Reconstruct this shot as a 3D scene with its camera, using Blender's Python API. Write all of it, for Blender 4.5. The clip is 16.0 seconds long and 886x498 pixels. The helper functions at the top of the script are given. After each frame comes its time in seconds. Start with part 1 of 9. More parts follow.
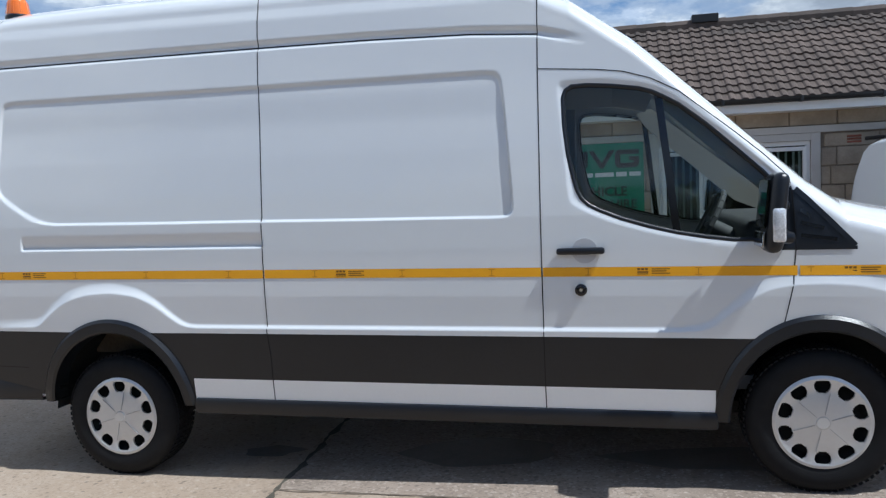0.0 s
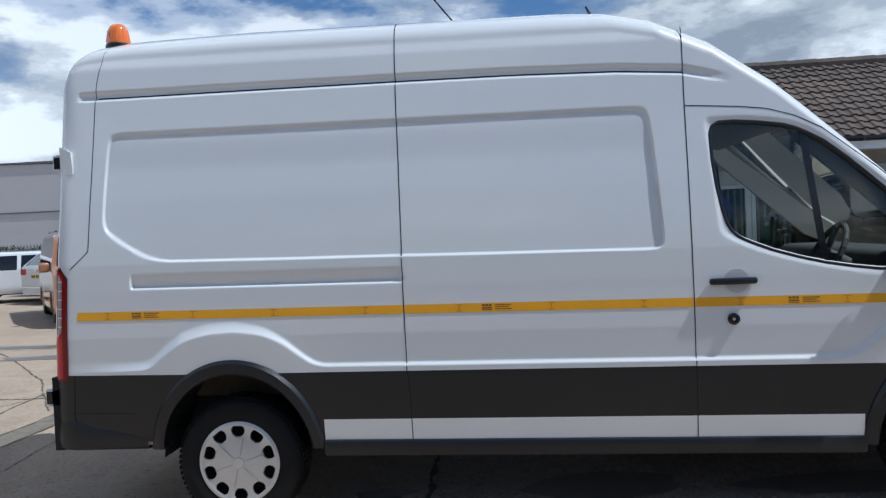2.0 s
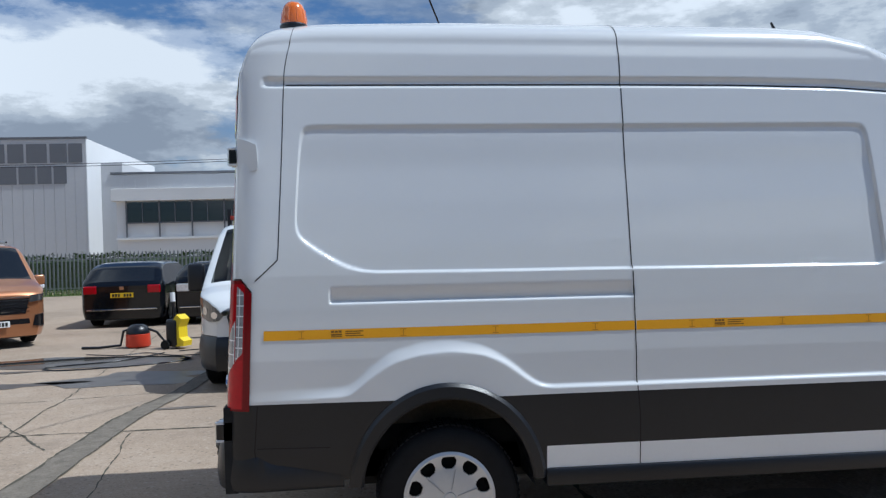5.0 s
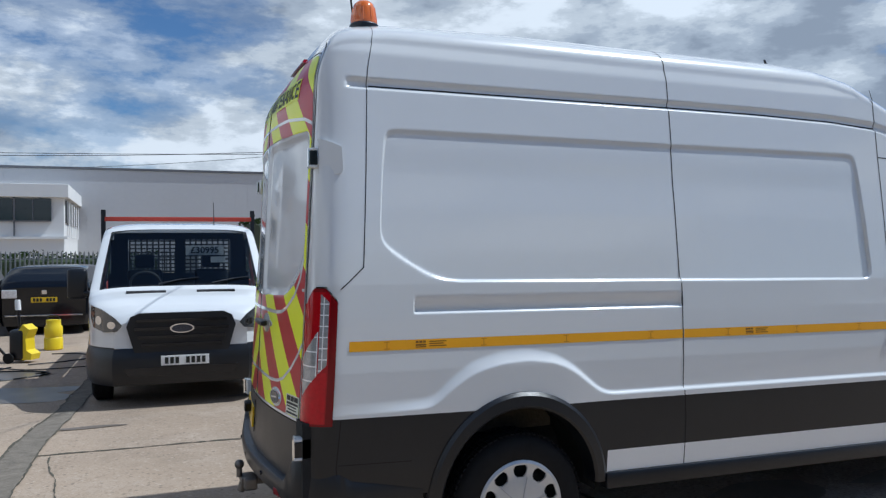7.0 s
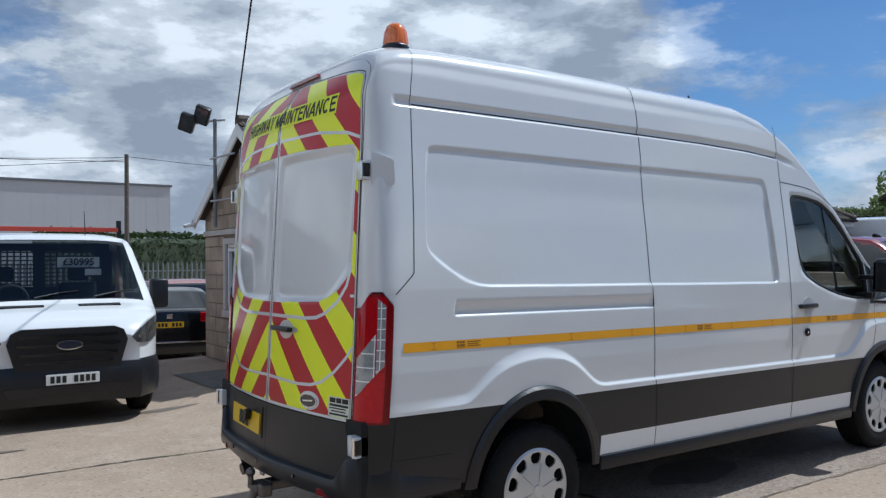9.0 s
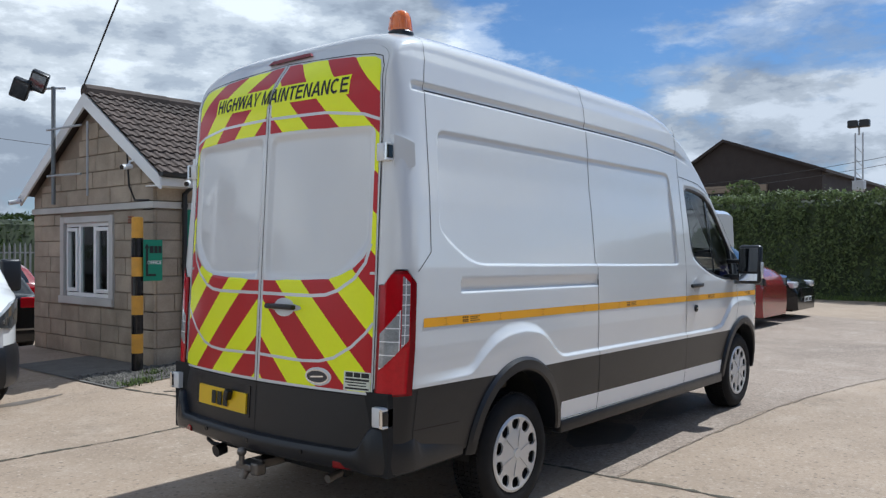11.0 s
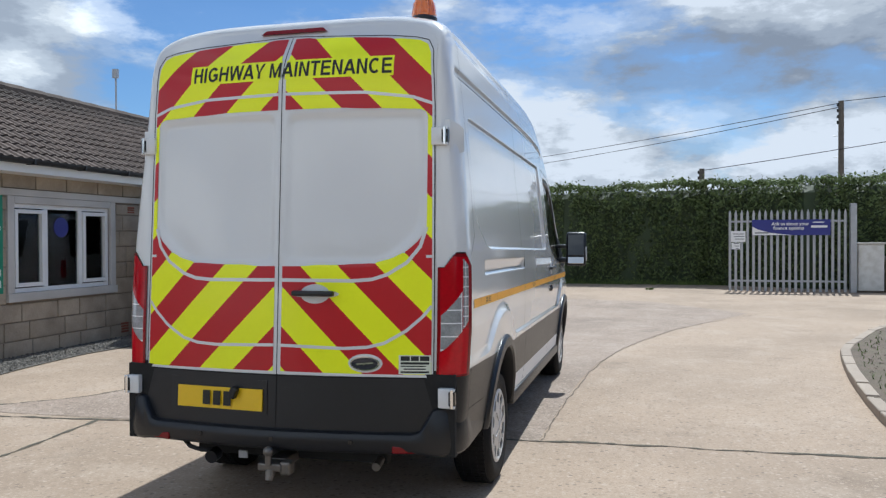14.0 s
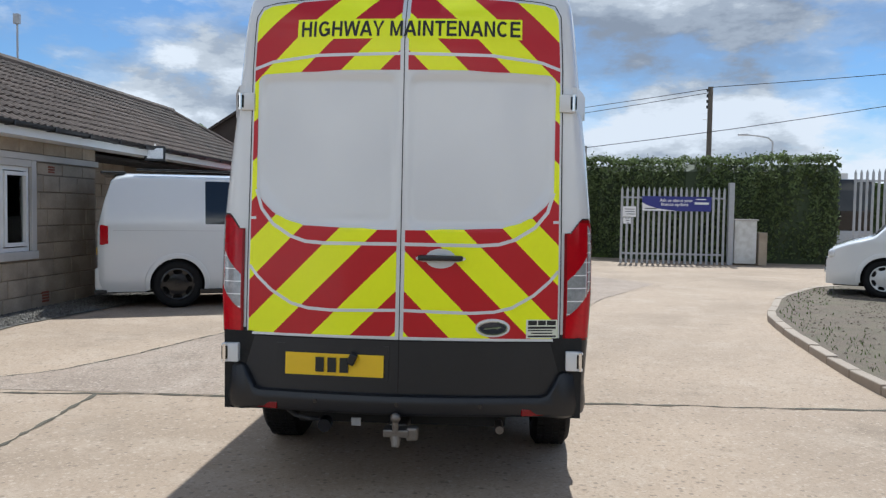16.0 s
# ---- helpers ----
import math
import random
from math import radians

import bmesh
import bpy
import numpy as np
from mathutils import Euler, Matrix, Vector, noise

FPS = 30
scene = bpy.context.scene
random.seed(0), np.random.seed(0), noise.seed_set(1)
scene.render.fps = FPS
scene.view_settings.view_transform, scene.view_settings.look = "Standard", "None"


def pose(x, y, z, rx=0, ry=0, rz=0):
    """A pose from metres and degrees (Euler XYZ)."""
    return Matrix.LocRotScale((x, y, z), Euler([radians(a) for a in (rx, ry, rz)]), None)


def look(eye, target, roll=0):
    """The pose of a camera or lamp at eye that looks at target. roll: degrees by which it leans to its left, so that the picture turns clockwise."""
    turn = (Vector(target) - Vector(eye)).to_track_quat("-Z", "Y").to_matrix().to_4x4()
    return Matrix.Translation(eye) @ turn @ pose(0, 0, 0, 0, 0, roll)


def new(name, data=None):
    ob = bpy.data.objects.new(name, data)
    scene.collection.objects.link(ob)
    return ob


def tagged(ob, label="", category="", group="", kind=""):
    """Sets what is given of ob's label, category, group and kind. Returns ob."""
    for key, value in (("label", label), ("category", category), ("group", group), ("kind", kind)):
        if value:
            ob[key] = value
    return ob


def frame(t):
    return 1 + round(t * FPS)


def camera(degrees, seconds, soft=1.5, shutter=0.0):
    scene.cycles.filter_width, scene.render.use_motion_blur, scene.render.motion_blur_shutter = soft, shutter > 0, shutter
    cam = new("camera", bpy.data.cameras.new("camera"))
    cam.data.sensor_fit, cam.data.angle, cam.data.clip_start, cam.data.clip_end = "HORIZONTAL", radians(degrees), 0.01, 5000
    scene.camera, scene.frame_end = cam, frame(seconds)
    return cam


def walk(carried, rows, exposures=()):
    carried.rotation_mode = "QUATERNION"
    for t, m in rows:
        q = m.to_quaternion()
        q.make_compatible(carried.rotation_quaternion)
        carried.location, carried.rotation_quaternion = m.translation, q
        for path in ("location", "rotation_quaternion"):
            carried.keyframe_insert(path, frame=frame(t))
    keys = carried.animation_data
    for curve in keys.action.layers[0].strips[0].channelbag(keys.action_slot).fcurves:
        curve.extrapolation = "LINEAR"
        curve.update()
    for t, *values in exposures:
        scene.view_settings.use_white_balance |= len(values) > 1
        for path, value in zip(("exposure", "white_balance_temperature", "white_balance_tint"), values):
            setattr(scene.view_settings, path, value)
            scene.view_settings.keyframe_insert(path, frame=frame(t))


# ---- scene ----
cam = camera(58.5, 16.0, 1.3)
PATH = [
    (0, (-0.095, 0.06, 1.58), (-0.524, 2.008, 1.428), -2.4),
    (0.5, (-0.373, -0.044, 1.622), (-0.72, 1.92, 1.476), -2.6),
    (1, (-0.69, -0.039, 1.608), (-0.975, 1.937, 1.486), -2.8),
    (1.5, (-1.032, -0.051, 1.572), (-1.271, 1.933, 1.493), -2.7),
    (2, (-1.328, -0.128, 1.576), (-1.525, 1.862, 1.525), -2.6),
    (2.5, (-1.64, 0.016, 1.555), (-1.79, 2.01, 1.518), -2.4),
    (3, (-1.968, 0.096, 1.539), (-2.046, 2.094, 1.512), -2.2),
    (3.5, (-2.28, 0.105, 1.576), (-2.283, 2.105, 1.552), -2.1),
    (4, (-2.666, 0.148, 1.575), (-2.595, 2.147, 1.535), -2.1),
    (4.2, (-2.793, 0.165, 1.566), (-2.706, 2.163, 1.537), -2.1),
    (6.5, (-4.382, 0.333, 1.633), (-3.764, 2.235, 1.634), -0.5),
    (7, (-4.636, 0.516, 1.61), (-3.929, 2.387, 1.615), -0.5),
    (7.5, (-4.913, 0.558, 1.602), (-4.116, 2.392, 1.617), -0.7),
    (8, (-5.208, 0.602, 1.608), (-4.294, 2.38, 1.638), -0.9),
    (8.5, (-5.513, 0.748, 1.603), (-4.478, 2.459, 1.642), -0.8),
    (9, (-5.808, 0.789, 1.587), (-4.653, 2.422, 1.623), -0.6),
    (9.5, (-6.054, 0.883, 1.569), (-4.788, 2.431, 1.591), -0.3),
    (9.7, (-6.155, 0.956, 1.55), (-4.849, 2.47, 1.566), -0.2),
    (12, (-7.175, 1.835, 1.559), (-5.469, 2.878, 1.562), -0.7),
    (12.5, (-7.346, 2.155, 1.535), (-5.563, 3.06, 1.538), -1.3),
    (13, (-7.56, 2.481, 1.533), (-5.71, 3.241, 1.528), -1.4),
    (13.5, (-7.734, 2.773, 1.54), (-5.832, 3.39, 1.528), -0.9),
    (14, (-7.8, 3.142, 1.517), (-5.862, 3.635, 1.493), -0.2),
    (14.5, (-7.916, 3.472, 1.508), (-5.955, 3.864, 1.468), 0.4),
    (15, (-7.987, 3.793, 1.501), (-6.012, 4.103, 1.441), 0.7),
    (15.5, (-7.986, 4.164, 1.49), (-6.0, 4.391, 1.409), 0.8),
    (16, (-8.03, 4.506, 1.478), (-6.037, 4.637, 1.384), 0.9),
]
EXPOSURE = [(0, -0.06, 5620, 6), (2, -0.28, 5560, 6), (4, -0.34, 5540, 6), (7, -0.37, 5540, 6), (9.5, -0.28, 5600, 6), (12, -0.06, 5780, 6), (14, 0.02, 5820, 6), (16, 0.08, 5880, 6)]
walk(cam, [(t, look(eye, target, roll)) for t, eye, target, roll in PATH], EXPOSURE)

# ---- light: high summer sun from the front right of the van, broken cloud ----
SUN_DIR = Vector((0.80, -0.15, 1.25)).normalized()
world = bpy.data.worlds.new("world")
scene.world = world
world.use_nodes = True
wn, wl = world.node_tree.nodes, world.node_tree.links
wn.clear()
w_out, w_bg = wn.new("ShaderNodeOutputWorld"), wn.new("ShaderNodeBackground")
w_sky = wn.new("ShaderNodeTexSky")
w_sky.sky_type, w_sky.sun_disc = "NISHITA", False
w_sky.sun_elevation = math.asin(SUN_DIR.z)
w_sky.sun_rotation = math.atan2(SUN_DIR.x, SUN_DIR.y)
w_sky.air_density, w_sky.dust_density, w_sky.ozone_density = 1.0, 0.3, 3.5
w_bg.inputs["Strength"].default_value = 0.09


def wmath(op, a, b=None, clamp=False):
    n = wn.new("ShaderNodeMath")
    n.operation, n.use_clamp = op, clamp
    for i, v in enumerate((a, b)):
        if v is None:
            continue
        if isinstance(v, (int, float)):
            n.inputs[i].default_value = v
        else:
            wl.new(v, n.inputs[i])
    return n.outputs[0]


def wnoise(vec, scale, detail, rough, seed):
    m = wn.new("ShaderNodeMapping")
    m.inputs["Location"].default_value = (seed, seed * 0.7, seed * 0.3)
    wl.new(vec, m.inputs["Vector"])
    n = wn.new("ShaderNodeTexNoise")
    n.inputs["Scale"].default_value, n.inputs["Detail"].default_value = scale, detail
    n.inputs["Roughness"].default_value = rough
    wl.new(m.outputs[0], n.inputs["Vector"])
    return n.outputs["Fac"]


def wramp(fac, stops):
    r = wn.new("ShaderNodeValToRGB")
    r.color_ramp.interpolation = "EASE"
    els = r.color_ramp.elements
    els[0].position, els[0].color = stops[0][0], stops[0][1]
    els[1].position, els[1].color = stops[-1][0], stops[-1][1]
    for p, c in stops[1:-1]:
        e = els.new(p)
        e.color = c
    wl.new(fac, r.inputs[0])
    return r.outputs[0]


w_tc = wn.new("ShaderNodeTexCoord")
w_sep = wn.new("ShaderNodeSeparateXYZ")
wl.new(w_tc.outputs["Generated"], w_sep.inputs[0])
w_h = wmath("MAXIMUM", w_sep.outputs[2], 0.0)


def w_place(lift):
    """Where a way through the sky meets the cloud field, seen that much higher."""
    c = wn.new("ShaderNodeCombineXYZ")
    flat = wmath("ADD", wmath("MULTIPLY", w_h, 0.55), 0.62)
    wl.new(wmath("DIVIDE", w_sep.outputs[0], flat), c.inputs[0])
    wl.new(wmath("DIVIDE", w_sep.outputs[1], flat), c.inputs[1])
    wl.new(wmath("MULTIPLY", wmath("ADD", w_h, lift), 3.3), c.inputs[2])
    return c.outputs[0]


def w_cover(lift):
    p = w_place(lift)
    c = wnoise(p, 1.55, 11, 0.60, 3.7)
    return wmath("ADD", c, wmath("MULTIPLY", wmath("SUBTRACT", wnoise(p, 0.62, 2, 0.5, 11.3), 0.5), 0.55))


w_bias = wramp(w_h, [(0.0, (0.58, 0.58, 0.58, 1)), (0.14, (0.57, 0.57, 0.57, 1)), (0.27, (0.50, 0.50, 0.50, 1)), (0.35, (0.455, 0.455, 0.455, 1)), (0.56, (0.56, 0.56, 0.56, 1))])
w_tilt = wmath("SUBTRACT", wramp(wmath("ADD", wmath("MULTIPLY", w_sep.outputs[0], 0.5), 0.5), [(0.0, (0.50, 0.50, 0.50, 1)), (0.18, (0.50, 0.50, 0.50, 1)), (0.30, (0.41, 0.41, 0.41, 1)), (0.54, (0.40, 0.40, 0.40, 1)), (0.70, (0.51, 0.51, 0.51, 1))]), 0.5)
cover = wmath("ADD", wmath("ADD", w_cover(0.0), wmath("SUBTRACT", w_bias, 0.5)), w_tilt)
w_mask = wramp(cover, [(0.43, (0.02, 0.02, 0.02, 1)), (0.495, (0.5, 0.5, 0.5, 1)), (0.555, (1, 1, 1, 1))])
# heaps are bright where little cloud lies above them, and grey beneath
w_top = wmath("ADD", wmath("MULTIPLY", wmath("SUBTRACT", w_cover(0.0), w_cover(0.06)), 3.6), wmath("SUBTRACT", 1.03, cover))
w_cloud = wramp(w_top, [(0.18, (4.6, 5.0, 5.7, 1)), (0.38, (6.6, 7.0, 7.6, 1)), (0.52, (9.2, 9.4, 9.6, 1)), (0.70, (13.0, 13.0, 13.0, 1))])
w_mix = wn.new("ShaderNodeMix")
w_mix.data_type = "RGBA"
wl.new(w_mask, w_mix.inputs[0])
w_blue = wn.new("ShaderNodeMix")
w_blue.data_type, w_blue.blend_type = "RGBA", "MULTIPLY"
w_blue.inputs[0].default_value = 1.0
w_blue.inputs[7].default_value = (0.78, 0.94, 1.10, 1)
wl.new(w_sky.outputs[0], w_blue.inputs[6])
wl.new(w_blue.outputs[2], w_mix.inputs[6])
# cloud is front-lit away from the sun and grey where it stands below the sun
w_lit = wramp(wmath("ADD", wmath("MULTIPLY", w_sep.outputs[0], 0.5), 0.5), [(0.10, (1.10, 1.10, 1.10, 1)), (0.38, (0.86, 0.86, 0.86, 1)), (0.62, (0.90, 0.90, 0.90, 1)), (0.86, (0.93, 0.94, 0.95, 1)), (0.98, (0.64, 0.66, 0.70, 1))])
w_shade = wn.new("ShaderNodeMix")
w_shade.data_type, w_shade.blend_type = "RGBA", "MULTIPLY"
w_shade.inputs[0].default_value = 1.0
wl.new(w_cloud, w_shade.inputs[6])
wl.new(w_lit, w_shade.inputs[7])
wl.new(w_shade.outputs[2], w_mix.inputs[7])
wl.new(w_mix.outputs[2], w_bg.inputs["Color"])
wl.new(w_bg.outputs[0], w_out.inputs["Surface"])

sun = new("sun", bpy.data.lights.new("sun", "SUN"))
sun.data.energy, sun.data.angle, sun.data.color = 5.0, radians(0.6), (1.0, 0.96, 0.9)
sun.matrix_world = look((30, -12, 55), Vector((30, -12, 55)) - SUN_DIR)

# ---- materials ----
def mat(name, base, rough=0.5, metal=0.0, var=0.12, scale=3.0, fine=60.0, bump=0.0, bscale=80.0, coat=0.0, second=None, amount=0.5, mscale=1.5, spec=0.5, piece=0.0):
    """A surface with two scales of variation; second: a colour of stains that lies in patches; piece: how far pieces differ."""
    m = bpy.data.materials.new(name)
    m.use_nodes = True
    nt = m.node_tree
    N, L = nt.nodes, nt.links
    b = N["Principled BSDF"]
    b.inputs["Roughness"].default_value, b.inputs["Metallic"].default_value = rough, metal
    b.inputs["Coat Weight"].default_value = coat
    b.inputs["Coat Roughness"].default_value = 0.04
    b.inputs["Specular IOR Level"].default_value = spec
    tc = N.new("ShaderNodeTexCoord")

    def noise_of(sc, detail=4.0):
        n = N.new("ShaderNodeTexNoise")
        n.inputs["Scale"].default_value, n.inputs["Detail"].default_value = sc, detail
        L.new(tc.outputs["Object"], n.inputs["Vector"])
        return n.outputs["Fac"]

    def math_of(op, a, c):
        n = N.new("ShaderNodeMath")
        n.operation = op
        for i, v in enumerate((a, c)):
            if isinstance(v, (int, float)):
                n.inputs[i].default_value = v
            else:
                L.new(v, n.inputs[i])
        return n.outputs[0]

    def mix_of(kind, fac, a, c):
        n = N.new("ShaderNodeMix")
        n.data_type, n.blend_type = "RGBA", kind
        for i, v in ((0, fac), (6, a), (7, c)):
            if isinstance(v, (int, float)):
                n.inputs[i].default_value = v
            elif isinstance(v, tuple):
                n.inputs[i].default_value = (*v, 1)
            else:
                L.new(v, n.inputs[i])
        return n.outputs[2]

    col = base
    if second:
        r = N.new("ShaderNodeValToRGB")
        r.color_ramp.elements[0].position, r.color_ramp.elements[1].position = 0.42, 0.62
        L.new(noise_of(mscale, 7.0), r.inputs[0])
        col = mix_of("MIX", math_of("MULTIPLY", r.outputs[0], amount), base, second)
    v = math_of("ADD", math_of("MULTIPLY", math_of("SUBTRACT", noise_of(scale), 0.5), 2 * var), 1.0)
    v = math_of("ADD", v, math_of("MULTIPLY", math_of("SUBTRACT", noise_of(fine, 2.0), 0.5), 1.4 * var))
    if piece:
        oi = N.new("ShaderNodeObjectInfo")
        v = math_of("ADD", v, math_of("MULTIPLY", math_of("SUBTRACT", oi.outputs["Random"], 0.5), 2 * piece))
        ge = N.new("ShaderNodeNewGeometry")
        v = math_of("ADD", v, math_of("MULTIPLY", math_of("SUBTRACT", ge.outputs["Random Per Island"], 0.5), 2 * piece))
    cmb = N.new("ShaderNodeCombineColor")
    for i in range(3):
        L.new(v, cmb.inputs[i])
    L.new(mix_of("MULTIPLY", 1.0, col, cmb.outputs[0]), b.inputs["Base Color"])
    if bump:
        bn = N.new("ShaderNodeBump")
        bn.inputs["Strength"].default_value, bn.inputs["Distance"].default_value = bump, 0.01
        L.new(noise_of(bscale, 5.0), bn.inputs["Height"])
        L.new(bn.outputs[0], b.inputs["Normal"])
    if not metal and rough > 0.15:
        L.new(math_of("ADD", math_of("MULTIPLY", math_of("SUBTRACT", noise_of(scale * 2.3), 0.5), 0.25 * rough), rough), b.inputs["Roughness"])
    return m


def glass_mat(name, tint, rough=0.0, alpha_tint=0.75):
    """Thin pane: part mirror, part see-through with a tint."""
    m = bpy.data.materials.new(name)
    m.use_nodes = True
    N, L = m.node_tree.nodes, m.node_tree.links
    N.remove(N["Principled BSDF"])
    out = N["Material Output"]
    tr, gl, mx, fr = N.new("ShaderNodeBsdfTransparent"), N.new("ShaderNodeBsdfGlossy"), N.new("ShaderNodeMixShader"), N.new("ShaderNodeFresnel")
    tr.inputs["Color"].default_value = (*tint, 1)
    gl.inputs["Roughness"].default_value = rough
    fr.inputs["IOR"].default_value = 1.55
    L.new(fr.outputs[0], mx.inputs[0])
    L.new(tr.outputs[0], mx.inputs[1])
    L.new(gl.outputs[0], mx.inputs[2])
    L.new(mx.outputs[0], out.inputs["Surface"])
    return m


M = {}
M["white_paint"] = mat("white_paint", (0.705, 0.715, 0.72), 0.22, var=0.015, scale=1.2, fine=9, coat=1.0)
M["white_vinyl"] = mat("white_vinyl", (0.90, 0.90, 0.88), 0.45, var=0.03, scale=2)
M["black_plastic"] = mat("black_plastic", (0.0080, 0.0092, 0.0125), 0.33, var=0.25, scale=4, bump=0.10, bscale=500, spec=0.5)
M["black_gloss"] = mat("black_gloss", (0.01, 0.01, 0.012), 0.15, var=0.05)
M["rubber"] = mat("rubber", (0.007, 0.007, 0.0078), 0.75, var=0.3, scale=9, bump=0.2, bscale=200, spec=0.28)
M["gap"] = mat("gap", (0.01, 0.01, 0.011), 0.9, var=0.05)
M["dark_under"] = mat("dark_under", (0.012, 0.012, 0.012), 0.85, var=0.3, scale=6, bump=0.3, bscale=40)
M["silver"] = mat("silver", (0.62, 0.63, 0.64), 0.38, metal=0.55, var=0.05, scale=8)
M["steel"] = mat("steel", (0.22, 0.20, 0.18), 0.5, metal=0.9, var=0.2, scale=20)
M["galvanised"] = mat("galvanised", (0.42, 0.43, 0.45), 0.5, metal=0.45, var=0.15, scale=8, bump=0.1)
M["chrome"] = mat("chrome", (0.8, 0.8, 0.8), 0.08, metal=1.0, var=0.02)
M["amber_tape"] = mat("amber_tape", (0.86, 0.40, 0.006), 0.4, var=0.05, scale=9)
M["tape_ink"] = mat("tape_ink", (0.20, 0.09, 0.01), 0.5, var=0.1)
M["beacon_lens"] = mat("beacon_lens", (0.75, 0.16, 0.01), 0.12, var=0.08, scale=30, coat=1.0)
M["red_lens"] = mat("red_lens", (0.41, 0.002, 0.010), 0.08, var=0.22, scale=30, fine=140, coat=0.25, spec=0.3)
M["clear_lens"] = mat("clear_lens", (0.72, 0.73, 0.75), 0.10, metal=0.25, var=0.45, scale=40, fine=120, coat=1.0)
M["vinyl_red"] = mat("vinyl_red", (0.49, 0.012, 0.019), 0.3, var=0.04, scale=5, coat=0.15, spec=0.35)
M["vinyl_yellow"] = mat("vinyl_yellow", (0.92, 1.0, 0.004), 0.3, var=0.03, scale=5, coat=0.15, spec=0.35)
M["ink"] = mat("ink", (0.012, 0.014, 0.012), 0.5, var=0.05)
M["plate_yellow"] = mat("plate_yellow", (0.85, 0.55, 0.01), 0.35, var=0.03)
M["plate_white"] = mat("plate_white", (0.8, 0.8, 0.78), 0.35, var=0.03)
M["badge_blue"] = mat("badge_blue", (0.012, 0.018, 0.035), 0.25, var=0.1, coat=0.6)
M["glass"] = glass_mat("glass", (0.70, 0.76, 0.74))
M["glass_tint"] = glass_mat("glass_tint", (0.50, 0.56, 0.57))
M["glass_dark"] = mat("glass_dark", (0.012, 0.014, 0.016), 0.04, var=0.1, spec=0.7)
M["lamp_glass"] = mat("lamp_glass", (0.07, 0.075, 0.08), 0.08, metal=0.2, var=0.6, scale=18, fine=60, coat=1.0)
M["mirror"] = mat("mirror", (0.60, 0.61, 0.63), 0.02, metal=1.0, var=0.0)
# mirror copy darkened so the upper glass shows a dark reflection
M["mirror_dimmed"] = mat("mirror_dimmed", (0.06, 0.063, 0.068), 0.02, metal=1.0, var=0.0)
M["seat_cloth"] = mat("seat_cloth", (0.03, 0.032, 0.036), 0.9, var=0.2, bump=0.2, bscale=300)
M["interior"] = mat("interior", (0.07, 0.072, 0.075), 0.7, var=0.1)
M["headliner"] = mat("headliner", (0.45, 0.44, 0.41), 0.9, var=0.05)
def concrete_mat(name, base, dark, light, stain, grain=0.5, bump=0.5):
    """Worn concrete: broad stains, blotches, exposed aggregate and pits."""
    m = bpy.data.materials.new(name)
    m.use_nodes = True
    N, L = m.node_tree.nodes, m.node_tree.links
    b = N["Principled BSDF"]
    b.inputs["Roughness"].default_value, b.inputs["Specular IOR Level"].default_value = 0.85, 0.3
    tc = N.new("ShaderNodeTexCoord")

    def nz(sc, detail, rough_=0.55):
        n = N.new("ShaderNodeTexNoise")
        n.inputs["Scale"].default_value, n.inputs["Detail"].default_value, n.inputs["Roughness"].default_value = sc, detail, rough_
        L.new(tc.outputs["Object"], n.inputs["Vector"])
        return n.outputs["Fac"]

    def rp(fac, lo, hi, top=1.0):
        r = N.new("ShaderNodeMapRange")
        r.inputs["From Min"].default_value, r.inputs["From Max"].default_value, r.inputs["To Max"].default_value = lo, hi, top
        L.new(fac, r.inputs["Value"])
        return r.outputs["Result"]

    def mx(fac, a, c, kind="MIX"):
        n = N.new("ShaderNodeMix")
        n.data_type, n.blend_type = "RGBA", kind
        for i, v in ((0, fac), (6, a), (7, c)):
            if isinstance(v, tuple):
                n.inputs[i].default_value = (*v, 1)
            else:
                L.new(v, n.inputs[i])
        return n.outputs[2]

    col = mx(rp(nz(0.35, 6), 0.44, 0.66, 0.8), base, dark)
    col = mx(rp(nz(1.6, 8, 0.65), 0.50, 0.70, 0.55), col, light)
    col = mx(rp(nz(0.9, 9, 0.7), 0.56, 0.70, 0.65), col, stain)
    vo = N.new("ShaderNodeTexVoronoi")
    vo.inputs["Scale"].default_value = 75.0
    L.new(tc.outputs["Object"], vo.inputs["Vector"])
    hs = N.new("ShaderNodeSeparateColor")
    L.new(vo.outputs["Color"], hs.inputs[0])
    col = mx(rp(hs.outputs[0], 0.72, 0.95, grain), col, dark)
    col = mx(rp(hs.outputs[1], 0.80, 1.0, grain), col, light)
    # scattered larger stones standing out of the worn face
    vb = N.new("ShaderNodeTexVoronoi")
    vb.inputs["Scale"].default_value, vb.inputs["Randomness"].default_value = 26.0, 1.0
    L.new(tc.outputs["Object"], vb.inputs["Vector"])
    hb = N.new("ShaderNodeSeparateColor")
    L.new(vb.outputs["Color"], hb.inputs[0])
    core = rp(vb.outputs["Distance"], 0.42, 0.28)
    pick = N.new("ShaderNodeMath")
    pick.operation = "MULTIPLY"
    L.new(core, pick.inputs[0])
    L.new(rp(hb.outputs[0], 0.80, 0.86, 0.75), pick.inputs[1])
    col = mx(pick.outputs[0], col, stain)
    pick2 = N.new("ShaderNodeMath")
    pick2.operation = "MULTIPLY"
    L.new(core, pick2.inputs[0])
    L.new(rp(hb.outputs[1], 0.84, 0.90, 0.7), pick2.inputs[1])
    col = mx(pick2.outputs[0], col, light)
    col = mx(rp(nz(4.5, 6, 0.65), 0.54, 0.72, 0.45), col, dark)
    col = mx(rp(nz(22.0, 6, 0.7), 0.56, 0.72, 0.55), col, stain)
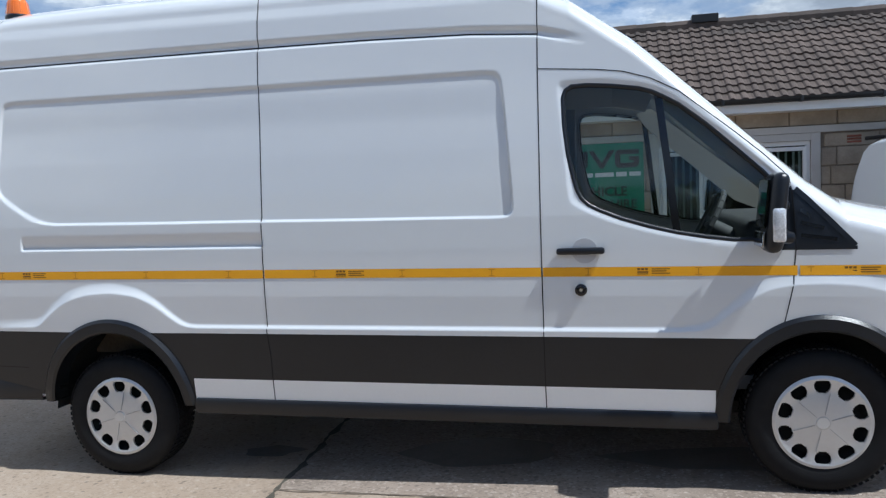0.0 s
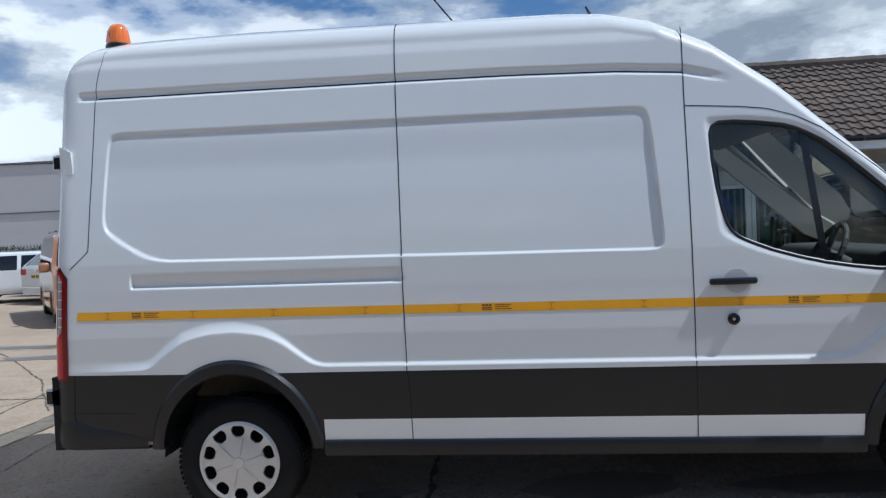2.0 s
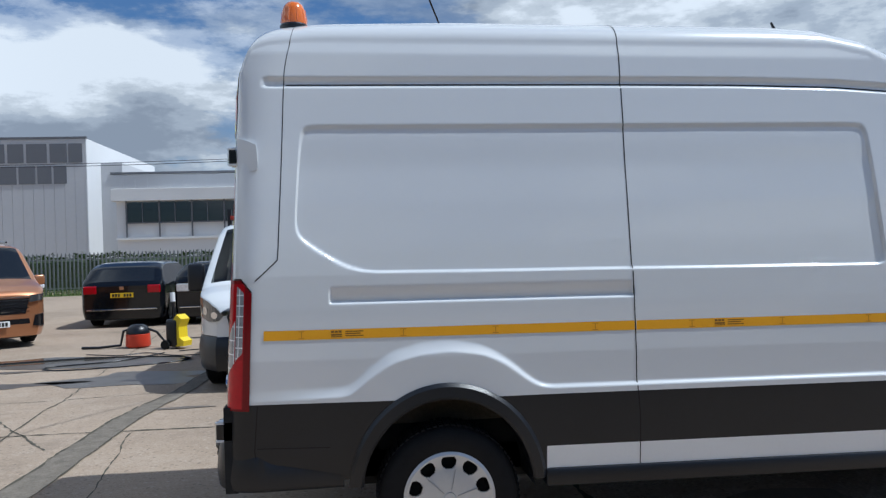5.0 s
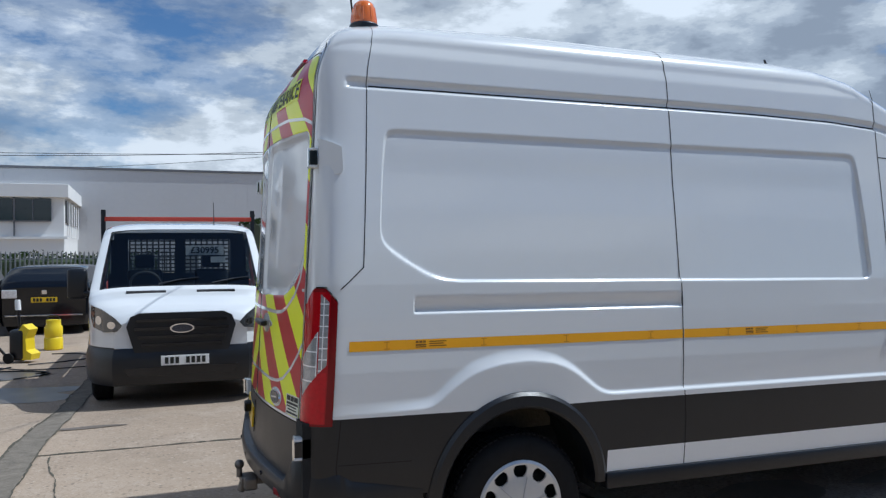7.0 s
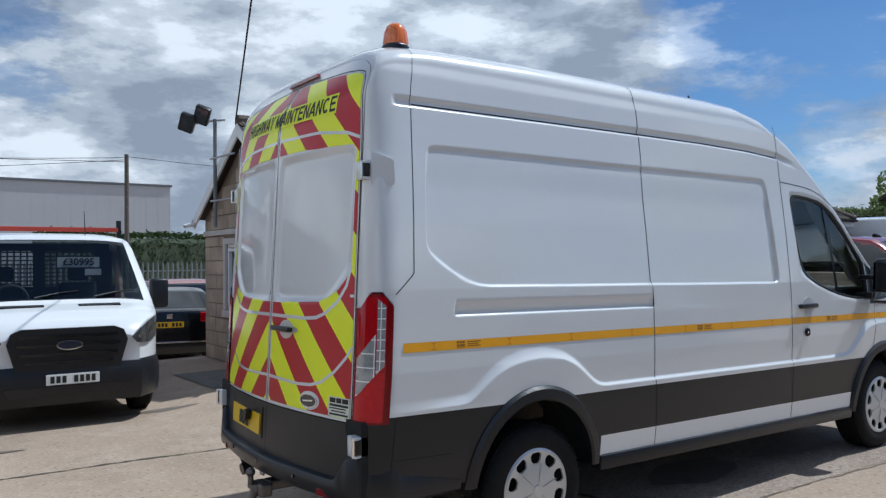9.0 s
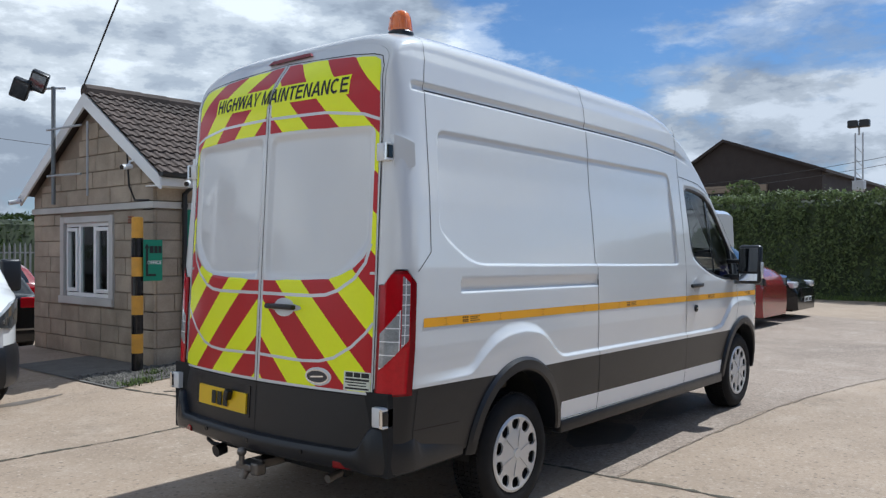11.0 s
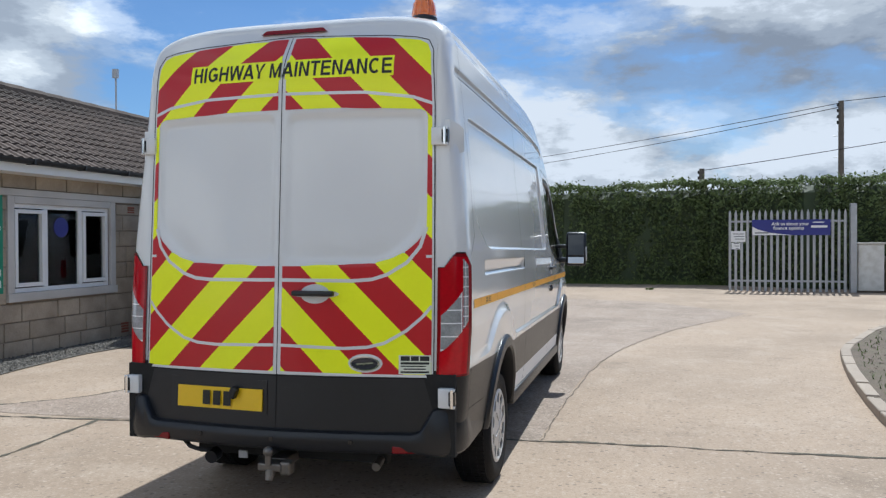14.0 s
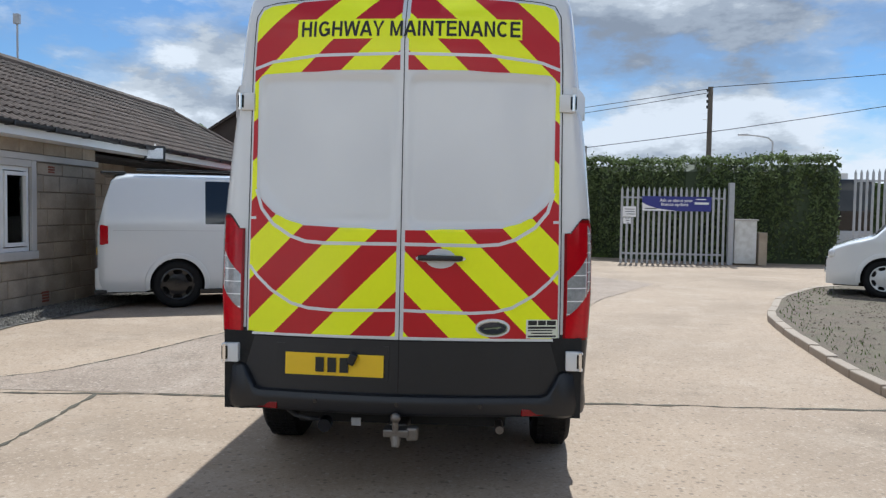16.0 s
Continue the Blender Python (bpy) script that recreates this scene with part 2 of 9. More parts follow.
    L.new(col, b.inputs["Base Color"])
    bn = N.new("ShaderNodeBump")
    bn.inputs["Strength"].default_value, bn.inputs["Distance"].default_value = bump, 0.008
    L.new(nz(70.0, 6, 0.7), bn.inputs["Height"])
    L.new(bn.outputs[0], b.inputs["Normal"])
    return m


M["concrete"] = concrete_mat("concrete", (0.380, 0.293, 0.216), (0.262, 0.202, 0.149), (0.455, 0.373, 0.295), (0.190, 0.150, 0.113), 0.6, 0.6)
M["crack"] = mat("crack", (0.085, 0.075, 0.055), 0.95, var=0.4, scale=5)
M["stone_block"] = mat("stone_block", (0.40, 0.33, 0.25), 0.9, var=0.22, scale=4, fine=40, bump=0.5, bscale=45, second=(0.20, 0.165, 0.125), amount=0.45, mscale=2.2, piece=0.08)
M["mortar"] = mat("mortar", (0.25, 0.20, 0.15), 0.95, var=0.15, bump=0.3)
M["brick_red"] = mat("brick_red", (0.24, 0.075, 0.045), 0.9, var=0.2, bump=0.3, piece=0.1)
M["roof_tile"] = mat("roof_tile", (0.090, 0.066, 0.054), 0.85, var=0.25, scale=5, fine=70, bump=0.4, bscale=60, second=(0.055, 0.045, 0.038), amount=0.6, mscale=1.3, piece=0.18)
M["white_upvc"] = mat("white_upvc", (0.80, 0.80, 0.79), 0.35, var=0.03)
M["grey_trim"] = mat("grey_trim", (0.55, 0.53, 0.50), 0.7, var=0.1, scale=3, second=(0.3, 0.28, 0.25), amount=0.4)
M["black_pipe"] = mat("black_pipe", (0.015, 0.015, 0.016), 0.45, var=0.2)
M["green_sign"] = mat("green_sign", (0.012, 0.23, 0.13), 0.45, var=0.05)
M["sign_white"] = mat("sign_white", (0.8, 0.8, 0.8), 0.5, var=0.03)
M["post_yellow"] = mat("post_yellow", (0.72, 0.36, 0.04), 0.6, var=0.15, second=(0.3, 0.17, 0.05), amount=0.3, mscale=6)
M["gravel"] = mat("gravel", (0.165, 0.152, 0.132), 0.9, var=0.25, fine=90, piece=0.35)
M["gravel_brown"] = mat("gravel_brown", (0.150, 0.122, 0.094), 0.92, var=0.25, fine=90, piece=0.35)
M["gravel_bed"] = mat("gravel_bed", (0.15, 0.14, 0.125), 0.95, var=0.35, scale=6, fine=90, bump=0.8, bscale=60)
M["soil"] = mat("soil", (0.125, 0.098, 0.072), 0.95, var=0.35, scale=4, fine=60, bump=0.7, bscale=50, second=(0.115, 0.105, 0.065), amount=0.6, mscale=1.8)
M["kerb"] = mat("kerb", (0.33, 0.275, 0.22), 0.9, var=0.15, bump=0.3, piece=0.08)
M["leaf"] = mat("leaf", (0.15, 0.20, 0.075), 0.55, var=0.35, scale=2, piece=0.4, spec=0.3)
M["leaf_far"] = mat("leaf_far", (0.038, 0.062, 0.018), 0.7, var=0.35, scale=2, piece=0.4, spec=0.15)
# darker leaf green that paints the shade inside the hedges
M["leaf_shade"] = mat("leaf_shade", (0.040, 0.060, 0.022), 0.7, var=0.35, scale=3, piece=0.3)
# light shows through thin leaves
for nm_ in ("leaf", "leaf_far"):
    N_, L_ = M[nm_].node_tree.nodes, M[nm_].node_tree.links
    b_, tl_, mx_ = N_["Principled BSDF"], N_.new("ShaderNodeBsdfTranslucent"), N_.new("ShaderNodeMixShader")
    L_.new(b_.inputs["Base Color"].links[0].from_socket, tl_.inputs["Color"])
    mx_.inputs[0].default_value = 0.35
    L_.new(b_.outputs[0], mx_.inputs[1])
    L_.new(tl_.outputs[0], mx_.inputs[2])
    L_.new(mx_.outputs[0], N_["Material Output"].inputs["Surface"])
M["fence_steel"] = mat("fence_steel", (0.20, 0.21, 0.215), 0.6, metal=0.3, var=0.2, scale=4)
M["bark"] = mat("bark", (0.10, 0.075, 0.05), 0.95, var=0.3, bump=0.6, bscale=40)
M["pole_wood"] = mat("pole_wood", (0.12, 0.105, 0.09), 0.9, var=0.3, scale=6, bump=0.3)
M["wire"] = mat("wire", (0.02, 0.02, 0.022), 0.7, var=0.05)
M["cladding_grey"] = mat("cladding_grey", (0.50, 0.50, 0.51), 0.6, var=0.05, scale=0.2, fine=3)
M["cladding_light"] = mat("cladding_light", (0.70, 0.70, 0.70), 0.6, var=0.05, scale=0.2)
M["office_white"] = mat("office_white", (0.70, 0.70, 0.69), 0.7, var=0.05, scale=0.3)
M["barn_dark"] = mat("barn_dark", (0.035, 0.027, 0.025), 0.85, var=0.25, scale=1.0)
M["banner_blue"] = mat("banner_blue", (0.03, 0.035, 0.22), 0.5, var=0.08)
M["logo_grey"] = mat("logo_grey", (0.14, 0.145, 0.16), 0.7, var=0.05)
M["logo_orange"] = mat("logo_orange", (0.50, 0.16, 0.04), 0.7, var=0.05)
M["bronze_paint"] = mat("bronze_paint", (0.44, 0.19, 0.085), 0.3, metal=0.5, var=0.05, coat=1.0)
M["black_paint"] = mat("black_paint", (0.006, 0.007, 0.009), 0.12, var=0.1, coat=0.3, spec=0.4)
M["red_paint"] = mat("red_paint", (0.22, 0.008, 0.012), 0.25, var=0.05, coat=1.0)
M["machine_yellow"] = mat("machine_yellow", (0.80, 0.60, 0.01), 0.4, var=0.06)
M["machine_red"] = mat("machine_red", (0.60, 0.05, 0.02), 0.4, var=0.06)
M["rail_red"] = mat("rail_red", (0.40, 0.04, 0.02), 0.6, var=0.15)
M["grass"] = mat("grass", (0.09, 0.13, 0.03), 0.9, var=0.3, piece=0.35)
M["water"] = mat("water", (0.10, 0.09, 0.075), 0.03, var=0.1, spec=0.6)
M["curtain"] = mat("curtain", (0.55, 0.55, 0.54), 0.9, var=0.08)
# office inside coloured near black in place of its shade
M["room_shade"] = mat("room_shade", (0.05, 0.05, 0.052), 0.95, var=0.15)
M["cabinet_white"] = mat("cabinet_white", (0.66, 0.66, 0.64), 0.6, var=0.12, second=(0.4, 0.38, 0.33), amount=0.4, mscale=5)

# ---- building helpers ----
def thing(name, loc, label, category, group="", kind="", rz=0.0):
    ob = new(name)
    ob.empty_display_size = 0.1
    ob.matrix_basis = pose(*loc, 0, 0, rz)
    return tagged(ob, label, category, group, kind)


def mesh_ob(name, verts, faces, material, parent=None, label="", smooth=False):
    me = bpy.data.meshes.new(name)
    me.from_pydata([tuple(v) for v in verts], [], [tuple(f) for f in faces])
    me.materials.append(M[material])
    if smooth:
        me.polygons.foreach_set("use_smooth", [True] * len(me.polygons))
    me.update()
    ob = new(name, me)
    if parent is not None:
        ob.parent = parent
    return tagged(ob, label)


def part(name, bm, material, parent=None, label="", smooth=False, sharp=35):
    """Link a bmesh as one mesh object under a thing or a part."""
    bmesh.ops.recalc_face_normals(bm, faces=bm.faces)
    me = bpy.data.meshes.new(name)
    bm.to_mesh(me)
    bm.free()
    me.materials.append(M[material])
    if smooth:
        me.polygons.foreach_set("use_smooth", [True] * len(me.polygons))
        me.set_sharp_from_angle(angle=radians(sharp))
    ob = new(name, me)
    if parent is not None:
        ob.parent = parent
    return tagged(ob, label)


def box(bm, x0, x1, y0, y1, z0, z1, bevel=0.0, m=None, seg=2):
    r = bmesh.ops.create_cube(bm, size=1.0, matrix=Matrix.Translation(((x0 + x1) / 2, (y0 + y1) / 2, (z0 + z1) / 2)) @ Matrix.Diagonal((x1 - x0, y1 - y0, z1 - z0, 1)))
    vs = r["verts"]
    if bevel:
        es = list({e for v in vs for e in v.link_edges})
        g = bmesh.ops.bevel(bm, geom=es, offset=bevel, segments=seg, affect="EDGES", profile=0.5)
        vs = list({v for f in g["faces"] for v in f.verts} | {v for v in vs if v.is_valid})
    if m is not None:
        bmesh.ops.transform(bm, matrix=m, verts=vs)
    return bm


def cyl(bm, p0, p1, r0, r1=None, seg=16, caps=True):
    p0, p1 = Vector(p0), Vector(p1)
    d = p1 - p0
    m = Matrix.Translation((p0 + p1) / 2) @ d.to_track_quat("Z", "Y").to_matrix().to_4x4()
    bmesh.ops.create_cone(bm, cap_ends=caps, segments=seg, radius1=r0, radius2=r0 if r1 is None else r1, depth=d.length, matrix=m)
    return bm


def tube(bm, pts, r, seg=8):
    """A bent round bar along a line of points, in one piece."""
    pts = [Vector(p) for p in pts]
    side = None
    rings = []
    for i, p in enumerate(pts):
        d = (pts[min(i + 1, len(pts) - 1)] - pts[max(i - 1, 0)]).normalized()
        if side is None:
            side = d.cross(Vector((0, 0, 1)) if abs(d.z) < 0.9 else Vector((1, 0, 0)))
        side = (side - d * side.dot(d)).normalized()
        up = d.cross(side)
        rings.append([bm.verts.new(p + (side * math.cos(2 * math.pi * k / seg) + up * math.sin(2 * math.pi * k / seg)) * r) for k in range(seg)])
    for a, b in zip(rings[:-1], rings[1:]):
        for k in range(seg):
            bm.faces.new((a[k], a[(k + 1) % seg], b[(k + 1) % seg], b[k]))
    bm.faces.new(rings[0][::-1])
    bm.faces.new(rings[-1])
    return bm


def prism(bm, outline, axis, a, b):
    """Extrude a flat outline along an axis: 'y' takes (x, z) points, 'x' takes (y, z), 'z' takes (x, y)."""
    def at(p, v):
        return {"y": (p[0], v, p[1]), "x": (v, p[0], p[1]), "z": (p[0], p[1], v)}[axis]
    lo, hi = [bm.verts.new(at(p, a)) for p in outline], [bm.verts.new(at(p, b)) for p in outline]
    n = len(outline)
    bm.faces.new(lo)
    bm.faces.new(hi[::-1])
    for i in range(n):
        bm.faces.new((lo[i], hi[i], hi[(i + 1) % n], lo[(i + 1) % n]))
    return bm


def lathe(bm, profile, centre, axis="y", seg=48, closed=False):
    """Turn a profile of (radius, along) about an axis through centre."""
    rings = []
    for r, h in profile:
        ring = []
        for i in range(seg):
            a = 2 * math.pi * i / seg
            c, s = r * math.cos(a), r * math.sin(a)
            off = {"y": (c, h, s), "z": (c, s, h), "x": (h, c, s)}[axis]
            ring.append(bm.verts.new(Vector(centre) + Vector(off)))
        rings.append(ring)
    pairs = list(zip(rings[:-1], rings[1:])) + ([(rings[-1], rings[0])] if closed else [])
    for p, q in pairs:
        for i in range(seg):
            bm.faces.new((p[i], p[(i + 1) % seg], q[(i + 1) % seg], q[i]))
    return bm


def text_part(words, size, m, material, parent, name="lettering", label="", squeeze=1.0, depth=0.001, bold=0.0):
    """Raised lettering in the built-in font, turned into a mesh."""
    cu = bpy.data.curves.new("letters", "FONT")
    cu.body, cu.size, cu.extrude, cu.offset = words, size, depth, bold
    cu.align_x, cu.align_y, cu.resolution_u = "CENTER", "CENTER", 3
    tmp = bpy.data.objects.new("letters", cu)
    scene.collection.objects.link(tmp)
    me = bpy.data.meshes.new_from_object(tmp.evaluated_get(bpy.context.evaluated_depsgraph_get()))
    bpy.data.objects.remove(tmp)
    bpy.data.curves.remove(cu)
    me.transform(m @ Matrix.Diagonal((squeeze, 1, 1, 1)))
    me.materials.clear()
    me.materials.append(M[material])
    ob = new(name, me)
    ob.parent = parent
    return tagged(ob, label)


def sstep(a, b, v):
    t = np.clip((v - a) / (b - a), 0.0, 1.0)
    return t * t * (3 - 2 * t)


# ---- ground ----
def ground_z(x, y):
    """The yard rises a few centimetres ahead of the van and dips towards the wash area."""
    x, y = np.asarray(x, float), np.asarray(y, float)
    return 0.045 * sstep(-2.6, 0.9, x) + 0.03 * sstep(2.0, 15.0, x) - 0.08 * sstep(8.0, 10.5, y) * sstep(-2.2, -3.4, x) - 0.26 * sstep(14.5, 16.0, y) * sstep(26.0, 23.5, y) * sstep(-4.0, -2.8, x)


def gz_at(x, y):
    return float(ground_z(x, y))


gxs = np.concatenate([[-900, -300, -120, -60, -40], np.arange(-30, 40, 0.4), [45, 60, 120, 300, 900]])
gys = np.concatenate([[-900, -300, -120, -60, -40], np.arange(-25, 45, 0.5), [60, 80, 120, 300, 900]])
GX, GY = np.meshgrid(gxs, gys, indexing="ij")
GZ = ground_z(GX, GY)
gv = np.stack([GX.ravel(), GY.ravel(), GZ.ravel()], 1)
gn = len(gys)
gf = [(i * gn + j, (i + 1) * gn + j, (i + 1) * gn + j + 1, i * gn + j + 1) for i in range(len(gxs) - 1) for j in range(gn - 1)]
ground = tagged(mesh_ob("ground", gv, gf, "concrete", None, "worn pale concrete yard with cracks and stains", True), category="ground", kind="structure")


def flat_patch(name, pts, material, lift=0.004, parent=None, label="", kind="structure", category="ground", step=0.35):
    """A thin sheet on the yard inside an outline; fan-shaped, with an uneven rim."""
    bm = bmesh.new()
    rim = []
    n = len(pts)
    for i in range(n):
        a, b = pts[i], pts[(i + 1) % n]
        k = max(1, int(math.hypot(b[0] - a[0], b[1] - a[1]) / step))
        rim += [(a[0] + (b[0] - a[0]) * q / k, a[1] + (b[1] - a[1]) * q / k) for q in range(k)]
    vs = [bm.verts.new((x, y, gz_at(x, y) + lift)) for x, y in rim]
    f = bm.faces.new(vs)
    bmesh.ops.triangulate(bm, faces=[f])
    ob = part(name, bm, material, parent, label)
    return tagged(ob, label, category, kind=kind) if parent is None else ob


def crack_line(pts, width, name="crack", wobble=0.02, seed=1, material="crack", lift=0.004):
    """An uneven dark joint in the concrete."""
    rnd = random.Random(seed)
    vs, fs = [], []
    dense = []
    for a, b in zip(pts[:-1], pts[1:]):
        k = max(2, int(math.hypot(b[0] - a[0], b[1] - a[1]) / 0.06))
        dense += [(a[0] + (b[0] - a[0]) * q / k, a[1] + (b[1] - a[1]) * q / k) for q in range(k)]
    dense.append(pts[-1])
    off = 0.0
    for i, (x, y) in enumerate(dense):
        p, q = dense[max(i - 1, 0)], dense[min(i + 1, len(dense) - 1)]
        ln = math.hypot(q[0] - p[0], q[1] - p[1]) or 1
        nx, ny = -(q[1] - p[1]) / ln, (q[0] - p[0]) / ln
        off = 0.8 * off + rnd.uniform(-1, 1) * wobble * 0.5
        w = width * rnd.choice((0.2, 0.45, 0.6, 0.8, 1.0)) / 2
        for s in (w, -w):
            px, py = x + nx * (off + s), y + ny * (off + s)
            vs.append((px, py, gz_at(px, py) + lift))
    fs = [(2 * i, 2 * i + 1, 2 * i + 3, 2 * i + 2) for i in range(len(dense) - 1)]
    ob = mesh_ob(name, vs, fs, material, ground)
    return ob


SEAM = [(-1.93, 3.89), (-0.57, 3.83), (0.7, 3.76), (1.8, 3.64), (3.0, 3.42), (4.06, 3.13), (5.4, 2.68), (6.54, 2.13), (8.69, 0.86)]
crack_line([(-1.75, -0.5), (-1.8, 1.4), (-1.88, 3.5), (-1.95, 5.0), (-2.05, 7.6), (-2.15, 8.6), (-2.3, 10.0)], 0.055, seed=2)
crack_line([(-14.0, 7.75), (-9.0, 7.66), (-5.3, 7.58), (-3.4, 7.52), (-2.05, 7.6)], 0.048, seed=3)
crack_line([(-2.1, 9.2), (-1.75, 8.88), (-1.27, 8.35), (-0.53, 8.02), (1.0, 7.55), (2.6, 7.15)], 0.045, seed=5)
M["seam"] = mat("seam", (0.15, 0.12, 0.09), 0.95, var=0.4, scale=7)
crack_line(SEAM, 0.016, seed=6, wobble=0.02, material="seam")
crack_line([(-5.35, 7.58), (-5.1, 5.6), (-4.95, 3.9)], 0.016, seed=7)
crack_line([(-14, 11.6), (-9.0, 11.9), (-7.6, 12.4), (-5.8, 12.9)], 0.03, seed=8)
crack_line([(-5.9, 7.0), (-7.2, 8.9), (-9.0, 11.0), (-12.0, 14.0)], 0.03, seed=9)
crack_line([(-13, 9.4), (-9.0, 9.9), (-7.0, 9.6), (-5.75, 9.9)], 0.025, seed=11)
crack_line([(-16, 17.5), (-8, 17.9), (-2.0, 18.2)], 0.03, seed=12)
crack_line([(-6.3, 6.6), (-6.6, 9.0), (-7.0, 12.5), (-7.4, 17.8)], 0.025, seed=13)

M["rough_concrete"] = concrete_mat("rough_concrete", (0.335, 0.265, 0.210), (0.215, 0.170, 0.136), (0.46, 0.385, 0.318), (0.180, 0.145, 0.113), 0.85, 0.9)
M["wet"] = mat("wet", (0.115, 0.10, 0.085), 0.35, var=0.2, scale=2)
M["oil"] = mat("oil", (0.15, 0.122, 0.098), 0.6, var=0.3, scale=6)
rough = [(-1.91, 3.91), (-0.57, 3.85), (0.7, 3.78), (1.8, 3.66), (3.0, 3.44), (4.06, 3.15), (5.4, 2.70), (6.54, 2.15), (8.5, 1.2), (11.0, 3.0), (12.5, 8.0), (10, 9.6), (2.6, 7.13), (1.0, 7.53), (-0.53, 8.0), (-1.27, 8.33), (-1.75, 8.86), (-2.02, 9.1), (-1.98, 7.08)]
flat_patch("rough_slab", rough, "rough_concrete", 0.003, label="coarse worn concrete slab with exposed stone", category="ground")


def blob(cx, cy, rx, ry, seed, n=26, jag=0.25):
    rnd = random.Random(seed)
    ph = [rnd.uniform(0, 6.28) for _ in range(3)]
    return [(cx + rx * (1 + jag * (0.5 * math.sin(2 * a + ph[0]) + 0.35 * math.sin(3 * a + ph[1]) + 0.3 * math.sin(5 * a + ph[2]))) * math.cos(a),
             cy + ry * (1 + jag * (0.5 * math.sin(2 * a + ph[1]) + 0.35 * math.sin(4 * a + ph[2]) + 0.3 * math.sin(5 * a + ph[0]))) * math.sin(a)) for a in (2 * math.pi * i / n for i in range(n))]


for i, (sx, sy, rx, ry) in enumerate([(-0.9, 4.55, 0.5, 0.22), (0.5, 4.5, 0.6, 0.18), (-2.2, 4.5, 0.18, 0.10), (-3.3, 10.1, 0.45, 0.10), (-5.15, 8.6, 0.3, 0.08)]):
    flat_patch("oil_stain", blob(sx, sy, rx, ry, i), "oil", 0.0055, ground)
for i, (sx, sy, rx, ry) in enumerate([(-6.3, 11.2, 1.1, 0.55), (-7.4, 13.0, 1.4, 0.5), (-8.2, 11.0, 1.1, 0.25), (-9.6, 12.2, 1.5, 0.2)]):
    flat_patch("wet_patch", blob(sx, sy, rx, ry, 20 + i, jag=0.45), "wet", 0.005, ground)
tagged(flat_patch("puddle", blob(-8.4, 13.4, 1.05, 0.42, 31, jag=0.35), "water", 0.008), "shallow rain puddle on the concrete", "puddle", kind="structure")

# shallow drain channel past the tipper
M["drain_dirt"] = mat("drain_dirt", (0.17, 0.145, 0.115), 0.95, var=0.5, scale=9, fine=50, bump=0.6)
ch = [(-5.78, 5.6), (-5.72, 7.5), (-5.52, 10.0), (-5.36, 12.2), (-5.2, 14.5), (-5.0, 14.5), (-5.16, 12.2), (-5.30, 10.0), (-5.46, 7.5), (-5.5, 5.6)]
flat_patch("drain_channel", ch, "drain_dirt", 0.006, label="shallow dirty drain channel across the yard")
crack_line([(-5.78, 5.6), (-5.72, 7.5), (-5.52, 10.0), (-5.36, 12.2), (-5.2, 14.5)], 0.03, seed=14, lift=0.009)
crack_line([(-5.5, 5.6), (-5.46, 7.5), (-5.30, 10.0), (-5.16, 12.2), (-5.0, 14.5)], 0.02, seed=15, lift=0.009)

# ---- kerbed island of gravel and weeds ----
KERB = [(-3.9, -6.0), (-3.75, -1.2), (-3.3, 0.2), (-2.5, 1.02), (-1.24, 1.24), (0.6, 1.10), (2.25, 0.85), (3.28, 0.63), (4.34, 0.20), (5.4, -0.22), (6.6, -0.95), (7.8, -1.9), (9.4, -4.2), (10.0, -8.0)]


def smooth_line(pts, per=8):
    out = []
    for i in range(len(pts) - 1):
        p0, p1, p2, p3 = pts[max(i - 1, 0)], pts[i], pts[i + 1], pts[min(i + 2, len(pts) - 1)]
        for k in range(per):
            t = k / per
            out.append(tuple(0.5 * (2 * p1[c] + (p2[c] - p0[c]) * t + (2 * p0[c] - 5 * p1[c] + 4 * p2[c] - p3[c]) * t * t + (3 * p1[c] - p0[c] - 3 * p2[c] + p3[c]) * t ** 3) for c in (0, 1)))
    out.append(pts[-1])
    return out


def resample(pts, step):
    out, acc = [pts[0]], 0.0
    for a, b in zip(pts[:-1], pts[1:]):
        d = math.hypot(b[0] - a[0], b[1] - a[1])
        while acc + d >= step:
            f = (step - acc) / d
            a = (a[0] + (b[0] - a[0]) * f, a[1] + (b[1] - a[1]) * f)
            out.append(a)
            d = math.hypot(b[0] - a[0], b[1] - a[1])
            acc = 0.0
        acc += d
    return out


kl = smooth_line(KERB)
isl = tagged(flat_patch("island", [(x, y) for x, y in kl], "soil", 0.075, label="raised bed of soil, gravel and weeds"), category="ground")
stones = resample(kl, 0.62)
kerb_run = thing("kerb", (0, 0, 0), "pale worn concrete kerb round the gravel bed", "kerb", kind="structure")
for i, (a, b) in enumerate(zip(stones[:-1], stones[1:])):
    ln, ang = math.hypot(b[0] - a[0], b[1] - a[1]), math.atan2(b[1] - a[1], b[0] - a[0])
    bm = bmesh.new()
    box(bm, 0.004, ln - 0.004, -0.058, 0.058, -0.05, 0.085 + 0.004 * (i % 3), 0.012)
    bmesh.ops.transform(bm, matrix=Matrix.Translation((a[0], a[1], gz_at(*a))) @ Matrix.Rotation(ang, 4, "Z"), verts=bm.verts)
    part("kerbstone", bm, "kerb", kerb_run)


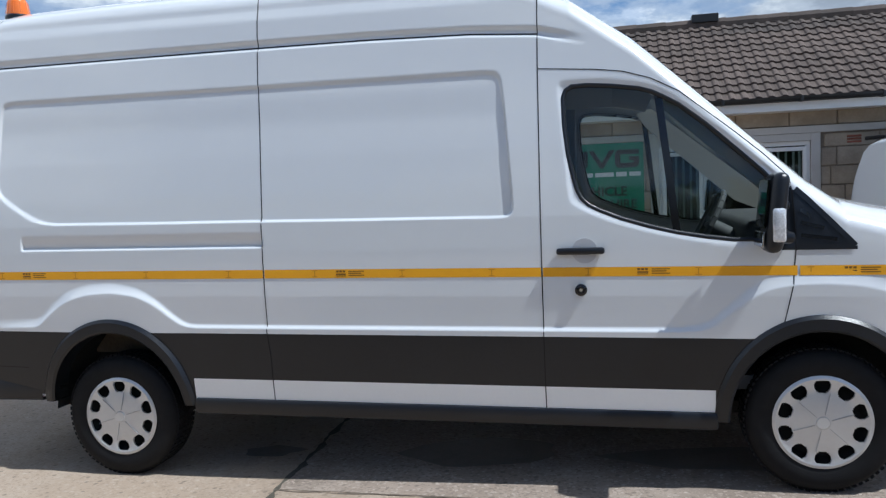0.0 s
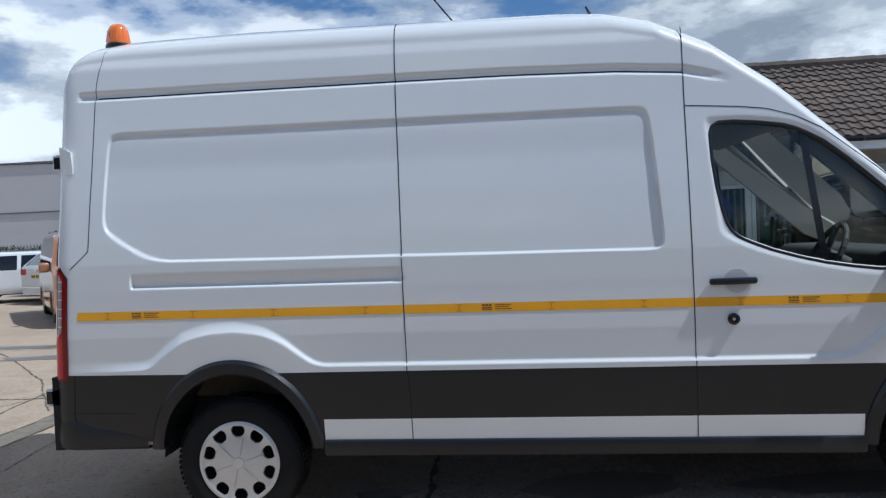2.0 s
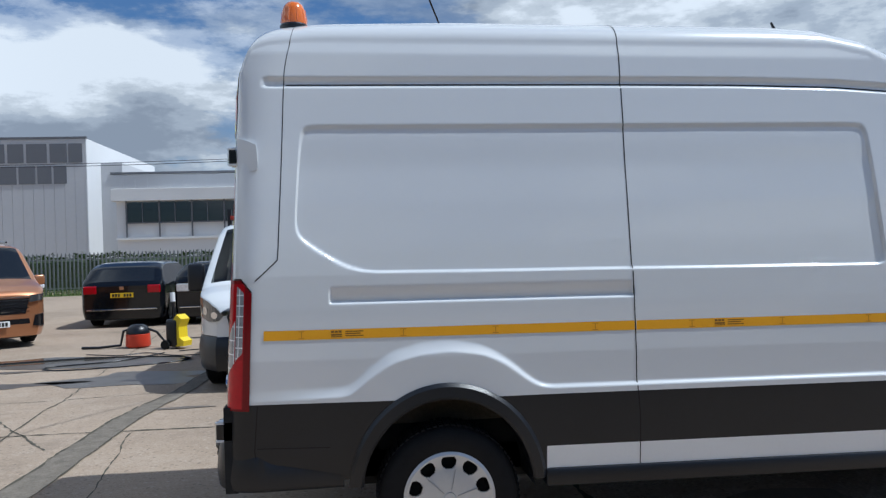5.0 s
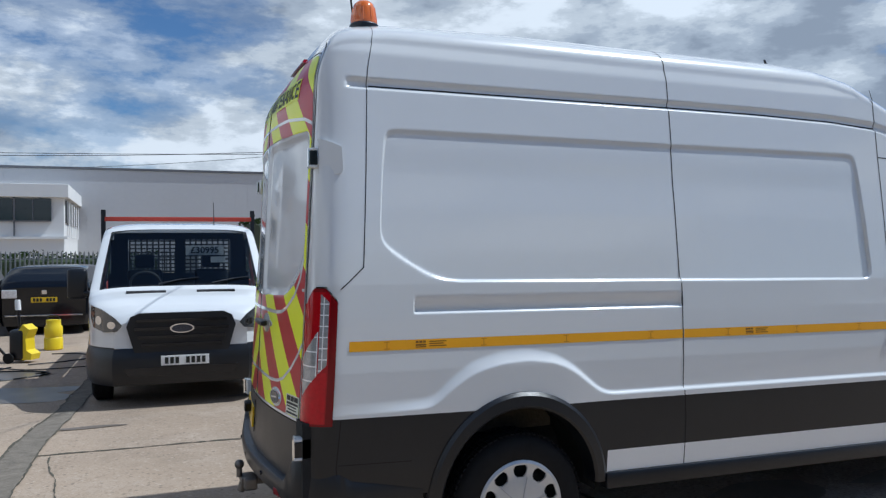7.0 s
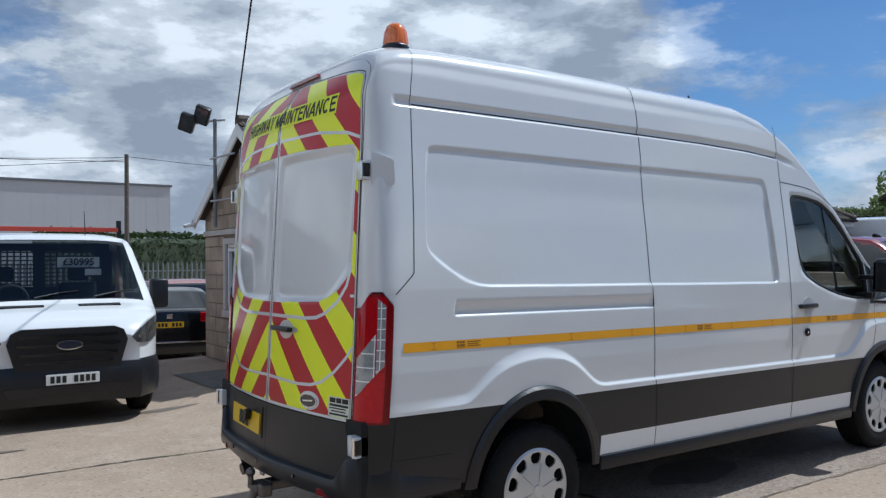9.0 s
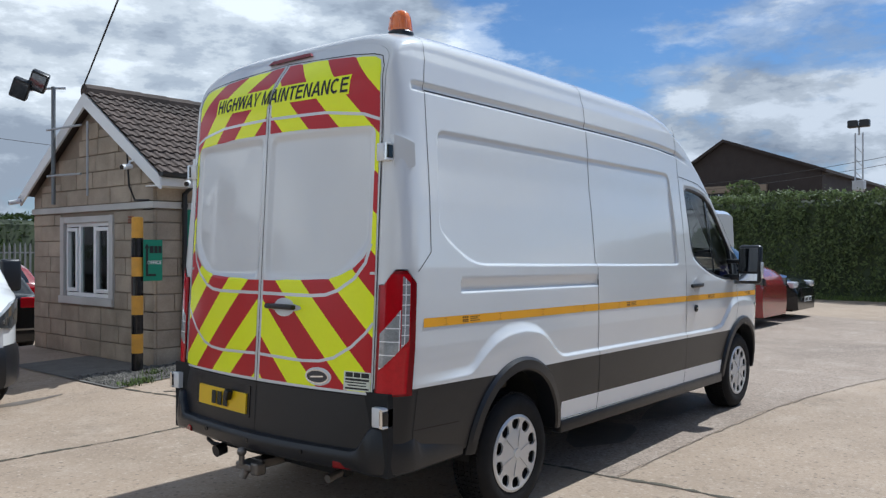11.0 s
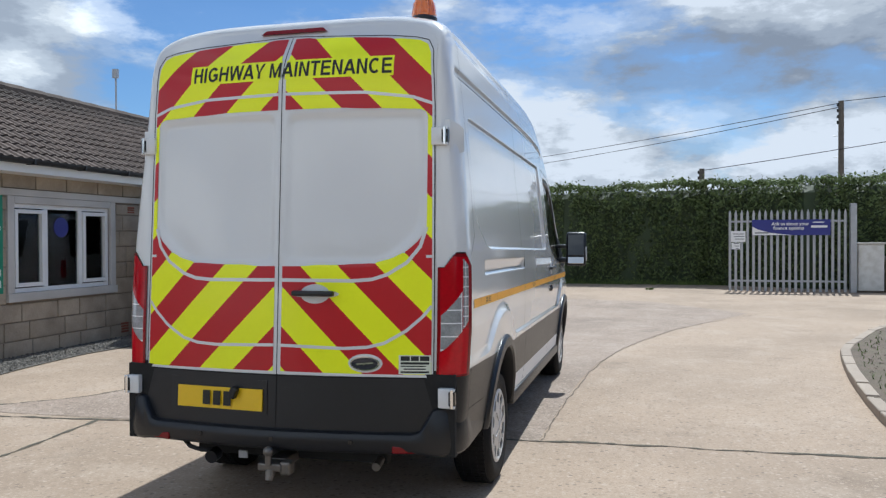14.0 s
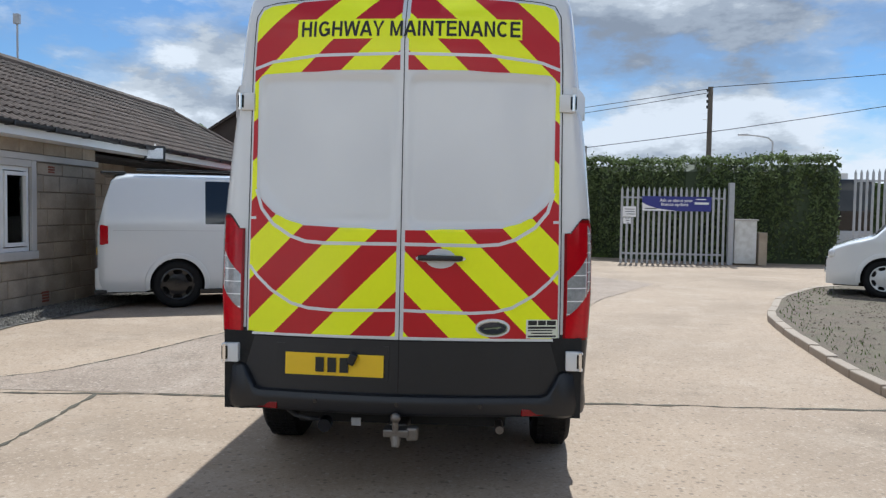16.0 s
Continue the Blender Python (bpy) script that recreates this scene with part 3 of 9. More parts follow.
def scatter_stones(name, count, where, size, material, label, seed, zf):
    """Loose angular stones as one joined mesh."""
    rnd = random.Random(seed)
    vs, fs = [], []
    base = [(1, 0, -0.2), (0.2, 0.9, -0.3), (-0.9, 0.3, -0.2), (-0.3, -0.9, -0.25), (0.1, 0.1, 0.75), (0.5, -0.3, 0.5)]
    tri = [(0, 1, 4), (1, 2, 4), (2, 3, 4), (3, 5, 4), (5, 0, 4), (3, 0, 5)]
    for _ in range(count):
        x, y = where(rnd)
        s = size * rnd.uniform(0.5, 1.4)
        a = rnd.uniform(0, 6.28)
        k = len(vs)
        fl = rnd.uniform(0.45, 0.9)
        for bx, by, bz in base:
            jx, jy = bx * rnd.uniform(0.7, 1.2), by * rnd.uniform(0.6, 1.1)
            vs.append((x + s * (jx * math.cos(a) - jy * math.sin(a)), y + s * (jx * math.sin(a) + jy * math.cos(a)), zf(x, y) + s * (bz * fl + 0.12)))
        fs += [(p + k, q + k, r + k) for p, q, r in tri]
    return tagged(mesh_ob(name, vs, fs, material), label, "gravel", kind="stuff")


def on_island(rnd):
    while True:
        x, y = rnd.uniform(-3.4, 9.0), rnd.uniform(-5.0, 1.2)
        ky = np.interp(x, [p[0] for p in kl], [p[1] for p in kl])
        if y < ky - 0.15 and (rnd.random() < 0.12 + 0.6 * min(1.0, max(0.0, (ky - 0.9 - y) / 1.2))):
            return x, y


scatter_stones("island_gravel", 9000, on_island, 0.022, "gravel_brown", "loose grey-brown stones over bare soil", 5, lambda x, y: gz_at(x, y) + 0.075)
flat_patch("gravel_bed", [(-2.35, 9.75), (-1.4, 9.95), (-0.2, 10.1), (1.0, 10.15), (2.3, 9.95), (4.4, 9.7), (12, 9.6), (12, 12.5), (-1.2, 12.5), (-2.35, 12.5)], "gravel_bed", 0.012, label="grey slate chippings along the office wall")


def on_bed(rnd):
    while True:
        x, y = rnd.uniform(-2.3, 5.0), rnd.uniform(9.6, 10.85)
        e = np.interp(x, [-2.35, -1.4, -0.2, 1.0, 2.3, 5.0], [9.78, 9.98, 10.12, 10.17, 9.97, 9.7])
        if y > e + rnd.uniform(0, 0.05):
            return x, y


scatter_stones("slate_chippings", 9000, on_bed, 0.026, "gravel", "loose blue-grey slate chippings at the wall foot", 6, lambda x, y: gz_at(x, y) + 0.014)
# ---- office: stone bungalow with tiled roof ----
WY, GXW = 10.80, -1.27
office = thing("office_building", (0, 0, 0), "low brown stone office with tiled roof and white windows", "building", kind="structure")
RIDGE_Y, RIDGE_Z, EAVE_Y, EAVE_Z, BACK_Y = 12.38, 3.78, 10.40, 2.50, 14.45
X_END, RIDGE_END = 12.9, 10.6


def wall_with_holes(name, along, lo, hi, z0, z1, at, thick, holes, face):
    """A wall of thickness along x or y with openings (a0, a1, z0, z1) cut through it."""
    bm = bmesh.new()
    xs_ = sorted({lo, hi, *[h[0] for h in holes], *[h[1] for h in holes]})
    zs_ = sorted({z0, z1, *[h[2] for h in holes], *[h[3] for h in holes]})
    for a, b in zip(xs_[:-1], xs_[1:]):
        for c, d in zip(zs_[:-1], zs_[1:]):
            m = ((a + b) / 2, (c + d) / 2)
            if any(h[0] < m[0] < h[1] and h[2] < m[1] < h[3] for h in holes):
                continue
            if along == "x":
                box(bm, a, b, at, at + thick, c, d)
            else:
                box(bm, at, at + thick, a, b, c, d)
    bmesh.ops.remove_doubles(bm, verts=bm.verts, dist=0.0005)
    return part(name, bm, "mortar", office)


WIN_F = (0.47, 2.31, 0.86, 1.99)
WIN_G = (11.93, 13.27, 0.86, 1.93)
wall_f = wall_with_holes("wall_front", "x", GXW + 0.012, 4.07, 0.0, 2.40, WY + 0.012, 0.28, [WIN_F], -1)
wall_g = wall_with_holes("wall_gable", "y", WY + 0.012, 14.30, 0.0, 2.40, GXW + 0.012, 0.28, [WIN_G], -1)
wall_b = wall_with_holes("wall_back", "x", GXW, 12.6, 0.0, 2.4, 14.02, 0.28, [], 1)
wall_r = wall_with_holes("wall_return", "y", 10.82, 12.6, 0.0, 2.4, 4.07 - 0.28, 0.27, [], 1)
wall_r.data.materials[0] = M["white_upvc"]
wall_rec = wall_with_holes("wall_recess", "x", 4.07, 12.6, 0.0, 2.4, 12.0, 0.28, [], 1)
wall_e = wall_with_holes("wall_end", "y", 12.28, 14.02, 0.0, 2.4, 12.3, 0.28, [], 1)
bm = bmesh.new()
prism(bm, [(WY + 0.012, 2.40), (14.30, 2.40), (RIDGE_Y, RIDGE_Z - 0.16)], "x", GXW + 0.012, GXW + 0.28)
part("gable_top", bm, "mortar", office)

# blocks, course by course; joints stay recessed
bl = random.Random(8)


def block(parent, along, a, b, z0, z1, at, material="stone_block"):
    bm = bmesh.new()
    j = 0.007
    d = bl.uniform(0.0, 0.006)
    if along == "x":
        box(bm, a + j, b - j, at - 0.004 - d, at + 0.05, z0 + j, z1 - j, 0.006, seg=1)
    else:
        box(bm, at - 0.004 - d, at + 0.05, a + j, b - j, z0 + j, z1 - j, 0.006, seg=1)
    return part("stone_block" if material != "brick_red" else "brick", bm, material, parent)


def lay(parent, along, lo, hi, z0, z1, at, holes, roof=None):
    z, row = z0, 0
    while z < z1 - 0.03:
        h = min(0.235, z1 - z)
        a = lo
        first = True
        while a < hi - 0.01:
            ln = bl.choice((0.42, 0.48, 0.56, 0.64))
            if first and row % 2:
                ln *= 0.55
            first = False
            b = min(a + ln, hi)
            if hi - b < 0.12:
                b = hi
            segs = [(a, b)]
            for h0, h1, q0, q1 in holes:
                if z + h > q0 + 0.02 and z < q1 - 0.02:
                    nxt = []
                    for s, e in segs:
                        if e <= h0 or s >= h1:
                            nxt.append((s, e))
                            continue
                        if s < h0 - 0.04:
                            nxt.append((s, h0))
                        if e > h1 + 0.04:
                            nxt.append((h1, e))
                    segs = nxt
            for s, e in segs:
                if roof:
                    zt = min(roof(s), roof(e))
                    if z + 0.05 > zt:
                        continue
                    block(parent, along, s, e, z, min(z + h, max(zt, z + 0.05)), at)
                else:
                    block(parent, along, s, e, z, z + h, at)
            a = b
        z += h
        row += 1


FR = (WIN_F[0] - 0.11, WIN_F[1] + 0.11, WIN_F[2] - 0.11, 2.09)
GR = (WIN_G[0] - 0.11, WIN_G[1] + 0.11, WIN_G[2] - 0.11, 2.05)
lay(wall_f, "x", GXW + 0.03, 4.06, 0.02, 2.07, WY, [FR])
lay(wall_f, "x", GXW + 0.03, 4.06, 2.175, 2.40, WY, [])
lay(wall_g, "y", WY + 0.0, 14.30, 0.02, 2.07, GXW, [GR])
lay(wall_g, "y", WY + 0.0, 14.30, 2.175, 3.70, GXW, [], roof=lambda y: RIDGE_Z - 0.20 - 0.64 * abs(y - RIDGE_Y))
lay(wall_rec, "x", 4.3, 7.5, 0.02, 2.40, 11.988, [])
for zb in (1.93, 1.965, 2.0):
    block(wall_f, "x", 2.72, 2.90, zb, zb + 0.04, WY - 0.008, "brick_red")
    block(wall_g, "y", 11.27, 11.44, zb - 0.04, zb, GXW - 0.008, "brick_red")
for zb in (0.12, 0.16, 0.20, 0.24):
    block(wall_f, "x", 2.55, 2.74, zb, zb + 0.045, WY - 0.008, "brick_red")
    block(wall_f, "x", -0.35, -0.15, zb, zb + 0.045, WY - 0.008, "brick_red")

# stone band over the windows, surrounds, sills
bm = bmesh.new()
box(bm, GXW - 0.035, 4.10, WY - 0.035, WY + 0.02, 2.085, 2.172, 0.006)
part("stone_band", bm, "grey_trim", wall_f)
bm = bmesh.new()
box(bm, GXW - 0.035, GXW + 0.02, WY + 0.02, 14.32, 2.085, 2.172, 0.006)
part("stone_band", bm, "grey_trim", wall_g)


def window(name, along, a0, a1, z0, z1, at, lights, parent, blinds):
    """A white window in its stone surround: frame, casements, glass, blinds and a back wall coloured as room shade."""
    def q(bm, p0, p1, d0, d1, c0, c1, bev=0.0):
        if along == "x":
            box(bm, p0, p1, at + d0, at + d1, c0, c1, bev)
        else:
            box(bm, at + d0, at + d1, p0, p1, c0, c1, bev)
    w = thing(name, (0, 0, 0), "white plastic window in a grey stone surround", "window", kind="structure")
    for nm, v in (("surround", (a0 - 0.11, a0, -0.03, 0.10, z0 - 0.0, z1 + 0.095)), ("surround", (a1, a1 + 0.11, -0.03, 0.10, z0, z1 + 0.095)),
                  ("lintel", (a0, a1, -0.028, 0.10, z1, z1 + 0.092)), ("sill", (a0 - 0.12, a1 + 0.12, -0.05, 0.10, z0 - 0.11, z0))):
        bm = bmesh.new()
        q(bm, *v, 0.006)
        part(nm, bm, "grey_trim", w)
    bm = bmesh.new()
    f = 0.055
    q(bm, a0, a1, 0.02, 0.09, z0, z0 + f, 0.006)
    q(bm, a0, a1, 0.02, 0.09, z1 - f, z1, 0.006)
    q(bm, a0, a0 + f, 0.022, 0.088, z0 + f, z1 - f, 0.004)
    q(bm, a1 - f, a1, 0.022, 0.088, z0 + f, z1 - f, 0.004)
    for s in lights[1:-1]:
        q(bm, s - 0.035, s + 0.035, 0.024, 0.086, z0 + f, z1 - f, 0.004)
    part("window_frame", bm, "white_upvc", w)
    for k, (s, e) in enumerate(zip(lights[:-1], lights[1:])):
        s, e = s + 0.04, e - 0.04
        if k != 1:
            bm = bmesh.new()
            for v in ((s, s + 0.05, z0 + 0.07, z1 - 0.07), (e - 0.05, e, z0 + 0.07, z1 - 0.07), (s + 0.05, e - 0.05, z0 + 0.07, z0 + 0.12), (s + 0.05, e - 0.05, z1 - 0.12, z1 - 0.07)):
                q(bm, v[0], v[1], 0.0, 0.06, v[2], v[3], 0.004)
            part("casement", bm, "white_upvc", w)
        bm = bmesh.new()
        q(bm, s, e, 0.048, 0.054, z0 + 0.055, z1 - 0.055)
        gl = part("pane", bm, "glass", w)
        gl.visible_shadow = False
    for c in blinds:
        bm = bmesh.new()
        q(bm, c - 0.014, c + 0.014, 0.060, 0.064, z0 + 0.06, z1 - 0.06)
        part("blind_slat", bm, "white_upvc", w)
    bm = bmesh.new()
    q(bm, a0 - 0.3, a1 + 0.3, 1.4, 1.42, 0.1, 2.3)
    part("room_wall", bm, "room_shade", w)
    return w


win_f = window("window_1", "x", *WIN_F, WY, [0.47, 1.06, 1.72, 2.31], wall_f, [0.60, 0.69, 0.78, 0.87, 0.95, 1.13, 1.215, 1.30, 1.385, 1.47, 1.555, 1.64, 1.85, 1.94, 2.03, 2.12, 2.19])
bm = bmesh.new()
lathe(bm, [(0.0, 0.0), (0.135, 0.0), (0.135, 0.004), (0.0, 0.004)], (1.36, WY + 0.035, 1.70), "y", 32)
tagged(part("window_sticker", bm, "banner_blue", None, "round dark blue sticker on the office window", sharp=30), category="sticker")
win_g = window("window_2", "y", *WIN_G, GXW, [11.93, 12.42, 12.86, 13.27], wall_g, [12.5, 12.58, 12.66])
bm = bmesh.new()
box(bm, -1.0, -0.7, 12.40, 12.62, 0.9, 1.35, 0.01)
tagged(part("filing_box", bm, "cabinet_white", None, "pale box standing behind the office window"), category="box")
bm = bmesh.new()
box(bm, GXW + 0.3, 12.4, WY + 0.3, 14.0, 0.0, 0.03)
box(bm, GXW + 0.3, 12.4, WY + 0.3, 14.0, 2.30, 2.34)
part("office_slab", bm, "room_shade", office)

# fascia, barge boards, gutter, downpipe
bm = bmesh.new()
box(bm, GXW - 0.12, X_END, EAVE_Y + 0.04, EAVE_Y + 0.065, 2.35, 2.50)
part("fascia", bm, "white_upvc", office)
bm = bmesh.new()
box(bm, GXW - 0.12, X_END, EAVE_Y + 0.066, WY + 0.0, 2.352, 2.366)
part("soffit", bm, "white_upvc", office)
for y0, z0, y1, z1 in ((EAVE_Y, 2.47, RIDGE_Y, RIDGE_Z - 0.03), (BACK_Y, 2.40, RIDGE_Y, RIDGE_Z - 0.03)):
    bm = bmesh.new()
    prism(bm, [(y0, z0 - 0.17), (y1, z1 - 0.20), (y1, z1), (y0, z0)], "x", GXW - 0.16, GXW - 0.13)
    part("barge_board", bm, "white_upvc", office)
bm = bmesh.new()
prof = [(0.058 * math.cos(a), 0.058 * math.sin(a)) for a in (math.pi + math.pi * k / 8 for k in range(9))]
prism(bm, [(EAVE_Y - 0.025 + p[0], 2.51 + p[1]) for p in prof], "x", GXW - 0.16, X_END)
part("gutter", bm, "black_pipe", office)
for gxk in np.arange(-0.6, 12.6, 0.9):
    bm = bmesh.new()
    box(bm, gxk, gxk + 0.03, EAVE_Y - 0.09, EAVE_Y + 0.04, 2.445, 2.515, 0.004)
    part("gutter_bracket", bm, "black_pipe", office)
bm = bmesh.new()
tube(bm, [(-0.86, EAVE_Y, 2.47), (-0.86, WY - 0.06, 2.28), (-0.86, WY - 0.06, 0.03)], 0.034, 12)
for zc in (0.5, 1.3, 2.1):
    cyl(bm, (-0.86, WY - 0.06, zc), (-0.86, WY - 0.06, zc + 0.05), 0.042, seg=12)
part("downpipe", bm, "black_pipe", office, smooth=True)

# roof deck and interlocking tiles
DX, DY, DZ = 0.0, RIDGE_Y - EAVE_Y, RIDGE_Z - EAVE_Z
PITCH = math.atan2(DZ, DY)
bm = bmesh.new()
t = 0.05
vs = [bm.verts.new(v) for v in ((GXW - 0.15, EAVE_Y, EAVE_Z - t), (X_END, EAVE_Y, EAVE_Z - t), (RIDGE_END, RIDGE_Y, RIDGE_Z - t), (GXW - 0.15, RIDGE_Y, RIDGE_Z - t), (GXW - 0.15, BACK_Y, 2.43 - t), (X_END, BACK_Y, 2.43 - t))]
bm.faces.new((vs[0], vs[1], vs[2], vs[3]))
bm.faces.new((vs[3], vs[2], vs[5], vs[4]))
bm.faces.new((vs[1], vs[5], vs[2]))
roof = part("roof", bm, "roof_tile", office)
bm = bmesh.new()
for x0 in np.arange(GXW - 0.15, RIDGE_END - 0.1, 0.42):
    cyl(bm, (x0, RIDGE_Y, RIDGE_Z + 0.0), (x0 + 0.43, RIDGE_Y, RIDGE_Z + 0.004), 0.10, 0.105, 10)
part("ridge_tiles", bm, "roof_tile", roof)
bm = bmesh.new()
cyl(bm, (RIDGE_END, RIDGE_Y, RIDGE_Z), (X_END, EAVE_Y, EAVE_Z + 0.02), 0.09, 0.09, 10)
part("hip_tiles", bm, "roof_tile", roof)
bm = bmesh.new()
box(bm, 1.05, 1.42, RIDGE_Y - 0.12, RIDGE_Y + 0.12, RIDGE_Z + 0.04, RIDGE_Z + 0.16, 0.01)
part("ridge_vent", bm, "black_pipe", roof)
bm = bmesh.new()
cyl(bm, (4.75, RIDGE_Y + 0.1, RIDGE_Z - 0.1), (4.75, RIDGE_Y + 0.1, RIDGE_Z + 0.85), 0.016, seg=8)
box(bm, 4.71, 4.77, RIDGE_Y + 0.05, RIDGE_Y + 0.15, RIDGE_Z + 0.70, RIDGE_Z + 0.86)
part("aerial_mast", bm, "galvanised", roof)

# ---- fittings on the office ----
sign = thing("wall_sign", (0, 0, 0), "green company sign with black and white lettering", "sign")
bm = bmesh.new()
box(bm, -0.81, 0.275, WY - 0.035, WY - 0.012, 0.87, 2.08, 0.003)
part("board", bm, "green_sign", sign)
FACE_S = Matrix.Rotation(radians(90), 4, "X")


def on_wall(x, z, y=WY - 0.037):
    return Matrix.Translation((x, y, z)) @ FACE_S


text_part("VEHICLE", 0.175, on_wall(-0.27, 1.445), "ink", sign, bold=0.004)
text_part("SALES / HIRE", 0.165, on_wall(-0.27, 1.275), "ink", sign, bold=0.004)
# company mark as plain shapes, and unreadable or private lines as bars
for pts in ([(-0.77, 1.99), (-0.77, 1.80), (-0.70, 1.755), (-0.47, 1.755), (-0.44, 1.80), (-0.44, 1.99), (-0.50, 1.99), (-0.50, 1.82), (-0.70, 1.82), (-0.70, 1.99)],
            [(-0.43, 1.99), (-0.28, 1.755), (-0.24, 1.755), (-0.09, 1.99), (-0.16, 1.99), (-0.26, 1.83), (-0.36, 1.99)],
            [(0.22, 1.99), (-0.05, 1.99), (-0.09, 1.95), (-0.09, 1.80), (-0.05, 1.755), (0.18, 1.755), (0.22, 1.80), (0.22, 1.90), (0.09, 1.90), (0.09, 1.85), (0.15, 1.85), (0.15, 1.82), (-0.02, 1.82), (-0.02, 1.93), (0.22, 1.93)]):
    bm = bmesh.new()
    prism(bm, pts, "y", WY - 0.039, WY - 0.034)
    part("mark", bm, "ink", sign)
for z0, hgt, a, b, m_ in ((1.645, 0.055, -0.77, 0.235, "sign_white"), (1.085, 0.085, -0.77, 0.235, "sign_white"), (0.945, 0.085, -0.77, 0.235, "sign_white")):
    x = a
    k = 0
    while x < b - 0.03:
        w_ = (0.20, 0.16, 0.24, 0.14)[k % 4] if hgt < 0.06 else (0.055 if k != 5 else 0.02)
        bm = bmesh.new()
        box(bm, x, min(x + w_, b), WY - 0.038, WY - 0.034, z0, z0 + hgt)
        part("bar", bm, m_, sign)
        x += w_ + (0.03 if hgt < 0.06 else 0.028)
        k += 1

post = thing("bollard", (-1.58, 10.66, gz_at(-1.58, 10.66)), "black and yellow striped steel post", "bollard")
for k in range(8):
    bm = bmesh.new()
    cyl(bm, (0, 0, 0.24 * k - 0.02 * (k == 0)), (0, 0, 0.24 * (k + 1)), 0.070, seg=24)
    part("band", bm, "post_yellow" if k % 2 else "black_gloss", post, smooth=True)
bm = bmesh.new()
lathe(bm, [(0.07, 1.92), (0.066, 1.935), (0.05, 1.945), (0.0, 1.948)], (0, 0, 0), "z", 24)
part("cap", bm, "post_yellow", post, smooth=True)
osign = thing("post_sign", (-1.58, 10.66, gz_at(-1.58, 10.66)), "small green office sign with an arrow, on a post", "sign")
bm = bmesh.new()
box(bm, 0.03, 0.29, -0.095, -0.085, 1.14, 1.66, 0.003)
part("board", bm, "green_sign", osign)
FACE = Matrix.Rotation(radians(90), 4, "X")
text_part("OFFICE", 0.062, Matrix.Translation((0.175, -0.097, 1.37)) @ FACE, "sign_white", osign, bold=0.001)
for pts in ([(0.06, 1.20), (0.20, 1.20), (0.20, 1.23), (0.09, 1.23), (0.09, 1.55), (0.11, 1.55), (0.075, 1.61), (0.04, 1.55), (0.06, 1.55)],):
    bm = bmesh.new()
    prism(bm, pts, "y", -0.098, -0.094)
    part("arrow", bm, "ink", osign)
for a, b in ((0.11, 0.165), (0.175, 0.22), (0.23, 0.275)):
    bm = bmesh.new()
    box(bm, a, b, -0.098, -0.094, 1.49, 1.58)
    part("mark", bm, "ink", osign)


def security_camera(x, y, z, rz):
    c = thing("security_camera", (x, y, z), "white bullet security camera under the eaves", "camera", rz=rz)
    bm = bmesh.new()
    cyl(bm, (0, 0, 0), (0.16, 0, -0.03), 0.035, seg=16)
    part("housing", bm, "white_upvc", c, smooth=True)
    bm = bmesh.new()
    cyl(bm, (0.16, 0, -0.03), (0.168, 0, -0.031), 0.03, seg=16)
    part("lens", bm, "black_gloss", c)
    bm = bmesh.new()
    tube(bm, [(0.05, 0, 0.0), (0.02, 0.0, 0.06), (0.0, 0.05, 0.08)], 0.014, 8)
    part("bracket", bm, "white_upvc", c)


security_camera(-1.05, 10.36, 2.40, 230)
security_camera(-1.48, 11.0, 2.62, 200)
security_camera(-1.44, 14.40, 2.30, 150)
fl = thing("floodlight", (5.25, 10.36, 2.40), "black wall floodlight on the eaves, facing the yard", "floodlight", rz=-155)
bm = bmesh.new()
box(bm, -0.05, 0.05, -0.17, 0.17, -0.13, 0.13, 0.012)
part("housing", bm, "black_plastic", fl)
bm = bmesh.new()
box(bm, 0.051, 0.056, -0.13, 0.13, -0.09, 0.09)
part("lamp_glass", bm, "clear_lens", fl)
bm = bmesh.new()
tube(bm, [(-0.03, 0, 0.1), (-0.10, 0, 0.16)], 0.015, 8)
part("bracket", bm, "black_plastic", fl)

# floodlight post clamped to the gable
fp = thing("floodlight_post", (0, 0, 0), "galvanised pole with two floodlights clamped to the gable", "floodlight")
bm = bmesh.new()
cyl(bm, (-1.50, 13.14, 2.2), (-1.50, 13.14, 3.92), 0.03, seg=12)
part("pole", bm, "fence_steel", fp, smooth=True)
for zc in (2.62, 3.30):
    bm = bmesh.new()
    tube(bm, [(-1.52, 13.3, zc), (-1.50, 12.3, zc - 0.02)], 0.016, 8)
    part("bracket", bm, "galvanised", fp)
bm = bmesh.new()
cyl(bm, (-1.40, 12.32, 2.3), (-1.40, 12.32, 3.35), 0.016, seg=8)
part("riser", bm, "galvanised", fp)
bm = bmesh.new()
tube(bm, [(-1.82, 13.33, 3.84), (-1.5, 13.14, 3.90), (-1.36, 13.06, 3.91)], 0.018, 8)
part("crossbar", bm, "galvanised", fp)
for xx, yy, zz in ((-1.86, 13.35, 3.86), (-1.66, 13.23, 3.98)):
    m = Matrix.Translation((xx - 0.02, yy - 0.02, zz)) @ Matrix.Rotation(radians(50), 4, "Z") @ Matrix.Rotation(radians(-28), 4, "Y") @ Matrix.Rotation(radians(24), 4, "X")
    bm = bmesh.new()
    box(bm, -0.06, 0.06, -0.12, 0.12, -0.15, 0.15, 0.025, m=m)
    lamp = part("lamp_head", bm, "black_plastic", fp, smooth=True)
    bm = bmesh.new()
    box(bm, -0.068, -0.061, -0.095, 0.095, -0.12, 0.12, m=m)
    part("lamp_glass", bm, "lamp_glass", lamp)
bm = bmesh.new()
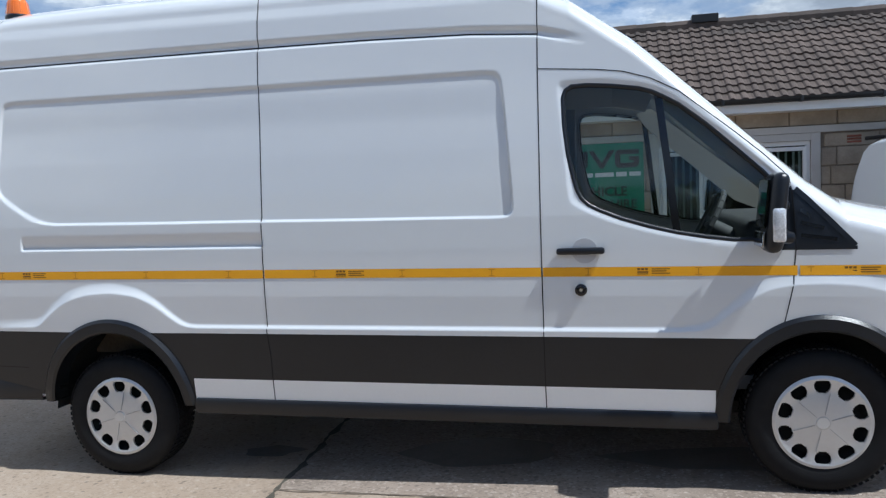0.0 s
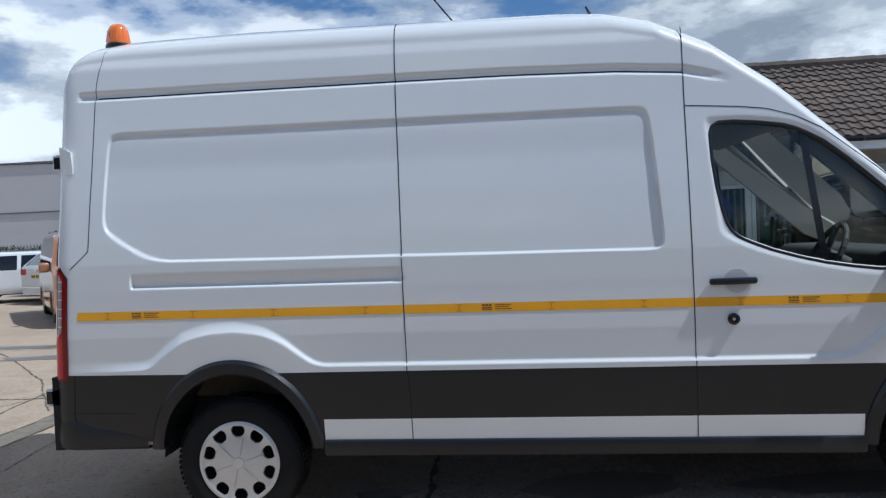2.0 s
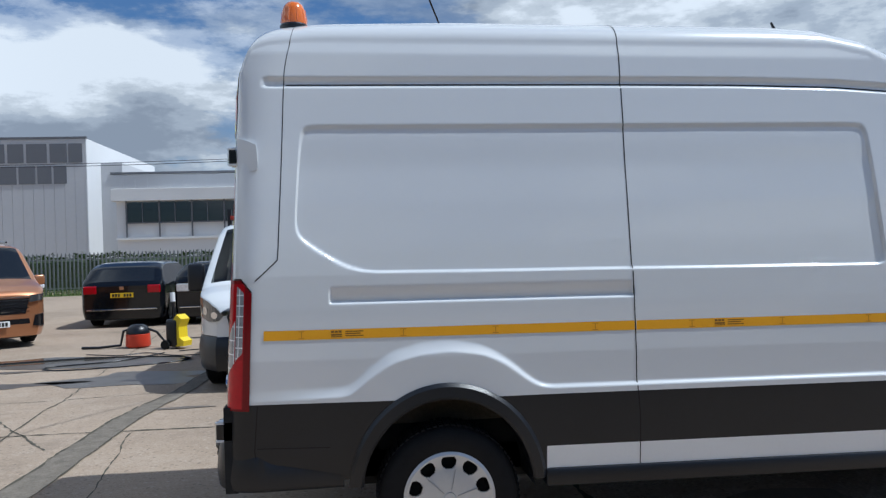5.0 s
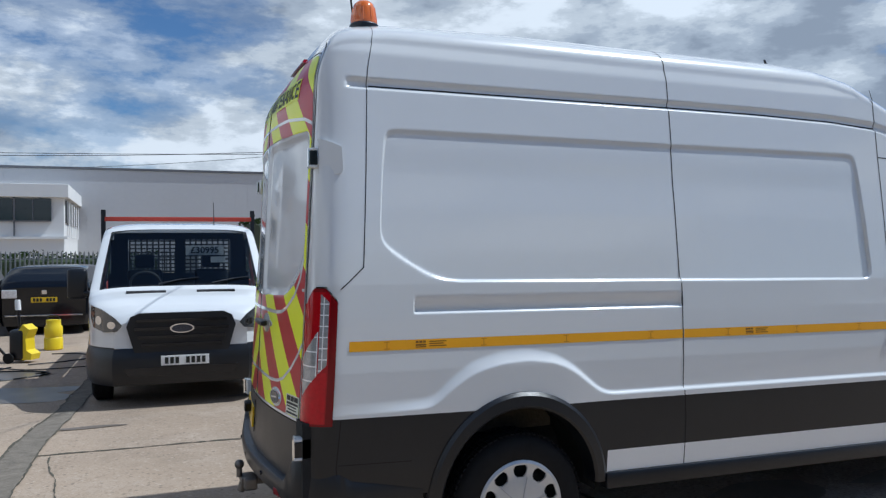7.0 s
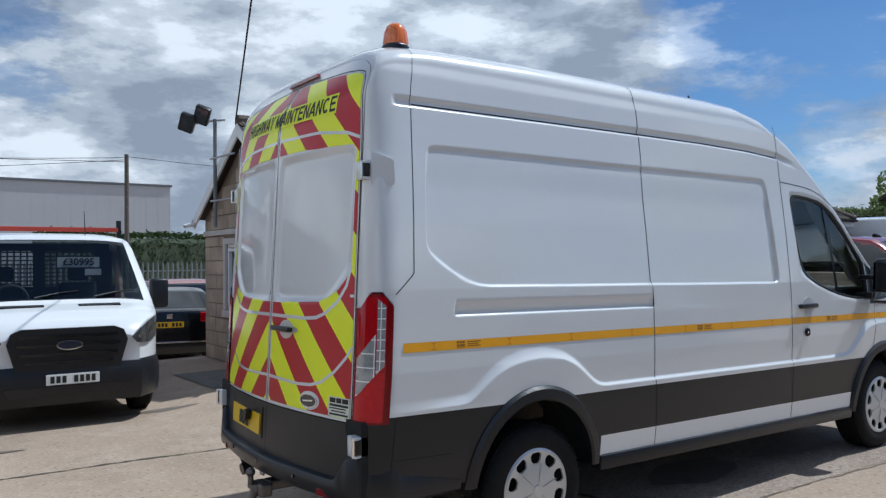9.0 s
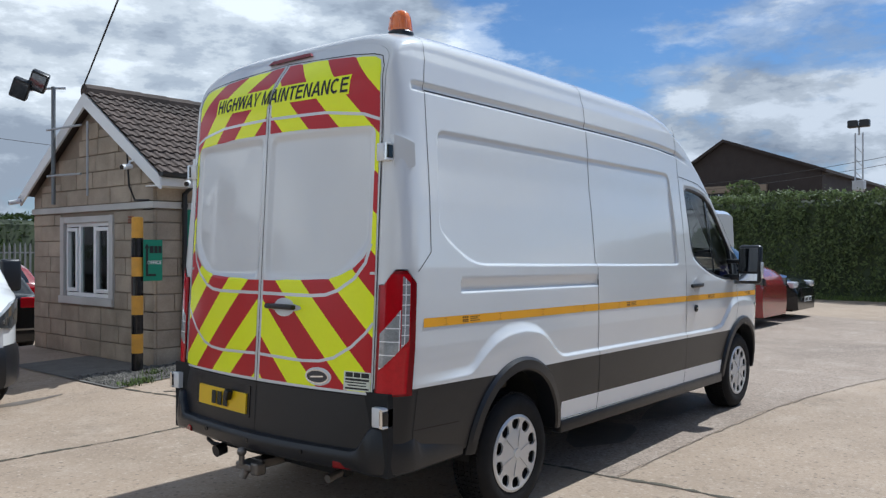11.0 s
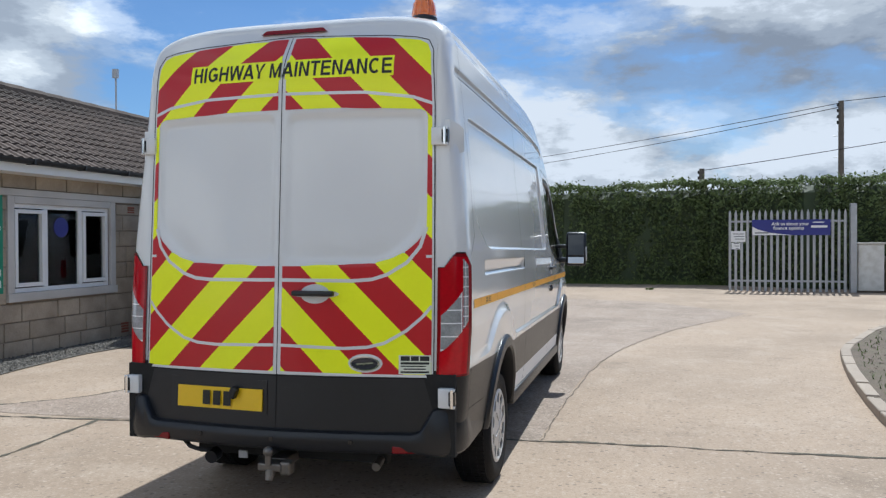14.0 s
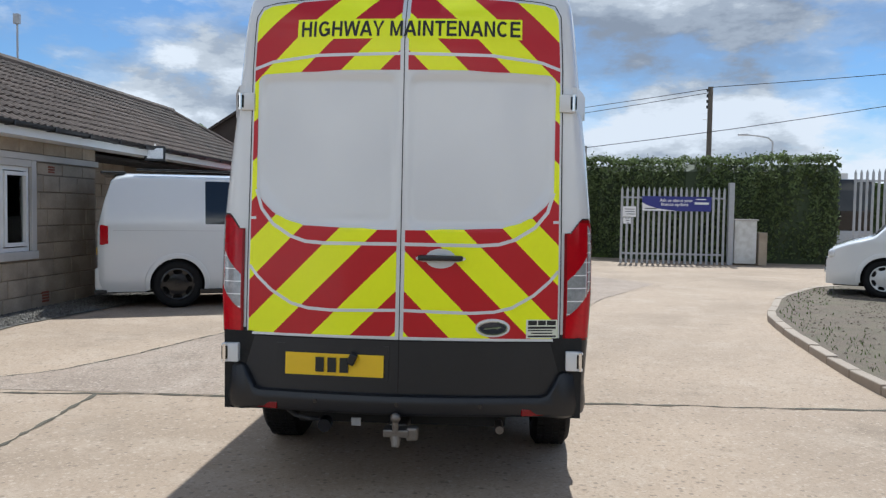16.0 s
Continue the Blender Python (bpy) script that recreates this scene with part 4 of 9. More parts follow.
pts = [(-1.285, 11.45, 2.85), (-1.285, 11.40, 2.4), (-1.285, 11.25, 2.2), (-1.285, 10.9, 2.19)]
tube(bm, pts, 0.012, 6)
tagged(part("wall_cable", bm, "wire", None, "black cable drooping down the gable wall"), category="cable")
bm = bmesh.new()
tube(bm, [(-1.45, 12.36, 3.80), (-2.45, 9.2, 4.56), (-5.25, 0.1, 6.85), (-12, -22, 12.4)], 0.011, 6)
tagged(part("overhead_cable", bm, "wire", None, "black service cable from the gable to overhead"), category="cable")

# roof tiles of the front slope, course by course
CW, CH = 0.30, 0.195
slope_len = math.hypot(DY, DZ)
rows = int(slope_len / CH)
ct, st = math.cos(PITCH), math.sin(PITCH)


def tile_mesh():
    bm = bmesh.new()
    prof = [(0.0, 0.012), (0.02, 0.012), (0.04, 0.030), (0.06, 0.033), (0.085, 0.028), (0.105, 0.012), (0.165, 0.012), (0.185, 0.030), (0.21, 0.033), (0.235, 0.028), (0.255, 0.012), (0.297, 0.012)]
    lo = [bm.verts.new((x, 0.0, z + 0.022)) for x, z in prof]
    hi = [bm.verts.new((x, CH + 0.03, z - 0.004)) for x, z in prof]
    un = [bm.verts.new((x, 0.0, z - 0.004)) for x, z in prof]
    for i in range(len(prof) - 1):
        bm.faces.new((lo[i], lo[i + 1], hi[i + 1], hi[i]))
        bm.faces.new((un[i], un[i + 1], lo[i + 1], lo[i]))
    me = bpy.data.meshes.new("tile")
    bm.to_mesh(me)
    bm.free()
    me.materials.append(M["roof_tile"])
    return me


tile = tile_mesh()
tm = np.array([v.co[:] for v in tile.vertices])
tf = [tuple(p.vertices) for p in tile.polygons]
rest_v, rest_f = [], []
n_tile = 0
trnd = random.Random(12)
for r in range(rows):
    s = r * CH
    frac = (s + CH / 2) / slope_len
    x_stop = X_END - (X_END - RIDGE_END) * frac
    x = GXW - 0.16
    c = 0
    while x + CW * 0.5 < x_stop:
        base = Matrix.Translation((x, EAVE_Y - 0.02 + s * ct, EAVE_Z - 0.012 + s * st + trnd.uniform(-0.003, 0.003))) @ Matrix.Rotation(PITCH + trnd.uniform(-0.012, 0.012), 4, "X")
        if x < 7.8 and n_tile < 300 and r < 12 and x > -1.5:
            ob = new("roof_tile", tile)
            ob.parent = roof
            ob.matrix_basis = base
            n_tile += 1
        else:
            k = len(rest_v)
            rest_v += [tuple(base @ Vector(p)) for p in tm]
            rest_f += [tuple(i + k for i in f) for f in tf]
        x += CW
        c += 1
tagged(mesh_ob("upper_tiles", rest_v, rest_f, "roof_tile", roof), kind="stuff")
# ---- hedge, gate, fences, poles and distant buildings ----
def leaves(name, count, sample, size, material, label, category, seed, parent=None, kind="stuff"):
    """Many small bent leaves on the surface that sample() gives: place and outward way."""
    rnd = np.random.default_rng(seed)
    P, Nn = sample(count, rnd)
    s = size * rnd.uniform(0.55, 1.35, (count, 1))
    d = rnd.normal(size=(count, 3))
    n = Nn + 0.75 * rnd.normal(size=(count, 3))
    n /= np.linalg.norm(n, axis=1, keepdims=True)
    u = np.cross(n, d)
    u /= np.linalg.norm(u, axis=1, keepdims=True)
    v = np.cross(n, u)
    a, b = P - u * s, P + u * s
    c, e = P + v * s * 0.5 + n * s * 0.15, P - v * s * 0.5 + n * s * 0.15
    co = np.stack([a, e, b, c], 1).reshape(-1, 3)
    idx = np.arange(count * 4).reshape(-1, 4)
    me = bpy.data.meshes.new(name)
    me.from_pydata(co.tolist(), [], idx.tolist())
    me.materials.append(M[material])
    ob = new(name, me)
    ob.parent = parent
    return tagged(ob, label, category, kind=kind) if parent is None else tagged(ob, kind=kind)


def hedge(name, pts, top, thick, count, label, seed, size=0.06, z0=0.0, leaf="leaf"):
    """A clipped hedge along a line: solid core coloured as inner shade, and an uneven coat of leaves."""
    h = thing(name, (0, 0, 0), label, "hedge")
    segs = [(Vector(a), Vector(b)) for a, b in zip(pts[:-1], pts[1:])]
    lens = np.array([(b - a).length for a, b in segs])
    vs, fs = [], []
    rr = random.Random(seed)
    dense = []
    for a, b in segs:
        k = max(1, int((b - a).length / 0.4))
        dense += [(a + (b - a) * q / k, (b - a).normalized()) for q in range(k)]
    dense.append((segs[-1][1], (segs[-1][1] - segs[-1][0]).normalized()))
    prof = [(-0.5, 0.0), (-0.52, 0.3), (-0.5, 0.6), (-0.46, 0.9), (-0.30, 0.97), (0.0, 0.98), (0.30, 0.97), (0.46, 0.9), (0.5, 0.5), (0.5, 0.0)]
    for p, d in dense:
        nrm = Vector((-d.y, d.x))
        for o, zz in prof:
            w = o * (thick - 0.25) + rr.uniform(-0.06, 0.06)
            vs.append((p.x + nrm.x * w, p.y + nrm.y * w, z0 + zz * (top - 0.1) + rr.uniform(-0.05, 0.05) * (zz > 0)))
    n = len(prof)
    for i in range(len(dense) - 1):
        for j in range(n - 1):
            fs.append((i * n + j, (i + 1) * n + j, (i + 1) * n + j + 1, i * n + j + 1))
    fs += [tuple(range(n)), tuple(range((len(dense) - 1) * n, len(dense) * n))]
    mesh_ob("inner_wood", vs, fs, "leaf_shade", h)

    def sample(cnt, rnd):
        which = rnd.choice(len(segs), cnt, p=lens / lens.sum())
        f = rnd.uniform(0, 1, cnt)
        A = np.array([s[0][:] for s in segs])[which]
        B = np.array([s[1][:] for s in segs])[which]
        D = (B - A) / np.linalg.norm(B - A, axis=1, keepdims=True)
        Nr = np.stack([-D[:, 1], D[:, 0]], 1)
        base = A + (B - A) * f[:, None]
        t = rnd.uniform(0, 1, cnt)
        face = np.where(t < 0.62, 1, np.where(t < 0.72, -1, 0))
        zz = np.where(face != 0, rnd.uniform(0.02, 1.0, cnt) ** 0.85, 0)
        along = f * lens[which] + which * 7.3
        lump = 0.07 * np.sin(along * 2.1 + zz * 4) + 0.06 * np.sin(along * 5.3 + 1.7 + zz * 7) + 0.04 * np.sin(along * 11.0)
        crest = top + 0.06 * np.sin(along * 1.3) + 0.05 * np.sin(along * 3.7 + 1)
        rnd_n = np.abs(rnd.normal(0, 0.07, cnt))
        off = np.where(face != 0, face * (thick / 2 + lump + rnd_n - 0.06), rnd.uniform(-0.5, 0.5, cnt) * thick)
        z = np.where(face != 0, zz * crest, crest + rnd.normal(0, 0.05, cnt) + (rnd.uniform(0, 1, cnt) > 0.97) * rnd.uniform(0, 0.22, cnt))
        P = np.concatenate([base + Nr * off[:, None], (z + z0)[:, None]], 1)
        out = np.concatenate([Nr * face[:, None], np.where(face != 0, 0.25, 1.0)[:, None]], 1)
        return P, out
    leaves("foliage", count, sample, size, leaf, "", "", seed, h)
    return h


hedge("hedge", [(24.0, 22.0), (20.5, 10.5), (18.95, 5.5), (18.9, 1.2), (17.2, -1.6), (16.9, -5.7)][::-1], 3.15, 1.5, 52000, "tall clipped green hedge along the yard edge", 3, 0.062, z0=gz_at(18, 0))
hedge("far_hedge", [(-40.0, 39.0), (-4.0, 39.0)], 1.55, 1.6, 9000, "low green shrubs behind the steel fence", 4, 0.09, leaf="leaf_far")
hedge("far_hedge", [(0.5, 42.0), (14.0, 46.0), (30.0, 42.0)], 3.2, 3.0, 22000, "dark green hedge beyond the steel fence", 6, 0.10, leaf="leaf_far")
# two unseen hedges, added to block low sky and darken the van's reflections
hedge("unseen_hedge", [(-21.0, 11.0), (-21.0, -14.0)], 3.2, 1.6, 5000, "added hedge out of view that blocks low sky light", 17, 0.12)
hedge("unseen_hedge", [(-20.0, -14.4), (12.0, -14.5)], 4.6, 1.6, 7000, "added hedge out of view that blocks low sky light", 18, 0.12)
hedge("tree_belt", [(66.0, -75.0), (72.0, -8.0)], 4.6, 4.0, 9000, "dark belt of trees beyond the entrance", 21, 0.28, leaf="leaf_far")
hedge("far_hedge", [(24.4, 22.6), (33.0, 40.0)], 3.0, 2.0, 6000, "tall green hedge behind the parked cars", 7, 0.1)


def pale_run(name, pts, z_top, z_bot, pitch, label, category="fence", lean_base=0.0, width=0.068, joined=False, material="galvanised"):
    """Steel palisade: pointed pales on two rails between posts."""
    f = thing(name, (0, 0, 0), label, category)
    jb = bmesh.new()
    for a, b in zip(pts[:-1], pts[1:]):
        a, b = Vector(a), Vector(b)
        ln = (b - a).length
        d = (b - a).normalized()
        ang = math.atan2(d.y, d.x)
        n = int(ln / pitch)
        base = None
        for i in range(n + 1):
            p = a + d * min(i * pitch, ln)
            w = width / 2
            if base is None or joined:
                bm = jb if joined else bmesh.new()
                k = [v for v in bm.verts]
                outline = [(-w, z_bot), (w, z_bot), (w, z_top - 0.10), (0.0, z_top), (-w, z_top - 0.10)]
                pm = Matrix.Translation((p.x, p.y, 0)) @ Matrix.Rotation(ang, 4, "Z")
                lo = [bm.verts.new(pm @ Vector((x, -0.006 - 0.012 * (1 - abs(x) / w if w else 0), z))) for x, z in outline]
                hi = [bm.verts.new(pm @ Vector((x, 0.006, z))) for x, z in outline]
                bm.faces.new(lo)
                bm.faces.new(hi[::-1])
                for q in range(5):
                    bm.faces.new((lo[q], hi[q], hi[(q + 1) % 5], lo[(q + 1) % 5]))
                if not joined:
                    base = part("pale", bm, material, f)
                    p0 = p
            else:
                ob = new("pale", base.data)
                ob.parent = f
                ob.location = (p.x - p0.x, p.y - p0.y, 0)
        for zr in (z_bot + 0.28, z_top - 0.32):
            bm = bmesh.new()
            m = Matrix.Translation((a.x, a.y, 0)) @ Matrix.Rotation(ang, 4, "Z")
            box(bm, 0, ln, 0.008, 0.05, zr - 0.025, zr + 0.025, m=m)
            part("rail", bm, material, f)
    if joined:
        tagged(part("pales", jb, material, f), kind="stuff")
    return f


pale_run("palisade_gate", [(15.2, 0.86), (15.16, -2.05)], 2.30, 0.08, 0.152, "grey galvanised palisade gate standing open by the hedge", "gate")
gp = thing("gate_post", (15.17, -2.22, gz_at(15, -2)), "square galvanised steel gate post", "post")
bm = bmesh.new()
box(bm, -0.075, 0.075, -0.075, 0.075, 0.0, 2.36, 0.006)
part("post", bm, "galvanised", gp)
FACE_W = Matrix.Rotation(radians(-90), 4, "Z") @ Matrix.Rotation(radians(90), 4, "X")
ban = thing("gate_banner", (0, 0, 0), "dark blue and white finance banner tied to the gate", "banner")
bm = bmesh.new()
box(bm, 15.125, 15.132, -1.66, 0.30, 1.60, 2.02)
part("cloth", bm, "banner_blue", ban)
bm = bmesh.new()
prism(bm, [(0.295, 1.605), (0.295, 1.84), (0.15, 1.76), (-0.15, 1.67), (-0.55, 1.62), (-0.75, 1.605)], "x", 15.118, 15.124)
part("white_field", bm, "sign_white", ban)
text_part("Ask us about your", 0.125, Matrix.Translation((15.116, -0.66, 1.905)) @ FACE_W, "sign_white", ban, bold=0.002)
text_part("finance options", 0.125, Matrix.Translation((15.116, -0.62, 1.79)) @ FACE_W, "sign_white", ban, bold=0.002)
for y0, y1, z0, z1 in ((-1.18, -1.58, 1.80, 1.86), (-1.22, -1.5, 1.93, 1.96), (0.22, -0.12, 1.65, 1.68)):
    bm = bmesh.new()
    box(bm, 15.114, 15.118, y1, y0, z0, z1)
    part("bar", bm, "sign_white" if z0 > 1.7 else "logo_grey", ban)
for z0, z1, y0, y1 in ((1.42, 1.72, 0.46, 0.84), (1.22, 1.40, 0.60, 0.82)):
    s = thing("gate_notice", (15.177, (y0 + y1) / 2, (z0 + z1) / 2), "small white notice fixed to the steel gate", "sign")
    bm = bmesh.new()
    box(bm, -0.004, 0.004, (y0 - y1) / 2, (y1 - y0) / 2, (z0 - z1) / 2, (z1 - z0) / 2)
    part("plate", bm, "sign_white", s)
    for k in range(3):
        bm = bmesh.new()
        box(bm, -0.008, -0.004, (y0 - y1) / 2 + 0.04, (y1 - y0) / 2 - 0.05 - 0.03 * k, 0.08 - 0.07 * k - 0.02, 0.08 - 0.07 * k)
        part("bar", bm, "logo_grey", s)
cab = thing("meter_cabinet", (15.35, -2.65, gz_at(15, -2)), "weathered white meter cabinet beside the gate", "cabinet")
bm = bmesh.new()
box(bm, -0.18, 0.25, -0.32, 0.30, 0.05, 1.28, 0.012)
part("body", bm, "cabinet_white", cab)
bm = bmesh.new()
box(bm, -0.195, -0.181, -0.27, 0.25, 0.12, 1.20, 0.006)
part("door", bm, "cabinet_white", cab)
bm = bmesh.new()
box(bm, -0.22, 0.28, -0.36, 0.34, 1.281, 1.33, 0.01)
part("lid", bm, "grey_trim", cab)
bm = bmesh.new()
box(bm, -0.2, 0.15, -0.62, -0.38, 0.0, 0.95, 0.02)
part("pier", bm, "stone_block", cab)
pale_run("steel_fence", [(14.6, -5.4), (10.5, -9.25)], 2.82, 0.06, 0.155, "grey galvanised palisade fence beside the entrance")
pale_run("steel_fence", [(-60.0, 36.0), (-3.2, 36.6), (-3.0, 27.6), (20.0, 30.0)], 1.75, -0.1, 0.17, "grey palisade fence behind the parked cars", joined=True, material="fence_steel")


def utility_pole(x, y, top, r, label, steps=True):
    p = thing("utility_pole", (x, y, 0), label, "pole")
    bm = bmesh.new()
    cyl(bm, (0, 0, 0), (0, 0, top), r * 1.2, r, 14)
    part("shaft", bm, "pole_wood", p, smooth=True)
    for k in range(4):
        bm = bmesh.new()
        cyl(bm, (0, -0.10, top - 0.15 - 0.22 * k), (0, 0.10, top - 0.15 - 0.22 * k), 0.018, seg=8)
        cyl(bm, (0, 0.12, top - 0.2 - 0.22 * k), (0, 0.12, top - 0.08 - 0.22 * k), 0.035, seg=8)
        part("insulator", bm, "black_pipe", p)
    if steps:
        for k in range(6):
            bm = bmesh.new()
            cyl(bm, (0, (-1) ** k * 0.05, top - 1.3 - 0.4 * k), (0, (-1) ** k * 0.26, top - 1.3 - 0.4 * k), 0.012, seg=6)
            part("step", bm, "galvanised", p)


utility_pole(24.42, -3.96, 6.62, 0.095, "dark wooden utility pole behind the hedge")
utility_pole(24.4, 0.98, 4.22, 0.10, "short wooden pole top above the hedge", False)
utility_pole(3.5, 39.6, 6.85, 0.095, "dark wooden utility pole behind the fence")


def sag(bm, a, b, drop, r, n=14):
    a, b = Vector(a), Vector(b)
    pts = [a + (b - a) * (k / n) - Vector((0, 0, drop * 4 * (k / n) * (1 - k / n))) for k in range(n + 1)]
    return tube(bm, pts, r, 5)


for a, b, d in (((24.42, -3.96, 6.55), (60, 30, 7.0), 0.5), ((24.42, -3.96, 6.4), (60, 31, 6.6), 0.7), ((24.42, -3.96, 6.6), (22, -40, 10.5), 0.4), ((24.4, 0.98, 4.15), (23.5, -40, 12.5), 0.8),
                ((3.5, 39.6, 6.7), (-40, 32, 6.2), 1.0), ((3.5, 39.6, 6.75), (40, 47, 8.2), 0.6), ((3.5, 39.6, 6.5), (-60, 48, 8.0), 0.8), ((3.5, 39.6, 6.6), (-24, 78.85, 9.4), 0.6)):
    bm = bmesh.new()
    sag(bm, a, b, d, 0.014)
    tagged(part("overhead_wire", bm, "wire", None, "thin black overhead wire against the sky"), category="wire", group="overhead wires")

lm = thing("light_mast", (34.3, 10.0, 0), "slim lattice mast carrying two floodlights", "mast")
for dy in (-0.16, 0.16):
    bm = bmesh.new()
    cyl(bm, (0, dy, 0), (0, dy, 7.0), 0.035, seg=8)
    part("leg", bm, "galvanised", lm)
for k in range(10):
    bm = bmesh.new()
    cyl(bm, (0, -0.16, 0.6 * k + 0.6), (0, 0.16, 0.6 * k + 1.0), 0.016, seg=6)
    part("brace", bm, "galvanised", lm)
bm = bmesh.new()
cyl(bm, (0, 0, 6.9), (0, 0, 7.35), 0.05, seg=8)
part("neck", bm, "galvanised", lm)
bm = bmesh.new()
box(bm, -0.25, 0.25, -0.25, 0.25, 4.3, 4.75, 0.02)
part("junction_box", bm, "galvanised", lm)
for dy in (-0.25, 0.25):
    bm = bmesh.new()
    box(bm, -0.22, 0.12, dy - 0.22, dy + 0.22, 7.25, 7.6, 0.05)
    part("lamp_head", bm, "black_plastic", lm)
sl = thing("street_lamp", (40.0, -11.7, 0), "grey street lamp with a curved arm", "street lamp")
bm = bmesh.new()
cyl(bm, (0, 0, 0), (0, 0, 5.9), 0.09, 0.055, 10)
tube(bm, [(0, 0, 5.9), (0, 0.25, 6.12), (0, 0.7, 6.22), (0, 1.5, 6.3)], 0.045, 8)
part("column", bm, "galvanised", sl, smooth=True)
bm = bmesh.new()
box(bm, -0.12, 0.12, 1.45, 2.0, 6.25, 6.36, 0.03)
part("lantern", bm, "galvanised", sl)

# ---- distant buildings ----
def sheet_wall(bm, x0, x1, y, z0, z1, pitch=0.9, depth=0.02):
    """A ribbed metal wall facing -y."""
    x = x0
    while x < x1 - 1e-6:
        b = min(x + pitch, x1)
        box(bm, x, b - 0.02, y - depth, y, z0, z1)
        x = b
    return bm


wh = thing("warehouse", (0, 0, 0), "long pale grey metal-clad warehouse with a flat parapet", "building")
bm = bmesh.new()
box(bm, -26, 17.0, 79.0, 110, 0, 9.3)
box(bm, -75, -25.0, 79.0, 110, 0, 10.4)
part("wall", bm, "cladding_grey", wh)
bm = bmesh.new()
sheet_wall(bm, -26, 17.0, 79.0, 0, 9.25, 1.1)
tagged(part("cladding", bm, "cladding_grey", wh), kind="stuff")
bm = bmesh.new()
box(bm, -26.05, 17.15, 78.85, 79.3, 9.28, 9.48)
box(bm, -75, -39.8, 78.85, 79.3, 10.4, 10.6)
part("parapet", bm, "logo_grey", wh)
bm = bmesh.new()
box(bm, -75, -40.2, 78.9, 79.05, 5.2, 5.35)
part("band", bm, "logo_grey", wh)
bk = thing("factory_block", (0, 0, 0), "tall pale grey factory block with big dark lettering", "building")
bm = bmesh.new()
box(bm, -37.9, -27.0, 75.0, 100, 0, 12.2)
part("wall", bm, "cladding_grey", bk)
bm = bmesh.new()
sheet_wall(bm, -37.9, -27.0, 75.0, 0, 12.15, 0.9, 0.04)
tagged(part("cladding", bm, "cladding_grey", bk), kind="stuff")
# side wall in a paler grey than the front
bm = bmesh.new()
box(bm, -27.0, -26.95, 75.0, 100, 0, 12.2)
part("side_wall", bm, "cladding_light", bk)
bm = bmesh.new()
box(bm, -38.0, -26.9, 74.9, 75.2, 12.2, 12.38)
part("parapet", bm, "logo_grey", bk)
# company name drawn as plain blocks of its size and colour
for x, w_ in zip((-36.8, -35.2, -33.7, -32.1, -30.1, -28.5), (1.35, 1.25, 1.35, 1.75, 1.45, 1.2)):
    bm = bmesh.new()
    box(bm, x, x + w_, 74.9, 74.95, 10.05, 11.75)
    part("letter_block", bm, "logo_grey", bk)
for k, (x, w_) in enumerate(zip((-36.1, -34.5, -32.8, -31.2, -29.8), (1.4, 1.5, 1.4, 1.2, 1.1))):
    bm = bmesh.new()
    box(bm, x, x + w_, 74.9, 74.95, 8.15, 9.75)
    part("letter_block", bm, "logo_orange" if k == 0 else "logo_grey", bk)
of = thing("office_block", (0, 0, 0), "two-storey white office block with long window bands", "building")
bm = bmesh.new()
box(bm, -22.0, -10.25, 66.2, 92, 0, 6.5)
part("wall", bm, "office_white", of)
bm = bmesh.new()
box(bm, -22.3, -9.9, 65.7, 92.3, 5.85, 6.85, 0.03)
part("roof_edge", bm, "office_white", of)
bm = bmesh.new()
box(bm, -22.0, -10.0, 65.9, 66.4, 2.75, 2.95)
part("ledge", bm, "office_white", of)
for k in range(4):
    x0 = -11.0 - 2.55 * (k + 1)
    w = part("window", box(bmesh.new(), x0, x0 + 2.45, 66.05, 66.18, 4.15, 5.75), "glass_dark", of)
    part("frame", box(bmesh.new(), x0 - 0.06, x0 + 0.06, 65.98, 66.06, 2.95, 5.85), "logo_grey", w)
    part("frame", box(bmesh.new(), x0 + 1.2, x0 + 1.26, 65.98, 66.05, 4.15, 5.75), "logo_grey", w)
    part("frame", box(bmesh.new(), x0, x0 + 2.45, 65.98, 66.05, 4.05, 4.15), "logo_grey", w)
for k in range(11):
    y0 = 67.2 + 2.2 * k
    w = part("window", box(bmesh.new(), -10.24, -10.14, y0, y0 + 1.75, 4.0, 5.7), "glass_dark", of)
    part("frame", box(bmesh.new(), -10.14, -10.08, y0 + 1.75, y0 + 2.2, 2.9, 5.8), "office_white", w)

barn = thing("barn", (0, 5.2, 0), "dark brown gabled barn behind the hedge", "building")
bm = bmesh.new()
prism(bm, [(13.3, 0), (27.8, 0), (27.8, 6.6), (21.2, 10.8), (13.3, 7.9)], "x", 62, 90)
part("wall", bm, "barn_dark", barn)
for y0, z0, y1, z1 in ((12.9, 7.75, 21.2, 10.8), (28.2, 6.35, 21.2, 10.8)):
    bm = bmesh.new()
    prism(bm, [(y0, z0), (y1, z1), (y1, z1 + 0.25), (y0, z0 + 0.25)], "x", 61.5, 90.5)
    part("roof", bm, "barn_dark", barn)
wq = part("window", box(bmesh.new(), 61.85, 61.95, 18.0, 22.6, 3.4, 6.3), "glass_dark", barn)
for k in range(7):
    part("bar", box(bmesh.new(), 61.75, 61.84, 18.0 + 0.72 * k, 18.08 + 0.72 * k, 3.4, 6.3), "galvanised", wq)
for k in range(3):
    part("bar", box(bmesh.new(), 61.73, 61.75, 18.0, 22.6, 3.9 + 0.9 * k, 4.0 + 0.9 * k), "galvanised", wq)
part("lintel", box(bmesh.new(), 61.7, 62, 17.6, 23.2, 6.4, 7.0), "mortar", barn)


